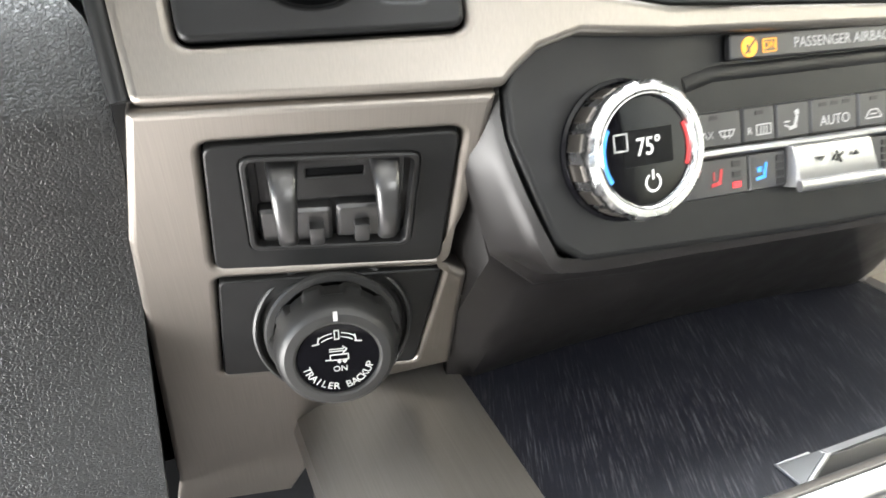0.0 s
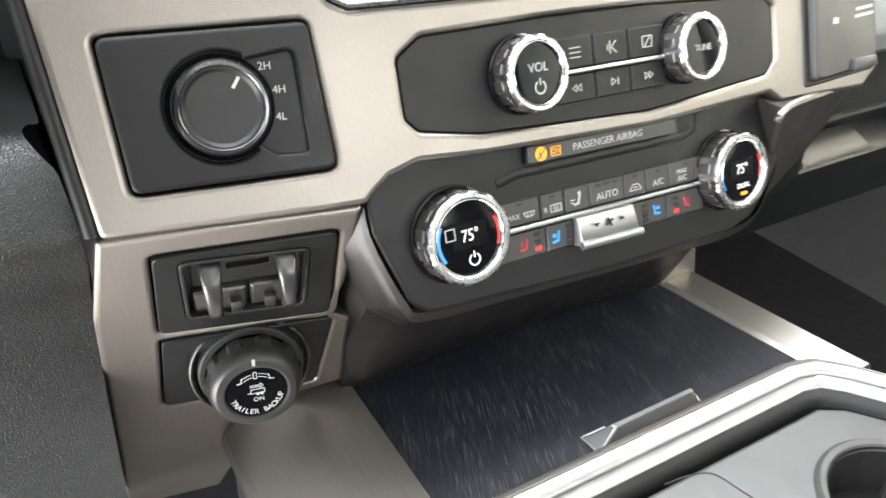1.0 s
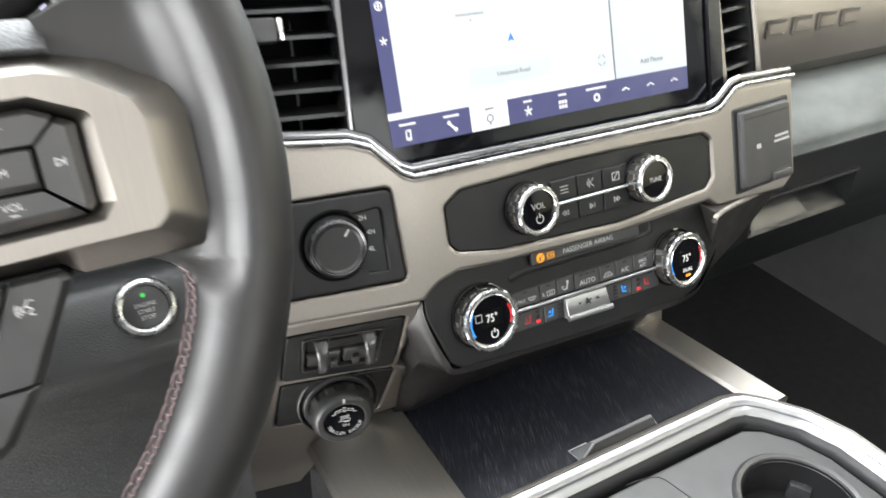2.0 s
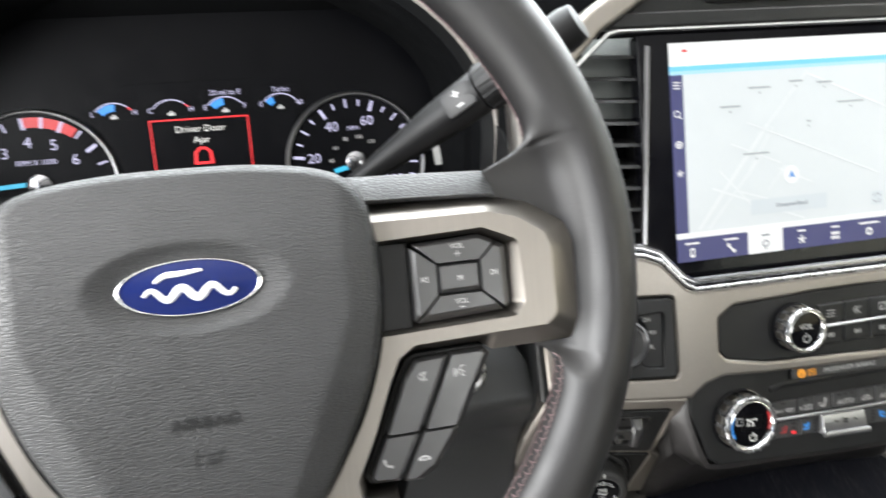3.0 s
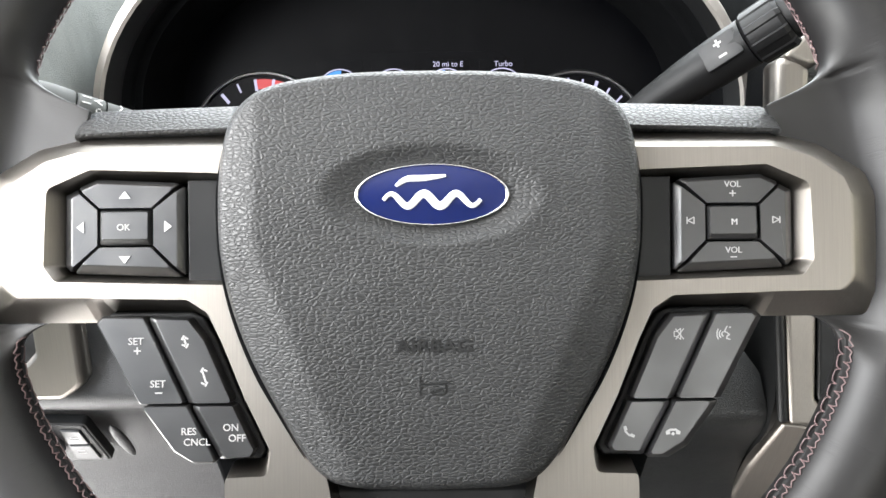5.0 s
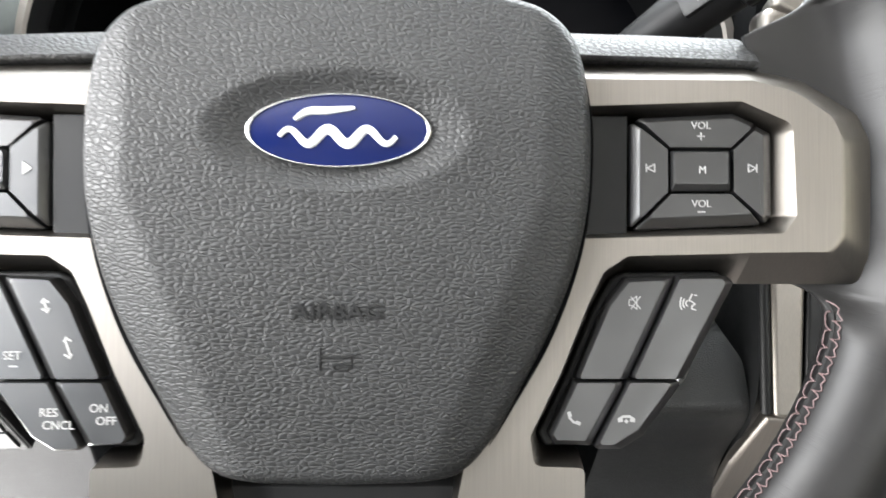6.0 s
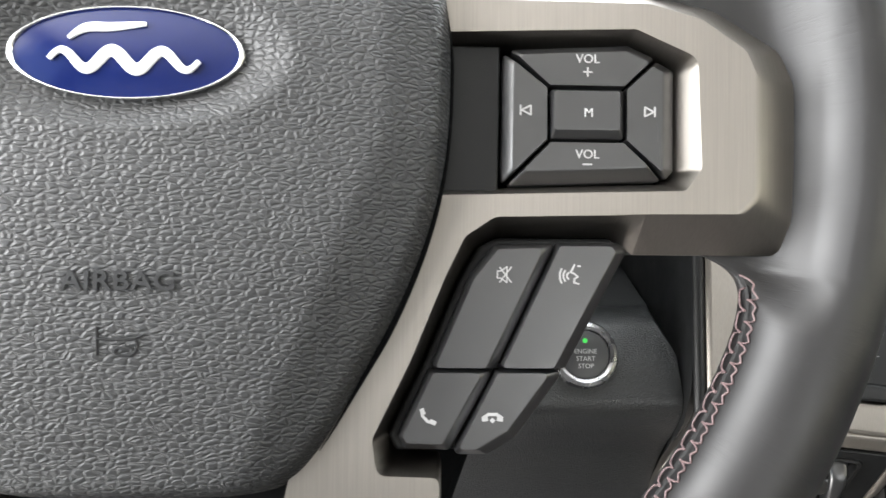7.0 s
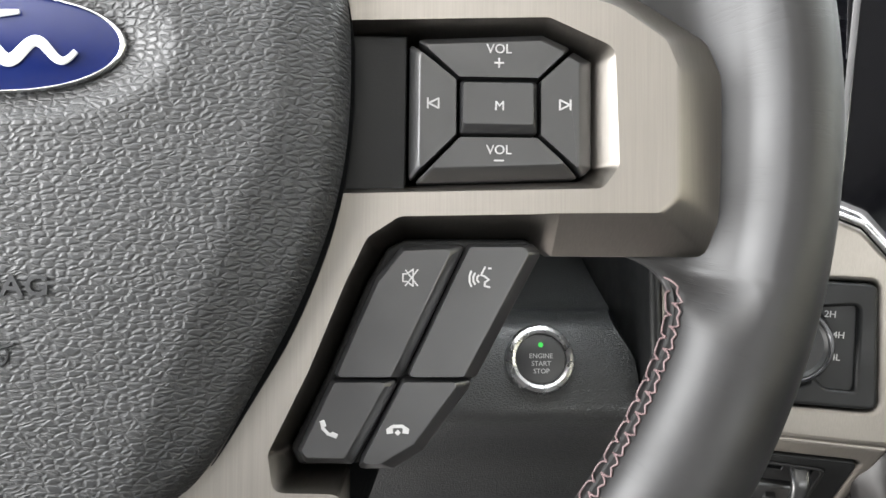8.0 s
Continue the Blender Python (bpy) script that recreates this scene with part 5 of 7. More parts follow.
part("chrome_edge", sweep(fine, [(0.0015 * x, 0.0015 * y) for x, y in ring(1, 10)], (0, -1, 0.3)), M_KNOB, stack, "chrome edging")
up2 = [on_face(s, v + 0.0066, -0.0035) for s, v in rpoly([(a, b) for a, b in TRIM_TOP] + [(0.352, 0.2), (-0.112, 0.2)], [0, 0.006, 0.008, 0.008, 0.006, 0.008, 0.006, 0.008, 0.006, 0, 0, 0], 5)][:-2]
part("chrome_edge", sweep(up2, [(0.0028 * x, 0.0022 * y) for x, y in ring(1, 8)], (0, -1, 0.3)), M_DARKCHROME, stack, "smoked inner edging")

LOW_RIM = [(-0.1045, -0.0012), (-0.0020, -0.0012), (-0.0065, -0.0500), (-0.0125, -0.0700), (-0.0118, -0.0760), (-0.0025, -0.0830), (-0.0035, -0.1100), (-0.0040, -0.1420), (-0.0330, -0.1480), (-0.0560, -0.1900), (-0.0780, -0.2450), (-0.1350, -0.2450), (-0.1299, -0.2230), (-0.1146, -0.0508)]
BRK = [(-0.0868, -0.0140), (-0.0119, -0.0135), (-0.0138, -0.0722), (-0.0905, -0.0665)]
TBP = [(-0.0906, -0.0733), (-0.0127, -0.0772), (-0.0200, -0.1360), (-0.0965, -0.1306)]
me = plate([rpoly(LOW_RIM, [0.002, 0.002, 0.004, 0.003, 0.003, 0.004, 0.004, 0.002, 0.003, 0.003, 0, 0, 0, 0.01], 3), rpoly(grow(BRK, 1.02), 0.004), rpoly(grow(TBP, 1.02), 0.003)], -0.010, 0.0, 0.0026, 4)
o = part("lower_trim", me, M_SILVER, stack, "brushed champagne lower trim", 30)
o.matrix_local = LOWER

# rotary drive selector
sel = thing("drive_selector", DIAL, "black square panel with rotary drive selector knob", "switch")
KC = (-0.0508, 0.0216)
# one sunken well: a ring round the knob that opens into the pocket with the settings
pocket = rpoly([polar(KC, 0.0203, -48), (-0.0322, 0.0022), (-0.0200, 0.0019), (-0.0221, 0.0409), polar(KC, 0.0203, 55)], [0.00002, 0.0022, 0.0022, 0.0030, 0.00002], 4)
well_ = [polar(KC, 0.0203, 57 + (310 - 57) * i / 44) for i in range(45)] + pocket
part("panel", plate([rpoly(DIALP, 0.004), well_], -0.006, 0.0016, 0.0017, 3), M_PANEL, sel)
part("well_floor", plate([rpoly([(-0.0735, -0.0005), (-0.0185, -0.0005), (-0.0185, 0.0435), (-0.0735, 0.0435)], 0.003)], -0.0050, -0.0012, 0.0002), M_PANEL, sel, "sunken floor with the settings")
knob = part("knob", lathe([(0.0178, -0.0012), (0.0178, 0.002), (0.0176, 0.0080), (0.0172, 0.0098), (0.0163, 0.0110), (0.0152, 0.0112), (0.0146, 0.0108), (0.0142, 0.0110), (0.0136, 0.0105), (0.0128, 0.0097), (0.001, 0.0095)], 64, c=KC), M_BLACK, sel, "black rotary knob with a dished face")
# Flat black ring paints the shade of the recess round the knob.
part("knob_well", lathe([(0.0179, -0.0010), (0.0190, -0.0009), (0.0200, -0.0010)], 48, c=KC, cap=False), M_VOID, sel, "black ring in place of the recess shade round the knob")
part("knob_glint", lathe([(0.0176, 0.0084), (0.01725, 0.0100), (0.0164, 0.0112), (0.0153, 0.0114), (0.0149, 0.0111)], 64, c=KC, cap=False), M_SMOKE, knob, "smoked bright edge")
bars([(*polar(KC, 0.0104, 56), 0.0046, 0.0012, 56)], 0.0097, M_WHITE, knob, "pointer", 0.0003)
lettering("2H", -0.0329, 0.0356, -0.0011, 0.0042, M_WHITE, sel)
lettering("4H", -0.0284, 0.0265, -0.0011, 0.0042, M_WHITE, sel)
lettering("4L", -0.0288, 0.0163, -0.0011, 0.0042, M_WHITE, sel)

# audio panel
audio = thing("audio_panel", AUDIO, "charcoal audio control panel with two chrome knobs", "control panel")
part("panel", plate([rpoly(VOLP, VOLR, 4)], -0.008, -0.0015, 0.0008), M_PANEL, audio)


def chrome_knob(name, parent, c, r, h, well):
    """Chrome control knob: windowed flank, scalloped bright ring, dark glass centre."""
    notch = lambda t, k: 1 + (0.010 if math.cos(t * 14) > 0.1 else -0.014) * (1 if 3 <= k <= 5 else 0)
    body = part(name, lathe([(r * 1.00, -0.002), (r * 0.965, 0.0), (r * 0.955, h * 0.66), (r * 0.995, h * 0.72), (r * 1.005, h * 0.84), (r * 0.985, h * 0.94), (r * 0.94, h), (r * 0.86, h * 1.0), (r * 0.80, h * 0.95), (r * 0.77, h * 0.84)], 140, notch, c, cap=False), M_KNOB, parent, "satin chrome knob", 30)
    part("collar", lathe([(r * 1.07, -0.001), (r * 1.07, 0.0010), (r * 1.02, 0.0016), (r * 0.95, 0.0005)], 56, c=c, cap=False), M_GLOSS, body, "gloss black collar")
    part("glass_face", lathe([(r * 0.79, h * 0.80), (r * 0.775, h * 0.86), (r * 0.6, h * 0.87), (0.0003, h * 0.88)], 56, c=c), M_GLOSS, body, "black glass face")
    part("bright_lip", lathe([(r * 0.83, h * 0.99), (r * 0.81, h * 1.00), (r * 0.79, h * 0.97), (r * 0.775, h * 0.90)], 72, c=c, cap=False), M_CHROME, body, "polished lip")
    cut = block(-0.0006, -r * 0.13, h * 0.10, 0.0006, r * 0.13, h * 0.58, 0.0003)
    gm = bpy.data.meshes.new("grip_cut")
    cut.to_mesh(gm)
    cut.free()
    gm.materials.append(M_SILVER)
    for i in range(14):
        a = 360 / 14 * i + 12
        x, y = polar(c, r * 0.955, a)
        g = new("grip_cut", gm)
        g.parent = body
        g.matrix_local = pose(x, y, 0, 0, 0, a)
    return body


VK, TK = (0.0832, 0.0190), (0.1856, 0.0184)
kv = chrome_knob("volume_knob", audio, VK, 0.0166, 0.0140, 1)
lettering("VOL", VK[0] + 0.0004, VK[1] + 0.0024, 0.0125, 0.0056, M_WHITE, kv, thick=0.0001)
arc_strip((VK[0] + 0.0006, VK[1] - 0.0060), 0.0024, 0.0031, 120, 420, 0.0126, M_WHITE, kv, "power_symbol", 20)
bars([(VK[0] + 0.0006, VK[1] - 0.0036, 0.0006, 0.003, 0)], 0.0126, M_WHITE, kv)
kt = chrome_knob("tuning_knob", audio, TK, 0.0166, 0.0140, 1)
lettering("TUNE", TK[0] + 0.0004, TK[1] - 0.0004, 0.0125, 0.0044, M_GREYINK, kt, thick=0.0001)
cols = [0.1030, 0.1258, 0.1482, 0.1720]
for r_, (v0, v1) in enumerate(((0.0176, 0.0322), (0.0022, 0.0152))):
    for i in range(3):
        x0, x1 = cols[i] + 0.0004, cols[i + 1] - 0.0004
        k = part("audio_key", key([(x0, v0), (x1, v0), (x1, v1), (x0, v1)], -0.0015, 0.0006, 0.0007, 0.0006), M_PANEL, audio)
        cx, cy = (x0 + x1) / 2, (v0 + v1) / 2
        if r_ == 0:
            sym = [[(cx, cy + 0.0022, 0.0065, 0.0005, 0), (cx, cy, 0.0065, 0.0005, 0), (cx, cy - 0.0022, 0.0065, 0.0005, 0)], [(cx - 0.001, cy, 0.0005, 0.006, 0), (cx + 0.0015, cy + 0.0015, 0.004, 0.0005, 40), (cx + 0.0015, cy - 0.0015, 0.004, 0.0005, -40), (cx - 0.0025, cy, 0.0005, 0.003, 0)],
                   [(cx, cy, 0.0075, 0.0005, 50), (cx, cy + 0.0026, 0.0062, 0.0005, 0), (cx, cy - 0.0026, 0.0062, 0.0005, 0), (cx - 0.0031, cy, 0.0005, 0.0052, 0), (cx + 0.0031, cy, 0.0005, 0.0052, 0)]][i]
        else:
            sym = [[(cx + d - 0.0006, cy + e, 0.0032, 0.0005, a) for d in (-0.0014, 0.0014) for e, a in ((0.0008, 33), (-0.0008, -33))] + [(cx + d + 0.0007, cy, 0.0005, 0.0034, 0) for d in (-0.0014, 0.0014)],
                   [(cx - 0.0002, cy + 0.0008, 0.0032, 0.0005, -33), (cx - 0.0002, cy - 0.0008, 0.0032, 0.0005, 33), (cx - 0.0016, cy, 0.0005, 0.0034, 0), (cx + 0.0026, cy, 0.0005, 0.0034, 0)],
                   [(cx + d, cy + e, 0.0032, 0.0005, a) for d in (-0.0014, 0.0014) for e, a in ((0.0008, -33), (-0.0008, 33))] + [(cx + d - 0.0013, cy, 0.0005, 0.0034, 0) for d in (-0.0014, 0.0014)]][i]
        bars(sym, 0.0006, M_GREYINK, k)
part("chrome_bar", sweep([(0.0985, 0.0164, 0.0014), (0.1700, 0.0164, 0.0014)], [(0.0012 * a, 0.0016 * b) for a, b in ring(1, 10)]), M_SATIN, audio, "polished divider bar")

# climate panel
clim = thing("climate_panel", CLIMATE, "charcoal climate control panel with two display knobs", "control panel")
CL = [(-0.1275, 0.022), (-0.1225, 0.0335), (-0.110, 0.0400), (-0.10, 0.046), (0.137, 0.046), (0.1410, 0.030), (0.1390, -0.010), (0.1290, -0.0240), (0.1120, -0.0395), (0.0940, -0.0440), (0.0, -0.0418), (-0.1050, -0.0350), (-0.1145, -0.0280), (-0.1270, 0.0080)]
part("panel", plate([rpoly(CL, [0.006, 0.006, 0.004, 0.004, 0.004, 0.006, 0.012, 0.012, 0.01, 0.01, 0.02, 0.008, 0.008, 0.012], 4)], -0.010, 0.0, 0.0026, 4), M_PANEL, clim)
part("strip_groove", sweep([(-0.062, 0.0165, 0.0), (-0.050, 0.0190, 0.0), (0.060, 0.0178, 0.0), (0.068, 0.0200, 0.0), (0.0685, 0.034, 0.0)], [(0.0026 * a, 0.0007 * b) for a, b in ring(1, 8)]), M_PANEL, clim, "moulded groove under the warning strip")
stp = part("warning_strip", plate([rpoly([(-0.0456, 0.0226), (0.0527, 0.0207), (0.0524, 0.0288), (-0.0452, 0.0310)], 0.0014)], 0.001, 0.0040, 0.0007), M_KEYS, clim, "grey warning lamp strip")
part("amber_lamp", plate([box2(-0.0318, 0.0240, -0.0258, 0.0285, 0.0004), box2(-0.0314, 0.0244, -0.0262, 0.0281, 0.0002)], 0.0040, 0.0043, 0.0001), M_AMBER, stp)
lettering("ON", -0.0288, 0.0262, 0.0042, 0.0036, M_AMBER, stp, thick=0.0001)
part("amber_disc", lathe([(0.0034, 0.0040), (0.0033, 0.0043), (0.0003, 0.0043)], 20, c=(-0.0375, 0.0263)), M_AMBER, stp)
bars([(-0.0375, 0.0263, 0.006, 0.0006, 45), (-0.0382, 0.0258, 0.0008, 0.003, 20)], 0.0044, M_KEYS, stp)
lettering("PASSENGER AIRBAG", 0.0045, 0.0256, 0.0042, 0.0050, M_GREYINK, stp, thick=0.0001, turn=-1, wide=1.02)
strip_v = lambda u: -0.0070 - 0.022 * (u + 0.057)
part("chrome_bar", sweep([(-0.066, strip_v(-0.066), 0.0012), (0.0715, strip_v(0.0715), 0.0012)], [(0.0014 * a, 0.0016 * b) for a, b in ring(1, 10)]), M_SATIN, clim, "polished divider bar")
rows1 = [-0.0640, -0.0393, -0.0244, -0.0085, 0.0147, 0.0302, 0.0473, 0.0716]
row1 = []
for i in range(7):
    a, b = rows1[i] + 0.0003, rows1[i + 1] - 0.0003
    f = lambda u: 0.0068 - 0.012 * (u + 0.058)
    row1.append((part("climate_key", key([(a, strip_v(a) + 0.0018), (b, strip_v(b) + 0.0018), (b, f(b)), (a, f(a))], -0.0002, 0.0012, 0.0006, 0.0005), M_KEYS, clim), (a + b) / 2, (strip_v(a) + 0.0018 + f(a)) / 2))
    k, cx, cy = row1[-1]
    n_led = 3 if i == 3 else (0 if i == 2 else 1)
    for j in range(n_led):
        bars([(cx + (j - (n_led - 1) / 2) * 0.0056, cy + 0.0038, 0.0034, 0.0014, -1)], 0.0012, M_BLACK, k, "lamp")
k, cx, cy = row1[0]
lettering("MAX", cx - 0.004, cy - 0.0020, 0.0014, 0.0036, M_GREYINK, k, thick=0.0001)
bars([(cx + 0.0055, cy - 0.001, 0.0058, 0.0005, 0), (cx + 0.0028, cy - 0.0020, 0.0026, 0.0005, -60), (cx + 0.0082, cy - 0.0020, 0.0026, 0.0005, 60), (cx + 0.0055, cy - 0.0030, 0.0044, 0.0005, 0), (cx + 0.0045, cy - 0.0024, 0.0004, 0.003, 0), (cx + 0.0065, cy - 0.0024, 0.0004, 0.003, 0)], 0.0012, M_GREYINK, k)
k, cx, cy = row1[1]
lettering("R", cx - 0.0045, cy - 0.0022, 0.0014, 0.0036, M_GREYINK, k, thick=0.0001)
bars([(cx + 0.0018, cy - 0.0004, 0.0066, 0.0005, 0), (cx + 0.0018, cy - 0.0038, 0.0066, 0.0005, 0), (cx - 0.0014, cy - 0.0021, 0.0005, 0.0036, 0), (cx + 0.0050, cy - 0.0021, 0.0005, 0.0036, 0), (cx + 0.0005, cy - 0.0024, 0.0004, 0.0028, 0), (cx + 0.0018, cy - 0.0024, 0.0004, 0.0028, 0), (cx + 0.0031, cy - 0.0024, 0.0004, 0.0028, 0)], 0.0012, M_GREYINK, k)
k, cx, cy = row1[2]
bars([(cx + 0.0016, cy + 0.0022, 0.0018, 0.0018, 20), (cx + 0.0010, cy - 0.0008, 0.0042, 0.0012, 70), (cx - 0.0004, cy - 0.0028, 0.0036, 0.0012, 10), (cx - 0.0030, cy - 0.0006, 0.0024, 0.0006, 0), (cx - 0.0030, cy - 0.0022, 0.0024, 0.0006, -25)], 0.0012, M_WHITE, k)
k, cx, cy = row1[3]
lettering("AUTO", cx, cy - 0.0022, 0.0014, 0.0052, M_GREYINK, k, thick=0.0001)
k, cx, cy = row1[4]
bars([(cx, cy - 0.0004, 0.0042, 0.0005, 0), (cx, cy - 0.0034, 0.0080, 0.0005, 0), (cx - 0.0030, cy - 0.0018, 0.0034, 0.0005, 50), (cx + 0.0030, cy - 0.0018, 0.0034, 0.0005, -50), (cx, cy - 0.0020, 0.003, 0.0005, 0)], 0.0012, M_GREYINK, k)
k, cx, cy = row1[5]
lettering("A/C", cx, cy - 0.0024, 0.0014, 0.0048, M_GREYINK, k, thick=0.0001)
k, cx, cy = row1[6]
lettering("MAX", cx - 0.003, cy + 0.0004, 0.0014, 0.0036, M_GREYINK, k, thick=0.0001)
lettering("A/C", cx - 0.003, cy - 0.0034, 0.0014, 0.0042, M_GREYINK, k, thick=0.0001)
for i, (a, b) in enumerate(((-0.0655, -0.0378), (-0.0372, -0.0205), (0.0180, 0.0440), (0.0446, 0.0716))):
    k = part("seat_key", key([(a, strip_v(a) - 0.0150), (b, strip_v(b) - 0.0150), (b, strip_v(b) - 0.0018), (a, strip_v(a) - 0.0018)], -0.0002, 0.0012, 0.0006, 0.0005), M_KEYS, clim)
    side = 1 if i < 2 else -1
    lx = (b - 0.0052) if i == 0 else ((b - 0.0030) if i == 1 else ((a + 0.0100) if i == 2 else (a + 0.0060)))
    cy = strip_v((a + b) / 2) - 0.0084
    for j in range(4 if i in (1, 2) else 3):
        lit = i in (0, 3) and j == 2
        bars([(lx, cy + 0.0038 - j * (0.0027 if i in (1, 2) else 0.0036), 0.0034, 0.0020, -1)], 0.0012, M_RED if lit else M_BLACK, k, "lamp", 0.0004)
    sx = lx - side * 0.0082
    c_ = M_REDICON if i in (0, 3) else M_BLUE
    bars([(sx + side * 0.0015, cy + 0.0004, 0.0011, 0.0050, -side * 12), (sx - side * 0.0004, cy - 0.0021, 0.0042, 0.0012, side * 8)] + ([(sx - side * 0.0010, cy + 0.0008, 0.0020, 0.0018, 0)] if i in (1, 2) else [(sx - side * 0.0013, cy + 0.0007, 0.0005, 0.0030, 0)]), 0.0012, c_, k)
fan = part("fan_rocker", loft([[(-0.0208, -0.0232, 0.0), (0.0185, -0.0248, 0.0), (0.0175, -0.0090, 0.0), (-0.0205, -0.0080, 0.0)], [(-0.0208, -0.0232, 0.0062), (0.0185, -0.0248, 0.0062), (0.0170, -0.0098, 0.0034), (-0.0202, -0.0088, 0.0034)],
                               [(-0.0200, -0.0215, 0.0070), (0.0178, -0.0230, 0.0070), (0.0168, -0.0102, 0.0042), (-0.0200, -0.0092, 0.0042)]]), M_SATIN, clim, "satin chrome fan speed rocker")
part("rocker_lip", sweep([(-0.0212, -0.0226, 0.0074), (0.0190, -0.0242, 0.0074)], [(0.0022 * a, 0.0016 * b) for a, b in ring(1, 8)]), M_SATIN, fan)
bars([(-0.0012, -0.0148, 0.0050, 0.0009, 30), (-0.0012, -0.0148, 0.0050, 0.0009, 120)], 0.0062, M_BLACK, fan, "fan_symbol", 0.0003)
for cx, t in ((-0.0095, -90), (0.0072, 90)):
    me = plate([[(0.0011, 0), (-0.0008, 0.0017), (-0.0008, -0.0017)]], 0, 0.0003, 0.00005)
    me.transform(pose(cx, -0.0145, 0.0062, 0, 0, t))
    part("symbol", me, M_BLACK, fan)

for nm, c, extra in (("temperature_knob", (-0.0877, -0.0013), "power"), ("temperature_knob", (0.0890, -0.0066), "dual")):
    k = chrome_knob(nm, clim, c, 0.0212, 0.0150, 1)
    lettering("75°", c[0] + 0.0006, c[1] + 0.0012, 0.0134, 0.0078, M_LCD, k, thick=0.0001, wide=0.84)
    arc_strip(c, 0.0148, 0.0162, 150, 212, 0.0133, M_BLUE, k, "blue_band", 14)
    arc_strip(c, 0.0148, 0.0162, 28, -22, 0.0133, M_REDDIM, k, "red_band", 14)
    part("lcd_window", plate([box2(c[0] - 0.0085, c[1] - 0.0042, c[0] + 0.0095, c[1] + 0.0068, 0.0004)], 0.0128, 0.0133, 0.0001), M_GAUGE, k)
    if extra == "power":
        arc_strip((c[0] + 0.0014, c[1] - 0.0098), 0.0023, 0.0030, 120, 420, 0.0134, M_LCD, k, "power_symbol", 20)
        bars([(c[0] + 0.0014, c[1] - 0.0074, 0.0006, 0.003, 0)], 0.0134, M_LCD, k)
        bars([(c[0] - 0.0118, c[1] + 0.0035, 0.0005, 0.0050, 0), (c[0] - 0.0095, c[1] + 0.0060, 0.0048, 0.0005, 0), (c[0] - 0.0072, c[1] + 0.0035, 0.0005, 0.0050, 0), (c[0] - 0.0095, c[1] + 0.0010, 0.0048, 0.0005, 0)], 0.0135, M_GREYINK, k)
    else:
        lettering("DUAL", c[0] + 0.0012, c[1] - 0.0080, 0.0134, 0.0040, M_LCD, k, thick=0.0001)
        bars([(c[0] + 0.0012, c[1] - 0.0123, 0.0050, 0.0018, 0)], 0.0134, M_AMBER, k)

# dark fascia that turns under from the climate panel to the tray
F0 = [(0.312, 0.092, 0.534), (0.312, 0.0855, 0.512), (0.3235, 0.0735, 0.481), (0.333, 0.0712, 0.4735), (0.38, 0.070, 0.4715), (0.44, 0.069, 0.4685), (0.50, 0.068, 0.4665), (0.533, 0.0675, 0.4652), (0.556, 0.069, 0.469), (0.570, 0.0745, 0.483), (0.578, 0.080, 0.498), (0.580, 0.092, 0.530)]
F1 = [(0.3095, 0.094, 0.533), (0.3095, 0.0875, 0.509), (0.3215, 0.0745, 0.4765), (0.333, 0.0715, 0.4680), (0.38, 0.0705, 0.4655), (0.44, 0.0695, 0.4625), (0.50, 0.0685, 0.4605), (0.533, 0.0680, 0.4592), (0.5575, 0.070, 0.4635), (0.5735, 0.076, 0.480), (0.5815, 0.082, 0.497), (0.5835, 0.095, 0.530)]
F2 = [(0.3036, 0.1034, 0.5325), (0.3025, 0.0970, 0.5030), (0.3142, 0.0935, 0.4697), (0.3330, 0.0934, 0.4550), (0.38, 0.098, 0.4465), (0.44, 0.097, 0.4440), (0.50, 0.096, 0.4425), (0.533, 0.096, 0.4415), (0.560, 0.098, 0.446), (0.578, 0.105, 0.466), (0.586, 0.110, 0.490), (0.588, 0.115, 0.528)]
F3 = [(0.3095, 0.122, 0.520), (0.3105, 0.124, 0.470), (0.314, 0.128, 0.415), (0.327, 0.131, 0.384), (0.38, 0.136, 0.382), (0.44, 0.137, 0.381), (0.50, 0.134, 0.381), (0.533, 0.130, 0.381), (0.566, 0.127, 0.386), (0.582, 0.130, 0.43), (0.588, 0.132, 0.48), (0.590, 0.14, 0.528)]
F4 = [(0.313, 0.14, 0.50), (0.314, 0.15, 0.43), (0.318, 0.140, 0.374), (0.330, 0.138, 0.374), (0.38, 0.143, 0.374), (0.44, 0.144, 0.374), (0.50, 0.141, 0.374), (0.533, 0.137, 0.374), (0.566, 0.134, 0.374), (0.582, 0.15, 0.40), (0.588, 0.15, 0.46), (0.590, 0.16, 0.528)]
dens = [smooth_line(r_, 4) for r_ in (F0, F1)]
for r_ in (F2, F3, F4):
    # below the lip the corner beside the driver is a crisp fold
    soft_ = smooth_line(r_, 4)
    hard_ = [Vector(a).lerp(Vector(b), j / 4) for a, b in zip(r_, r_[1:]) for j in range(4)] + [Vector(r_[-1])]
    dens.append([h if i < 20 else q for i, (h, q) in enumerate(zip(hard_, soft_))])


def fascia_row(a, b, f, push=0.0):
    """A line between two of the fascia's lines, set back beside the driver's corner."""
    row = []
    for p, q in zip(a, b):
        w = max(0.0, min(1.0, (0.40 - p.x) / 0.07))
        row.append(p.lerp(q, f) + Vector((push * w, 0.8 * push * w, 0)))
    return row


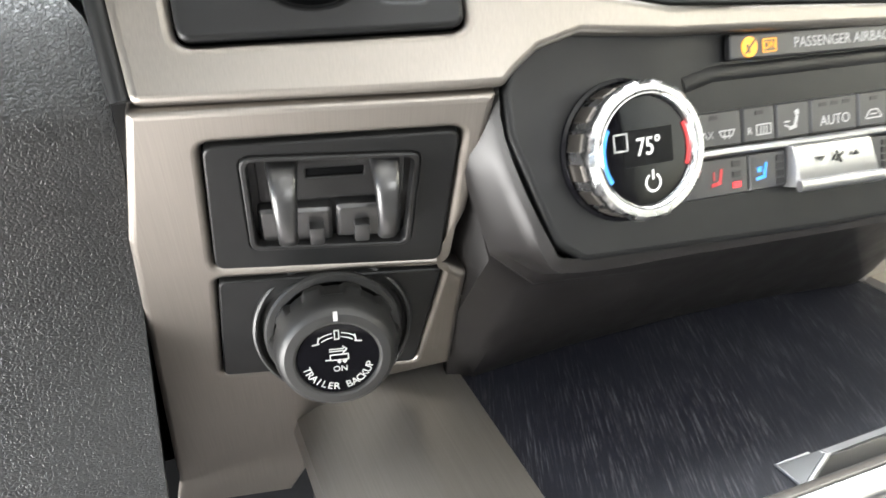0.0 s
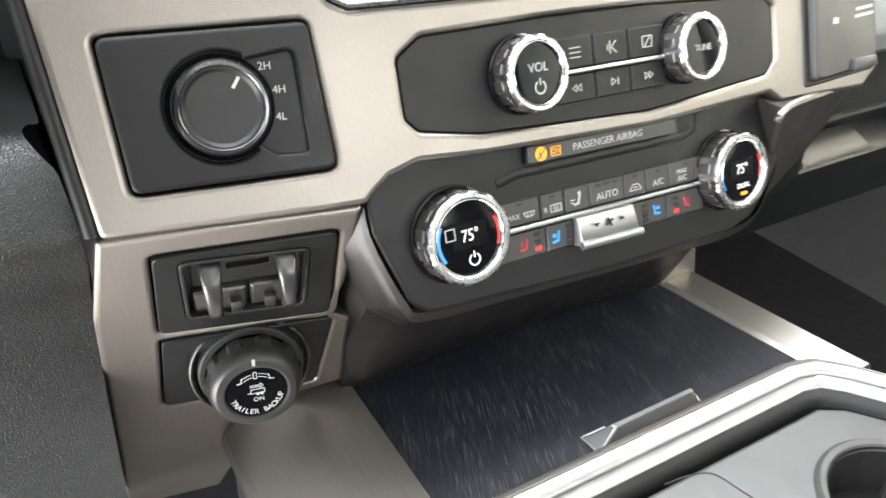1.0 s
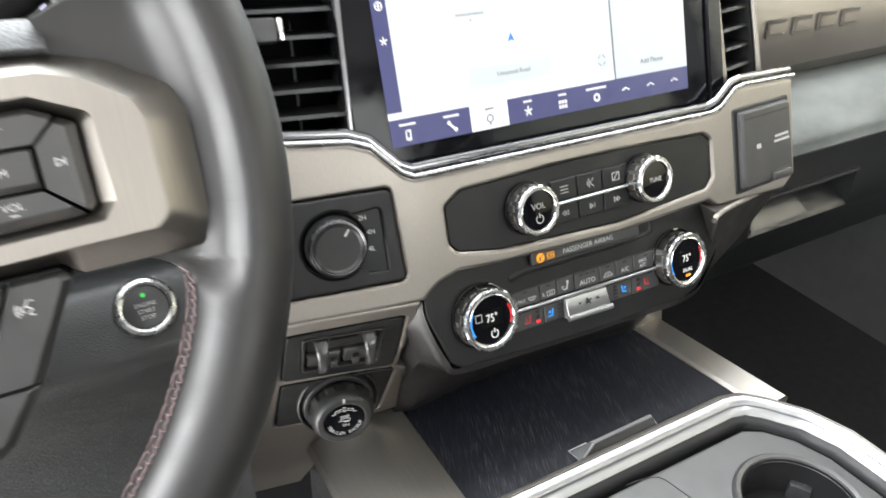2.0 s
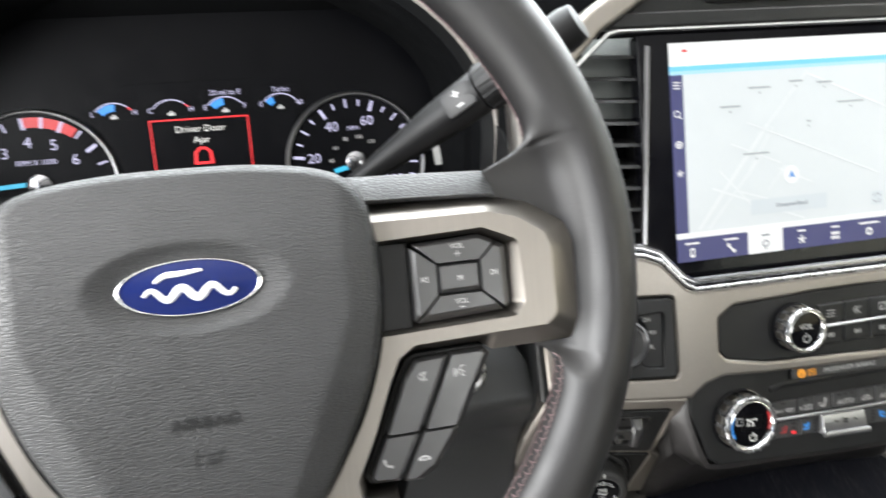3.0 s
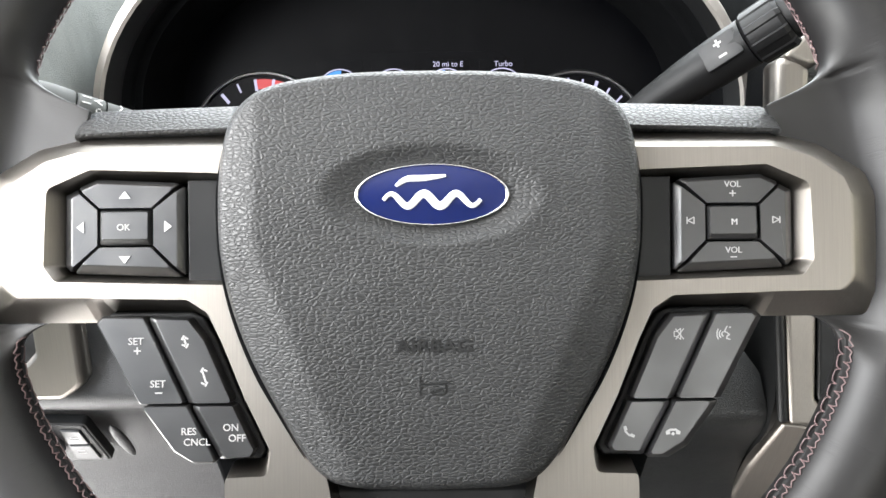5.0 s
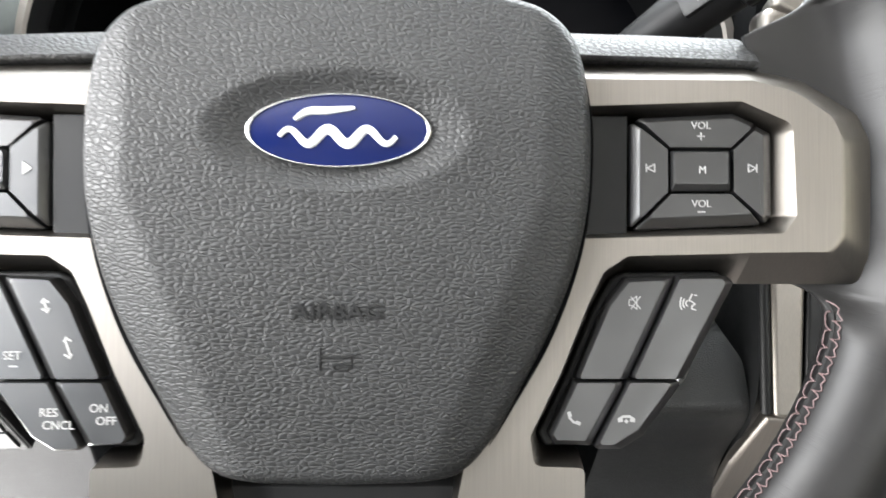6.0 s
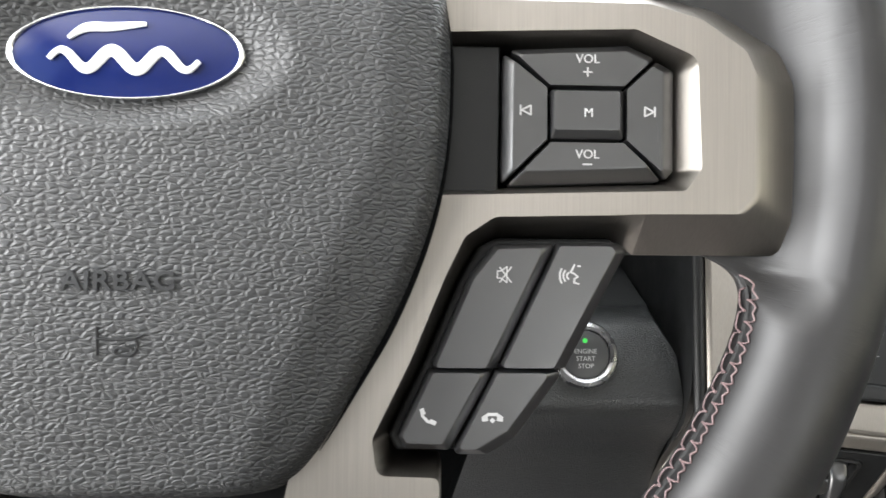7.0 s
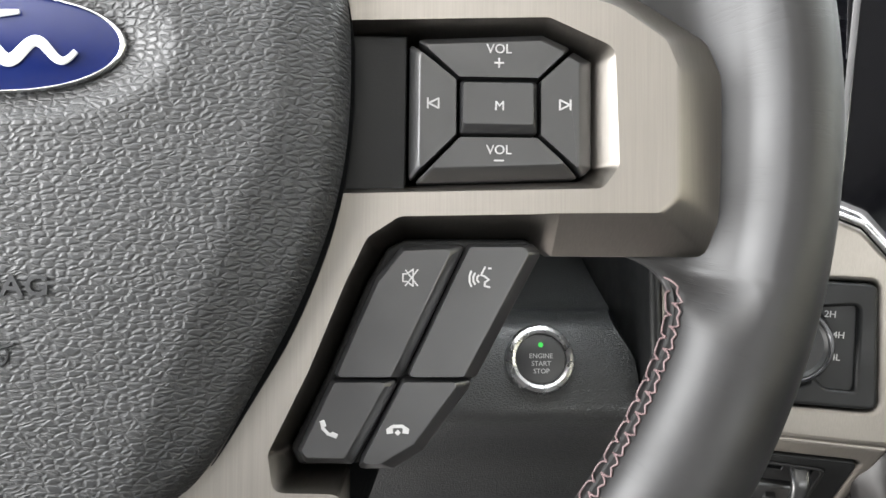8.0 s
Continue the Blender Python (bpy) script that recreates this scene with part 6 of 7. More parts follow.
rows_ = [fascia_row(dens[0], dens[1], f) for f in (0, 0.5)] + [fascia_row(dens[1], dens[2], f) for f in (0, 0.25, 0.5, 0.75)]
rows_ += [fascia_row(dens[2], dens[3], f, d) for f, d in ((0, 0), (0.07, 0), (0.10, 0.0012), (0.13, 0.0058), (0.17, 0.0062), (0.22, 0.0045), (0.45, 0.0025), (0.75, 0.001))]
rows_ += [fascia_row(dens[3], dens[4], f) for f in (0, 0.5, 1)]
part("fascia", loft(rows_, False, False, False), M_FASCIA, clim, "dark bronze fascia turning under the panel", 32).matrix_local = CLIMATE.inverted()

# trailer brake controller
brake = thing("brake_controller", LOWER, "black trailer brake controller with two squeeze levers", "control panel")
part("panel", plate([rpoly(BRK, 0.004), rpoly([(-0.0775, -0.0180), (-0.0236, -0.0203), (-0.0252, -0.0615), (-0.0780, -0.0580)], 0.004)], -0.006, 0.0006, 0.0008), M_PANEL, brake)
part("well_frame", plate([rpoly([(-0.0775, -0.0180), (-0.0236, -0.0203), (-0.0252, -0.0615), (-0.0780, -0.0580)], 0.004), rpoly([(-0.0755, -0.0198), (-0.0256, -0.0220), (-0.0272, -0.0597), (-0.0760, -0.0562)], 0.003)], -0.004, 0.0016, 0.0006), M_BLACK, brake, "raised inner frame")
part("well_floor", plate([rpoly([(-0.0765, -0.0190), (-0.0246, -0.0212), (-0.0262, -0.0607), (-0.0770, -0.0570)], 0.003)], -0.010, -0.0050, 0.0005), M_BLACK, brake)
part("slot", block(-0.0590, -0.0320, -0.0052, -0.0400, -0.0278, -0.0042, 0.0006), M_VOID, brake)
part("slide_plate", plate([box2(-0.0735, -0.0410, -0.0275, -0.0215, 0.002), box2(-0.0585, -0.0318, -0.0405, -0.0280, 0.0005)], -0.0052, -0.0034, 0.0005), M_BLACK, brake)
for sgn, x0, x1 in ((1, -0.0745, -0.0512), (-1, -0.0498, -0.0285)):
    pd = part("squeeze_pad", key([(x0, -0.0575), (x1, -0.0585), (x1, -0.0435), (x0, -0.0425)], -0.005, -0.0010, 0.0012, 0.0015), M_KEY, brake)
    mid = (x0 + x1) / 2 + sgn * -0.0015
    part("pad_cut", block(mid - 0.0005 + sgn * 0.006, -0.057, -0.002, mid + 0.0045 + sgn * 0.006, -0.049, 0.0022, 0.0008), M_KEY, pd)
for cx in (-0.0655, -0.0345):
    path = smooth_line([(cx, -0.0240, -0.005), (cx, -0.0250, 0.002), (cx, -0.0285, 0.0070), (cx, -0.0365, 0.0095), (cx, -0.0450, 0.0088), (cx + 0.0004, -0.0492, 0.0048)], 5)
    loops = []
    for i, p in enumerate(path):
        t = (path[min(i + 1, len(path) - 1)] - path[max(i - 1, 0)]).normalized()
        out_ = Vector((1, 0, 0)).cross(t)
        f = i / (len(path) - 1)
        wd, th = 0.0050 - 0.0019 * min(1, f * 1.4), 0.0025
        if f > 0.9:
            wd, th = wd * (1 - 5 * (f - 0.9)), th * (1 - 5 * (f - 0.9))
        loops.append([p + Vector((1, 0, 0)) * wd * math.copysign(abs(math.cos(a)) ** 0.7, math.cos(a)) + out_ * th * math.copysign(abs(math.sin(a)) ** 0.7, math.sin(a)) for a in [2 * math.pi * q / 16 for q in range(16)]])
    part("lever", loft(loops, True, True), M_KEY, brake, "worn black squeeze lever", 60)

# trailer backup dial
tbk = thing("trailer_backup_switch", LOWER, "black panel with a rubber-edged trailer backup dial", "switch")
part("panel", plate([rpoly(TBP, 0.003)], -0.006, 0.0006, 0.0008), M_PANEL, tbk)
TB_AT = LOWER.inverted() @ plane((0.2665, 0.1335, 0.4318), 2, 11) @ Matrix.Scale(1.015, 4)
scal = lambda t, k: 1 + 0.070 * max(0.0, min(1.0, 0.5 + 3.5 * math.cos(t * 10))) * (1 if k in (2, 3) else (0.7 if k == 4 else 0))
fl = part("flange", lathe([(0.0250, -0.014), (0.0270, -0.002), (0.0284, 0.0100), (0.0288, 0.0128), (0.0285, 0.0142), (0.0277, 0.0147), (0.0269, 0.0141), (0.0264, 0.0118), (0.0256, 0.0110), (0.0250, 0.0120), (0.0246, 0.0160), (0.0238, 0.0170), (0.0215, 0.0172)], 72, cap=False), M_RUBBER, tbk, "stepped satin flange", 30)
fl.matrix_local = TB_AT
kb = part("grip", lathe([(0.0200, 0.0168), (0.0204, 0.0190), (0.0212, 0.0196), (0.0215, 0.0228), (0.0212, 0.0250), (0.0217, 0.0260), (0.0212, 0.0285), (0.0200, 0.0314), (0.0192, 0.0324), (0.0180, 0.0332), (0.0152, 0.0335), (0.0144, 0.0332), (0.0140, 0.0322)], 160, scal, cap=False), M_RUBBER, tbk, "scalloped black rubber grip", 24)
kb.matrix_local = TB_AT
fc = part("face_disc", lathe([(0.0141, 0.031), (0.0139, 0.0326), (0.0005, 0.0328)], 48), M_GLOSS, tbk, "gloss black face disc")
fc.matrix_local = TB_AT
bars([(0.0, 0.0177, 0.0014, 0.0036, 0)], 0.0335, M_WHITE, kb, "pointer")
for i, ch in enumerate("TRAILER BACKUP"):
    a = 197 + (343 - 197) * i / 13
    if ch != " ":
        lettering(ch, 0.0113 * math.cos(radians(a)), 0.0113 * math.sin(radians(a)), 0.0329, 0.0039, M_WHITE, fc, a + 90, thick=0.0001)
lettering("ON", 0.0006, -0.0040, 0.0329, 0.0032, M_GREYINK, fc, thick=0.0001)
arc_strip((0, 0), 0.0090, 0.0094, 55, 82, 0.0330, M_WHITE, fc, "arrow_arc", 8)
arc_strip((0, 0), 0.0106, 0.0110, 55, 82, 0.0330, M_WHITE, fc, "arrow_arc", 8)
arc_strip((0, 0), 0.0090, 0.0094, 98, 125, 0.0330, M_WHITE, fc, "arrow_arc", 8)
arc_strip((0, 0), 0.0106, 0.0110, 98, 125, 0.0330, M_WHITE, fc, "arrow_arc", 8)
for sg in (1, -1):
    x, y = polar((0, 0), 0.0100, 90 - sg * 42)
    bars([(x - sg * 0.0005, y + 0.0009, 0.0026, 0.0005, 90 + sg * 10), (x + sg * 0.0004, y - 0.0006, 0.0026, 0.0005, -sg * 10)], 0.0329, M_WHITE, fc, "arrow_tip")
bars([(-0.0007, 0.0100, 0.0004, 0.0034, 0), (0.0007, 0.0100, 0.0004, 0.0034, 0), (0, 0.0117, 0.0018, 0.0004, 0), (0, 0.0083, 0.0018, 0.0004, 0)], 0.0329, M_WHITE, fc)
bars([(-0.0004, 0.0043, 0.005, 0.0004, 0), (-0.0004, 0.0034, 0.005, 0.0004, 0), (0.0024, 0.0046, 0.002, 0.0004, -45), (0.0024, 0.0032, 0.002, 0.0004, 45), (0.0004, 0.0020, 0.0062, 0.0004, 0), (0.0004, -0.0002, 0.0062, 0.0004, 0), (-0.0026, 0.0008, 0.0004, 0.0024, 0), (0.0035, 0.0008, 0.0004, 0.0024, 0), (0.0004, -0.0009, 0.0012, 0.0012, 45), (0.0022, -0.0009, 0.0012, 0.0012, 45), (-0.0035, 0.0, 0.0016, 0.0004, 0)], 0.0329, M_WHITE, fc)

# passenger-side outlet door
outlet = thing("outlet_panel", AUDIO, "grey hinged outlet door on the centre trim", "outlet")
part("surround", plate([rpoly([(0.2800, 0.0520), (0.3450, 0.0545), (0.3490, -0.0125), (0.2820, -0.0155)], 0.003)], -0.004, 0.0010, 0.0010), M_BLACK, outlet)
od = part("door", key([(0.2845, 0.0490), (0.3410, 0.0512), (0.3445, -0.0095), (0.2865, -0.0125)], 0.0005, 0.0060, 0.0018, 0.003), M_KEYS, outlet, "grey ribbed door")
bars([(0.313, 0.0440, 0.052, 0.0012, 2)], 0.0060, M_BLACK, od, "hinge_line")
bars([(0.330, 0.025, 0.016, 0.0018, 3), (0.330, 0.021, 0.018, 0.0018, 3), (0.303, 0.020, 0.005, 0.0035, 0)], 0.0060, M_GREYINK, od)
part("thumb_catch", block(0.318, -0.0105, 0.003, 0.340, -0.0035, 0.0085, 0.001), M_KEYS, od)

# touchscreen
scr = thing("touchscreen", SCREEN, "large lit touchscreen showing a pale map", "screen")
part("glass_body", plate([rpoly([(-0.0225, -0.0205), (0.2720, -0.0220), (0.2720, 0.1580), (-0.0225, 0.1580)], 0.003)], -0.012, 0.0, 0.0008), M_GLOSS, scr, "gloss black glass bezel")


def flat(x0, y0, x1, y1, h, mat, name, parent=None):
    bm = bmesh.new()
    for p in ((x0, y0), (x1, y0), (x1, y1), (x0, y1)):
        bm.verts.new((*p, h))
    bm.faces.new(bm.verts[:])
    return part(name, bm, mat, parent or scr)


W_, H_ = 0.2500, 0.1515
mp = flat(0.0100, 0.0205, 0.1795, 0.1300, 0.0004, M_SCR_MAP, "map_area")
flat(0.0, 0.1358, W_, H_, 0.0004, M_SCR_WHITE, "status_bar")
flat(0.0, 0.1325, W_, 0.1358, 0.0004, M_SCR_SKY, "horizon_band")
flat(0.0, 0.1300, W_, 0.1325, 0.0004, M_SCR_HAZE, "horizon_haze")
flat(0.0, 0.0165, 0.0100, 0.0205, 0.0004, M_SCR_WHITE, "map_edge")
flat(0.0100, 0.0165, 0.1795, 0.0205, 0.0004, M_SCR_WHITE, "map_edge")
side = flat(0.1795, 0.0165, W_, 0.1300, 0.0004, M_SCR_SIDE, "phone_pane")
flat(0.1785, 0.0165, 0.1800, 0.1300, 0.0007, M_SCR_INK, "pane_line")
rail = flat(0.0, 0.0205, 0.0100, 0.1300, 0.0004, M_SCR_NAVY, "icon_rail")
nav = flat(0.0, 0.0, 0.0570, 0.0165, 0.0004, M_SCR_NAVY, "tab_bar")
tab = flat(0.0570, 0.0, 0.0860, 0.0165, 0.0004, M_SCR_WHITE, "open_tab")
nav2 = flat(0.0860, 0.0, W_, 0.0165, 0.0004, M_SCR_NAVY, "tab_bar")
for y in (0.123, 0.1030, 0.0825, 0.0625):
    if y == 0.123:
        bars([(0.0050, y + d, 0.0050, 0.0008, 0) for d in (-0.002, 0, 0.002)], 0.0005, M_LCD, rail)
    elif y == 0.103:
        arc_strip((0.0045, y + 0.0006), 0.0018, 0.0025, 0, 360, 0.0006, M_LCD, rail, "search_symbol", 16)
        bars([(0.0068, y - 0.0018, 0.0026, 0.0008, -45)], 0.0005, M_LCD, rail)
    elif y == 0.0825:
        arc_strip((0.0050, y), 0.0018, 0.0027, 0, 360, 0.0006, M_LCD, rail, "globe_symbol", 16)
        bars([(0.005, y, 0.005, 0.0006, 0), (0.005, y, 0.0006, 0.005, 0)], 0.0005, M_LCD, rail)
    else:
        bars([(0.0050 + 0.0012 * math.cos(radians(90 + 72 * i)), y + 0.0012 * math.sin(radians(90 + 72 * i)), 0.0026, 0.0008, 90 + 72 * i) for i in range(5)], 0.0005, M_LCD, rail, "star_symbol")
for i, (x, s) in enumerate(((0.0120, "Audio"), (0.0430, "Phone"), (0.0715, "Nav"), (0.1020, "Apps"), (0.1310, "Apps"), (0.1610, "Settings"))):
    ink, pr = (M_SCR_INK, tab) if i == 2 else (M_LCD, nav if i < 2 else nav2)
    bars([(x, 0.0128, 0.0028 * (len(s) if s != "Apps" else 3) * 0.8, 0.0013, 0)], 0.0005, ink, pr, "tab_name")
    if s == "Audio":
        marks = [(x + 0.0012, 0.0064, 0.0009, 0.0056, 0), (x + 0.0004, 0.0088, 0.0028, 0.0012, 0), (x + 0.0004, 0.0038, 0.0026, 0.0018, 15), (x - 0.0016, 0.0060, 0.0009, 0.0056, 0)]
    elif s == "Phone":
        marks = [(x, 0.0062, 0.0066, 0.0015, -45), (x - 0.0022, 0.0088, 0.0026, 0.0018, 45), (x + 0.0024, 0.0040, 0.0026, 0.0018, 45)]
    elif s == "Nav":
        marks = [(x + 0.0022 * math.cos(radians(60 * q)), 0.0066 + 0.0022 * math.sin(radians(60 * q)), 0.0027, 0.0009, 60 * q + 90) for q in range(6)] + [(x, 0.0034, 0.0010, 0.0022, 0)]
    elif i == 3:
        marks = [(x + 0.0016 * math.cos(radians(90 + 72 * q)), 0.0064 + 0.0016 * math.sin(radians(90 + 72 * q)), 0.0034, 0.0011, 90 + 72 * q) for q in range(5)]
    elif i == 4:
        marks = [(x + a * 0.0025, 0.0064 + b * 0.0016, 0.0019, 0.0022, 0) for a in (-1, 0, 1) for b in (-1, 1)]
    else:
        marks = [(x + 0.0021 * math.cos(radians(60 * q)), 0.0064 + 0.0021 * math.sin(radians(60 * q)), 0.0026, 0.0014, 60 * q + 90) for q in range(6)]
    bars(marks, 0.0005, ink, pr, "tab_symbol")
for x in (0.188, 0.212, 0.236):
    bars([(x - 0.0016, 0.0085, 0.0040, 0.0010, 25), (x + 0.0016, 0.0085, 0.0040, 0.0010, -25)], 0.0005, M_LCD, nav2)
roads = []
random.seed(5)
for x0, y0, x1, y1, w in ((0.018, 0.022, 0.076, 0.092, 0.0022), (0.026, 0.022, 0.070, 0.070, 0.0012), (0.060, 0.094, 0.170, 0.050, 0.0010), (0.030, 0.050, 0.105, 0.022, 0.0014), (0.076, 0.092, 0.110, 0.128, 0.0010), (0.110, 0.126, 0.178, 0.098, 0.0014), (0.052, 0.046, 0.090, 0.034, 0.0010), (0.046, 0.080, 0.086, 0.064, 0.0010), (0.036, 0.062, 0.066, 0.030, 0.0010), (0.084, 0.060, 0.112, 0.048, 0.0010), (0.060, 0.060, 0.080, 0.090, 0.0009), (0.090, 0.062, 0.075, 0.045, 0.0008)):
    roads.append(((x0 + x1) / 2, (y0 + y1) / 2, math.hypot(x1 - x0, y1 - y0), w, math.degrees(math.atan2(y1 - y0, x1 - x0))))
for rd in roads:
    bars([rd], 0.0006, M_SCR_ROAD, mp, "map_road", 0.0001)
for x, y, w in ((0.070, 0.118, 0.022), (0.100, 0.121, 0.014), (0.124, 0.119, 0.016), (0.046, 0.106, 0.020), (0.146, 0.104, 0.028), (0.066, 0.072, 0.026), (0.110, 0.092, 0.004)):
    bars([(x, y, w * 0.8, 0.0014, 0), (x, y - 0.0036, 0.0014, 0.0014, 0)], 0.0007, M_SCR_FAINT, mp, "place_name", 0.0001)
flat(0.0600, 0.0280, 0.1240, 0.0390, 0.0008, M_SCR_SIDE, "street_box", mp)
lettering("Unnamed Road", 0.094, 0.0335, 0.0009, 0.0042, M_SCR_INK, mp, thick=0.0001)
flat(0.163, 0.026, 0.173, 0.036, 0.0008, M_SCR_SIDE, "zoom_box", mp)
bars([(0.166, 0.0335, 0.003, 0.0006, 45), (0.1700, 0.0285, 0.003, 0.0006, 45), (0.166, 0.0285, 0.003, 0.0006, -45), (0.170, 0.0335, 0.003, 0.0006, -45)], 0.0009, M_SCR_INK, mp, "zoom_symbol", 0.0001)
part("position_halo", lathe([(0.0062, 0.0007), (0.0060, 0.0009), (0.0002, 0.0009)], 24, c=(0.0945, 0.0545)), M_SCR_WHITE, mp)
part("position_arrow", plate([[(0.0945, 0.0582), (0.0916, 0.0520), (0.0945, 0.0534), (0.0974, 0.0520)]], 0.0009, 0.0011, 0.00005), M_SCR_BLUE, mp)
part("phone_symbol", plate([oval(0.2148, 0.0905, 0.0060, 0.0086, 28)], 0.0005, 0.0008, 0.0001), M_SCR_BLUE, side, "blue oval symbol")
bars([(0.2148, 0.0905, 0.0009, 0.0120, 0), (0.2161, 0.0935, 0.0042, 0.0009, -45), (0.2161, 0.0875, 0.0042, 0.0009, 45), (0.2146, 0.0905, 0.0086, 0.0009, 42), (0.2146, 0.0905, 0.0086, 0.0009, -42)], 0.0009, M_LCD, side, "phone_rune", 0.0001)
lettering("No Paired Phone", 0.2148, 0.0735, 0.0007, 0.0052, M_SCR_INK, side, thick=0.0001)
lettering("Add Phone", 0.2148, 0.0255, 0.0007, 0.0050, M_SCR_INK, side, thick=0.0001)
bars([(0.012, 0.1460, 0.004, 0.0018, 0)], 0.0006, M_REDDIM, scr, "status_mark", 0.0001)

# air vents either side of the screen
def air_vent(m, w, hgt, knob_x, knob_v, cut):
    v = thing("air_vent", m, "black slatted air vent with chrome edging", "vent", "vents beside the touchscreen")
    rim_ = [(-w, 0.0), (0.0, 0.0), (0.0, hgt), (-w + cut, hgt), (-w, hgt - cut)]
    part("well", plate([[(-w, 0.0), (0.0, 0.0), (0.0, hgt), (-w, hgt)]], -0.060, -0.050, 0.001), M_VOID, v)
    part("side_wall", block(-0.002, 0, -0.055, 0.0, hgt, -0.001), M_BLACK, v)
    part("side_wall", block(-w, 0, -0.055, -w + 0.002, hgt, -0.001), M_BLACK, v)
    part("side_wall", block(-w, -0.002, -0.055, 0, 0.0, -0.001), M_BLACK, v)
    n = 10
    for i in range(n):
        y = 0.009 + (hgt - 0.016) * i / (n - 1)
        part("slat", loft([[(-w + 0.002, y + 0.0016, -0.004), (-0.002, y + 0.0016, -0.004), (-0.002, y - 0.0006, -0.0028), (-w + 0.002, y - 0.0006, -0.0028)],
                           [(-w + 0.002, y + 0.0062, -0.030), (-0.002, y + 0.0062, -0.030), (-0.002, y + 0.0042, -0.030), (-w + 0.002, y + 0.0042, -0.030)]], True, True), M_BLACK, v)
    for x in (-w * 0.66, -w * 0.33):
        part("vane", block(x - 0.0008, 0.002, -0.048, x + 0.0008, hgt - 0.002, -0.032), M_BLACK, v)
    tab_ = part("vent_tab", block(knob_x - 0.013, knob_v - 0.0065, -0.010, knob_x + 0.009, knob_v + 0.0065, 0.0105, 0.002), M_KEYS, v, "grey thumb tab")
    part("tab_tip", block(knob_x + 0.009, knob_v - 0.0062, -0.004, knob_x + 0.0125, knob_v + 0.0062, 0.0100, 0.0012), M_CHROME, tab_, "chrome end")
    return v


VL = air_vent(plane((0.2855, 0.1300, 0.6140), 21, 11), 0.074, 0.150, -0.046, 0.073, 0.02)
part("chrome_strip", sweep([(-0.001, 0.0, 0.001), (-0.001, 0.150, 0.001)], [(0.0022 * a, 0.0018 * b) for a, b in ring(1, 8)], (0, 0, 1)), M_DARKCHROME, VL)
VR = air_vent(plane((0.6520, 0.1390, 0.6100), 21, -11), 0.054, 0.150, -0.040, 0.074, 0.02)
part("chrome_strip", sweep([(-0.054, 0.0, 0.001), (-0.054, 0.150, 0.001)], [(0.0058 * a, 0.0024 * b) for a, b in ring(1, 10)], (0, 0, 1)), M_SILVER, VR)
part("chrome_strip", sweep([(0.001, -0.002, 0.001), (0.001, 0.150, 0.001)], [(0.0026 * a, 0.0022 * b) for a, b in ring(1, 8)], (0, 0, 1)), M_SILVER, VR)
# screen side pillars and the panel above
part("pillar", plate([[(0.2720, -0.0200), (0.2860, -0.0120), (0.2860, 0.160), (0.2720, 0.160)]], -0.010, 0.003, 0.001), M_GLOSS, scr, "gloss black side pillar")
over = thing("overhead_switch_panel", SCREEN, "dark panel with small switches above the touchscreen", "control panel")
part("panel", plate([rpoly([(-0.046, 0.1615), (0.300, 0.1615), (0.270, 0.2000), (0.014, 0.2000)], 0.004)], -0.012, -0.001, 0.001), M_PANEL, over)
part("lower_step", plate([rpoly([(-0.046, 0.1625), (0.300, 0.1625), (0.293, 0.1725), (-0.032, 0.1725)], 0.001)], -0.008, 0.003, 0.0012), M_PANEL, over)
for i, x in enumerate((0.030, 0.078, 0.126, 0.174, 0.222)):
    kx = part("roof_key", key([(x, 0.1775), (x + 0.044, 0.1775), (x + 0.044, 0.1925), (x, 0.1925)], -0.001, 0.0035, 0.0012, 0.004), M_BLACK, over)
    bars([(x + 0.013, 0.185, 0.006, 0.003, 0), (x + 0.030, 0.185, 0.007, 0.002, 10)], 0.0035, M_RED if i == 1 else M_GREYINK, kx)
part("chrome_line", sweep([(-0.078, 0.128, 0.002), (-0.066, 0.1415, 0.002), (-0.0448, 0.1590, 0.002), (-0.038, 0.1605, 0.002), (0.290, 0.1605, 0.002)], [(0.0016 * a, 0.0016 * b) for a, b in ring(1, 8)], (0, 0, 1)), M_CHROME, over, "chrome line over the screen")
arch_pts = rpoly([(-0.0965, 0.117), (-0.080, 0.1325), (-0.052, 0.160), (0.012, 0.1985), (0.020, 0.2010), (0.262, 0.2010), (0.300, 0.165), (0.330, 0.165), (0.280, 0.2150), (0.016, 0.2150), (0.002, 0.2120), (-0.060, 0.175), (-0.092, 0.147), (-0.1145, 0.124)], 0.006, 4)
part("trim_arch", plate([arch_pts], -0.010, 0.008, 0.004, 3), M_SILVER, over, "brushed champagne arch over the screen")

part("vent_frame", plate([rpoly([(-0.1150, 0.004), (-0.0975, 0.004), (-0.0955, 0.117), (-0.1010, 0.1265), (-0.1150, 0.1240)], [0.002, 0.002, 0.006, 0.006, 0.006], 4)], -0.016, 0.006, 0.005, 3), M_SILVER, over, "champagne upright beside the vent")

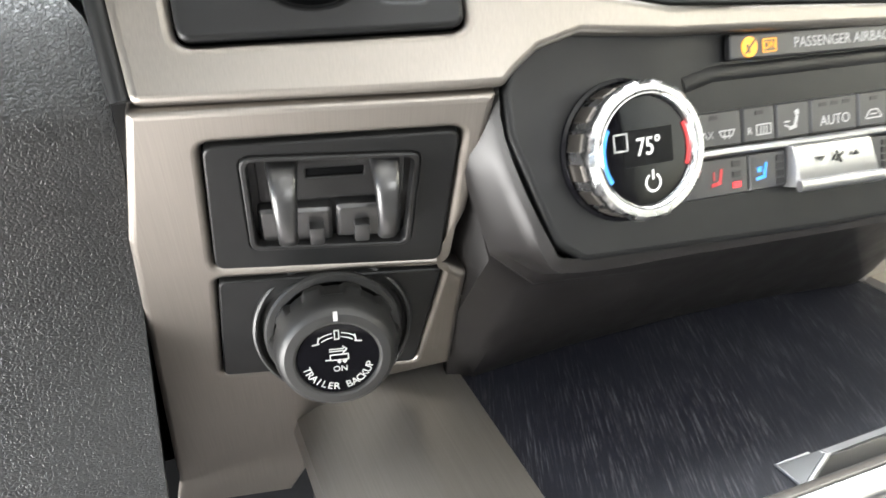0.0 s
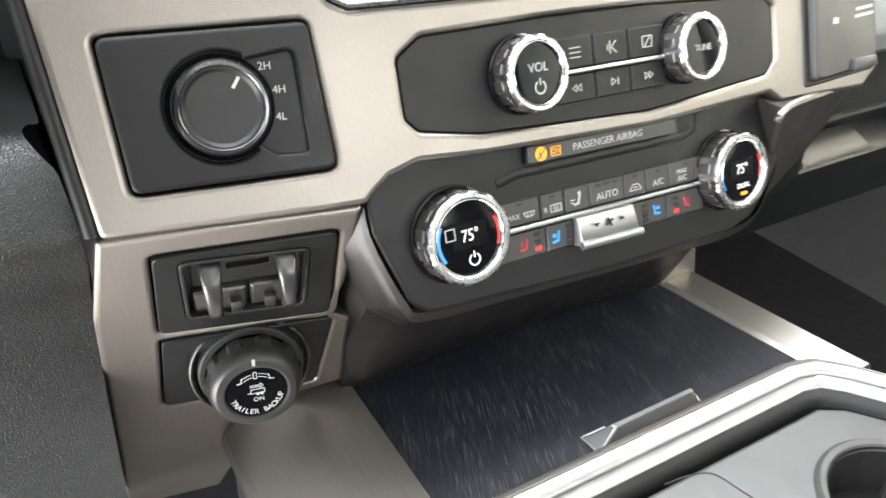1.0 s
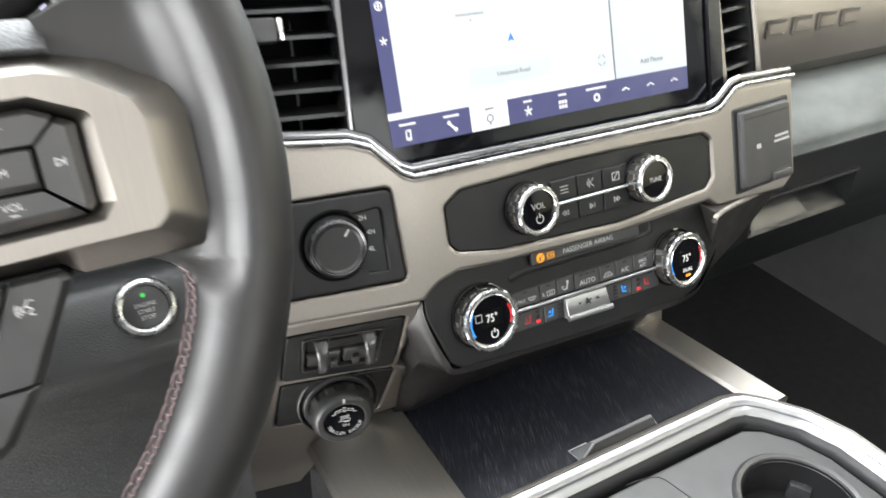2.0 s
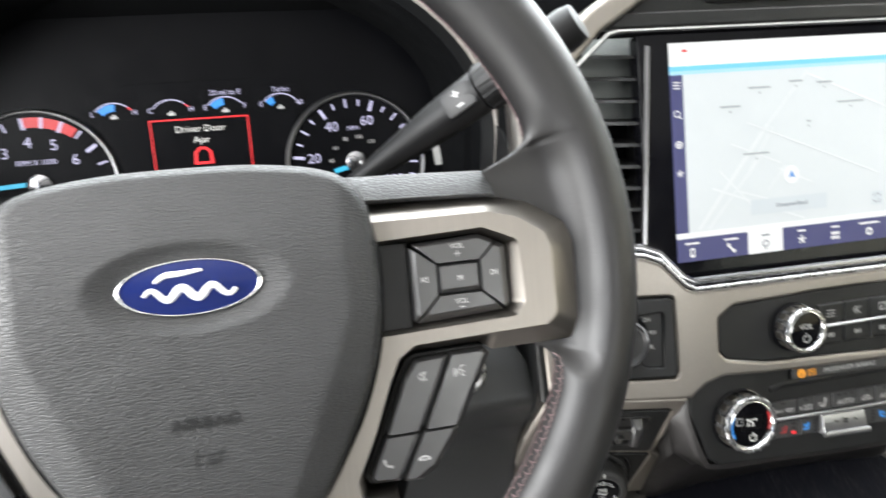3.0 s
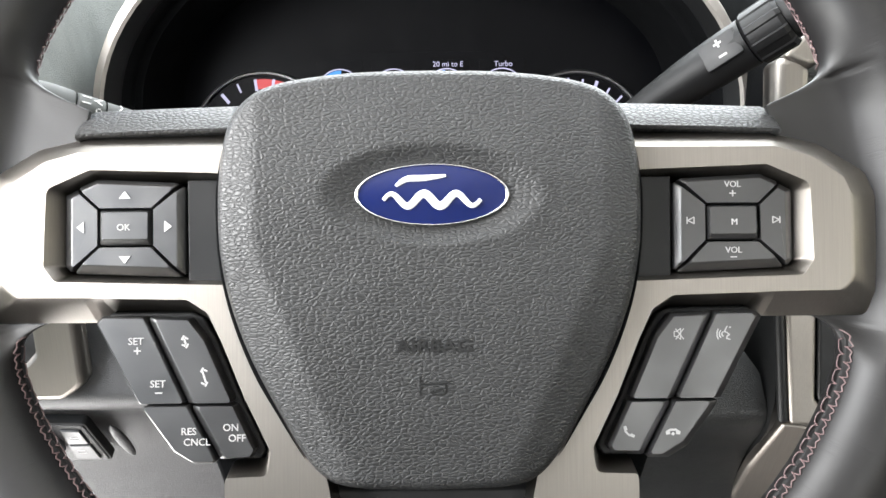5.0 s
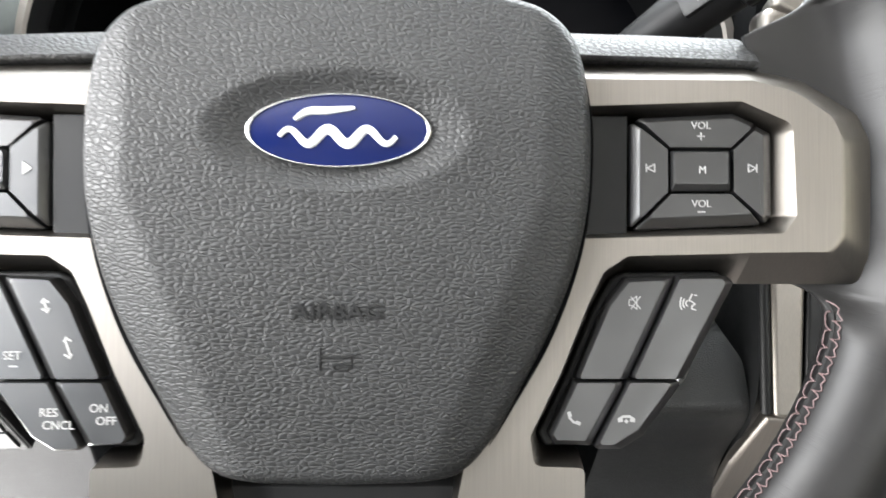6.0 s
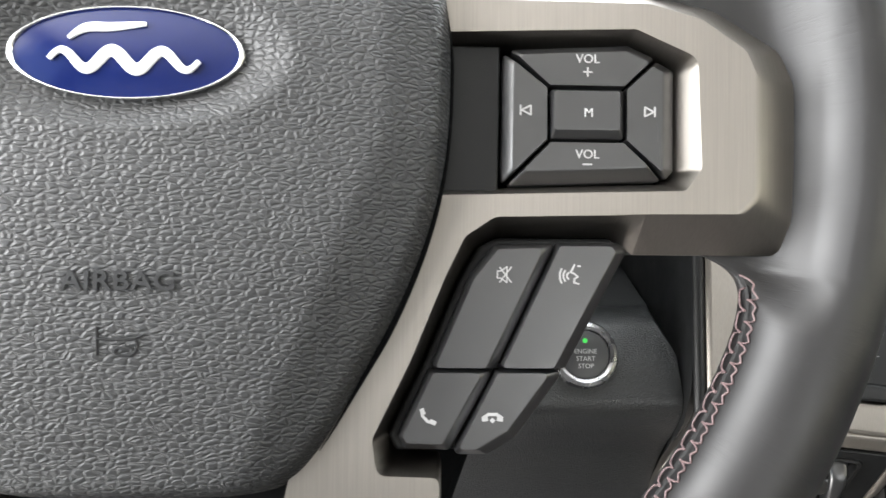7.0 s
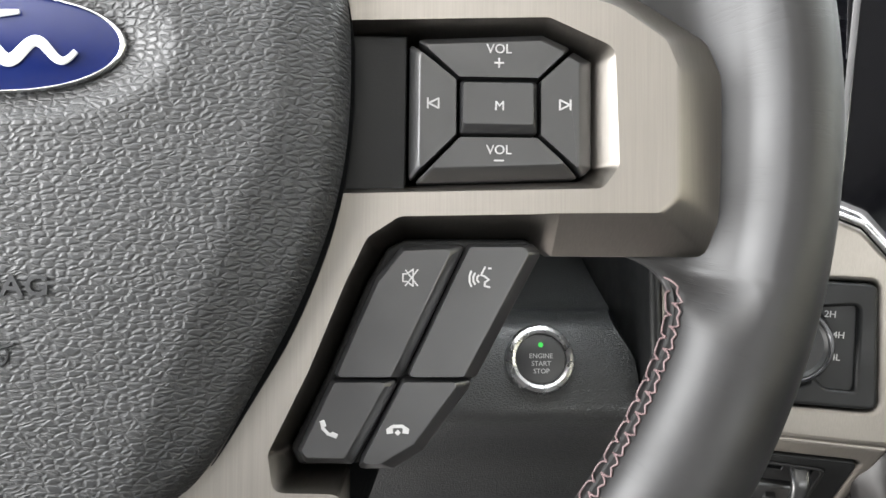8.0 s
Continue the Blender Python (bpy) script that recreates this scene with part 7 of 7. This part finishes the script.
# ---- centre console ----
con = thing("centre_console", pose(0, 0, 0), "dark centre console with brushed rails and lined tray", "console", kind="structure")
part("tray_mat", block(0.322, 0.000, 0.360, 0.590, 0.170, 0.378, 0.002), M_MAT, con, "black wood-grain tray lining")
rl = [(0.2505, 0.352), (0.2520, 0.362), (0.2600, 0.371), (0.2880, 0.3835), (0.2930, 0.3845), (0.3235, 0.3800), (0.3255, 0.3765), (0.3255, 0.350)]
part("left_rail", loft([[(x, y, z) for x, z in rl] for y in (-0.60, -0.10, 0.05, 0.185)], True, True), M_SILVER_H, con, "brushed champagne side rail", 25)
part("console_side", block(0.262, -0.60, 0.05, 0.60, 0.19, 0.352), M_BLACK, con)
rr = [(0.000, 0.352), (0.000, 0.3790), (0.003, 0.3815), (0.028, 0.3830), (0.033, 0.3790), (0.033, 0.352)]
part("right_rail", loft([[(x + 0.5835, 0.0, z) for x, z in rr], [(x + 0.5600, 0.150, z) for x, z in rr]], True, True), M_SILVER_H, con, "brushed champagne side rail", 25)
part("right_rail_end", loft([[(x + 0.5640, 0.128, z) for x, z in rr], [(x + 0.5600, 0.134, z + 0.040) for x, z in rr], [(x + 0.552, 0.136, z + 0.085) for x, z in rr]], True, True), M_SILVER_H, con, "champagne upright at the rail end", 25)
# metal bar in front of the tray and round the cup holders
bar = [(0.200, 0.0115, 0), (0.545, 0.0075, 0), (0.560, 0.0035, 0), (0.572, -0.008, 0), (0.590, -0.032, 0), (0.600, -0.060, 0), (0.606, -0.20, 0), (0.606, -0.60, 0)]
pth = [Vector((x, y, 0.392)) for x, y, _ in bar]
dense = []
for a, b in zip(pth, pth[1:]):
    dense += [a.lerp(b, i / 3) for i in range(3)]
dense.append(pth[-1])
part("bar_shoulder", sweep(dense, [(-0.012, -0.02), (-0.012, 0.001), (-0.0105, 0.0045), (-0.008, 0.0066), (-0.0062, 0.0070), (-0.0058, 0.0060), (-0.0058, -0.02)]), M_SILVER_H, con, "satin metal bar")
part("bar_bead", sweep(dense, [(-0.0056, -0.012), (-0.0056, 0.0062), (-0.0045, 0.0072), (-0.001, 0.0070), (0.0018, 0.0058), (0.0028, 0.0040), (0.0028, -0.012)]), M_SATIN, con, "polished chrome bead")
part("bar_flute", sweep(dense, [(0.0029, -0.012), (0.0029, 0.0034), (0.0045, 0.0006), (0.0065, -0.0010), (0.0075, -0.0020), (0.0075, -0.012)]), M_SATIN, con, "satin hollow below the bead")
part("bar_step", sweep(dense, [(0.0076, -0.022), (0.0076, -0.0024), (0.0095, -0.0050), (0.0115, -0.008), (0.0115, -0.022)]), M_BLACK, con, "dark step below the bead")
cup_out = [(0.24, -0.60), (0.592, -0.60), (0.592, -0.20), (0.586, -0.062), (0.577, -0.036), (0.562, -0.017), (0.548, -0.009), (0.24, -0.004)]
CUPS = [(0.528, -0.079), (0.416, -0.079)]
part("cup_panel", plate([cup_out] + [oval(x, y, 0.0415, 0.0415) for x, y in CUPS], 0.370, 0.3825, 0.002), M_CUP, con, "grey plastic cup holder panel")
part("panel_seam", sweep(smooth_line([(0.430, -0.006, 0.3826), (0.443, -0.0075, 0.3826), (0.4564, -0.0125, 0.3826), (0.4609, -0.0271, 0.3826), (0.463, -0.0441, 0.3826), (0.463, -0.110, 0.3826), (0.455, -0.160, 0.3826)], 4), ring(0.00045, 6)), M_HOLE, con, "fine joint across the cup holder panel")
for x, y in CUPS:
    c = thing("cup_holder", pose(x, y, 0.30), "round black cup holder with grey raised rim", "cup holder", "cup holders in the console")
    part("rim", lathe([(0.0400, 0.0815), (0.0418, 0.0850), (0.0448, 0.0858), (0.0470, 0.0835), (0.0475, 0.0815)], 64, cap=False), M_CUP, c, "raised grey rim")
    part("well", lathe([(0.0405, 0.084), (0.0395, 0.075), (0.0365, 0.006), (0.034, 0.0), (0.0005, 0.0)], 56), M_BLACK, c)
    for a in (150, 270, 30):
        px, py = polar((0, 0), 0.0365, a)
        b = block(-0.004, -0.008, 0.030, 0.004, 0.008, 0.066, 0.002)
        b.transform(pose(px, py, 0, 0, 0, a))
        part("grip_tab", b, M_KEYS, c, "grey spring tab")
# folding pull on the tray lid
pull = thing("tray_pull", pose(0.457, 0.0330, 0.378), "chrome-edged pull handle on the black tray", "handle")
part("flap", loft([[(-0.0405, -0.0050, 0.0), (0.0380, -0.0050, 0.0), (0.0380, 0.0087, 0.0), (-0.0405, 0.0087, 0.0)], [(-0.0225, 0.0010, 0.0056), (0.0370, 0.0010, 0.0056), (0.0370, 0.0050, 0.0056), (-0.0250, 0.0050, 0.0056)]], True, True), M_KEY, pull)
part("top_strip", loft([[(-0.0225, 0.0012, 0.0057), (0.0365, 0.0012, 0.0057), (0.0365, 0.0046, 0.0057), (-0.0245, 0.0046, 0.0057)], [(-0.0220, 0.0016, 0.0064), (0.0362, 0.0016, 0.0064), (0.0362, 0.0042, 0.0064), (-0.0240, 0.0042, 0.0064)]], True, True), M_SATIN, pull, "polished top strip")
part("edge", sweep([(-0.0235, 0.0018, 0.0062), (-0.0395, -0.0048, 0.0008)], ring(0.0011, 8), (0, -0.3, 1)), M_SATIN, pull, "polished edge")
part("edge", sweep([(-0.0240, 0.0087, 0.0006), (-0.0410, 0.0087, 0.0006), (-0.0400, -0.0050, 0.0006)], ring(0.0006, 6), (0, -0.3, 1)), M_SATIN, pull, "polished edge")
part("edge", sweep([(0.0368, 0.0040, 0.0058), (0.0384, -0.0052, 0.0006)], ring(0.0006, 6), (0, -0.3, 1)), M_SATIN, pull, "polished edge")

# ---- start button, headlight switch, driver's side vent ----
start = thing("start_button", plane((0.1555, 0.1345, 0.5435), 36) @ Matrix.Scale(0.92, 4), "round chrome-ringed engine start button", "button")
part("ring", lathe([(0.0186, -0.003), (0.0186, 0.002), (0.0175, 0.0048), (0.0155, 0.0058), (0.0138, 0.0050), (0.0134, 0.0030)], 56, cap=False), M_KNOB, start, "chrome ring")
fb = part("cap", lathe([(0.0135, 0.001), (0.0134, 0.0040), (0.0120, 0.0046), (0.0003, 0.0048)], 48), M_KEYS, start, "dark grey cap")
for s, v in (("ENGINE", 0.0015), ("START", -0.0025), ("STOP", -0.0065)):
    lettering(s, 0, v, 0.0049, 0.0036, M_GREYINK, fb, thick=0.0001)
part("lamp", lathe([(0.0014, 0.0046), (0.0012, 0.0051), (0.0002, 0.0052)], 16, c=(0, 0.0075)), M_GREEN, fb, "green lamp")

lamp_sw = thing("headlight_switch", plane((-0.242, 0.1395, 0.494), -20), "grey headlight switch panel set into the knee panel", "switch")
LS = [(-0.040, -0.022), (0.024, -0.022), (0.019, 0.020), (-0.040, 0.024)]
part("joint", plate([rpoly(grow(LS, 1.035), 0.004)], -0.006, 0.0010, 0.0006), M_HOLE, lamp_sw, "dark joint round the panel")
part("panel", plate([rpoly(LS, 0.004)], -0.006, 0.0018, 0.0012), M_KNEE, lamp_sw)
part("knob", lathe([(0.0160, 0.002), (0.0158, 0.010), (0.0145, 0.0125), (0.001, 0.0130)], 40, c=(-0.018, 0.0)), M_KEY, lamp_sw, "round black knob")
part("knob_ring", lathe([(0.0182, 0.001), (0.0180, 0.0045), (0.0168, 0.0055), (0.0160, 0.0040)], 40, c=(-0.018, 0.0), cap=False), M_SATIN, lamp_sw, "bright ring round the knob")
for pts in ([(0.0035, -0.017), (0.0195, -0.017), (0.0175, -0.001), (0.0035, -0.001)], [(0.0035, 0.0005), (0.0172, 0.0005), (0.0158, 0.0155), (0.0035, 0.0165)]):
    part("key", key(pts, 0.0005, 0.0034, 0.0006), M_KEYS, lamp_sw)
bars([(0.010, 0.009, 0.005, 0.0007, 0), (0.010, 0.006, 0.005, 0.0007, 0), (0.010, -0.009, 0.005, 0.0007, 0), (0.010, -0.006, 0.005, 0.0007, 0)], 0.0034, M_GREYINK, lamp_sw)
rb = bmesh.new()
bmesh.ops.create_uvsphere(rb, u_segments=16, v_segments=10, radius=1.0)
rb.transform(pose(0.038, 0.0, 0.0005, 0, 0, 8) @ Matrix.Diagonal((0.0042, 0.018, 0.0022, 1)))
part("finger_ridge", rb, M_KNEE, lamp_sw, "moulded ridge beside the switch")
lv = thing("side_vent", plane((-0.258, 0.126, 0.600), 8), "driver's side air vent in a champagne frame", "vent")
part("frame", plate([rpoly([(-0.06, -0.055), (0.040, -0.055), (0.053, -0.046), (0.053, 0.10), (-0.06, 0.10)], [0.004, 0.010, 0.010, 0.006, 0.006]), rpoly([(-0.05, -0.035), (0.018, -0.035), (0.028, -0.025), (0.028, 0.09), (-0.05, 0.09)], 0.005)], -0.006, 0.010, 0.003), M_SILVER, lv, "brushed champagne frame")
part("well", block(-0.055, -0.050, -0.03, 0.042, 0.095, -0.002), M_BLACK, lv)
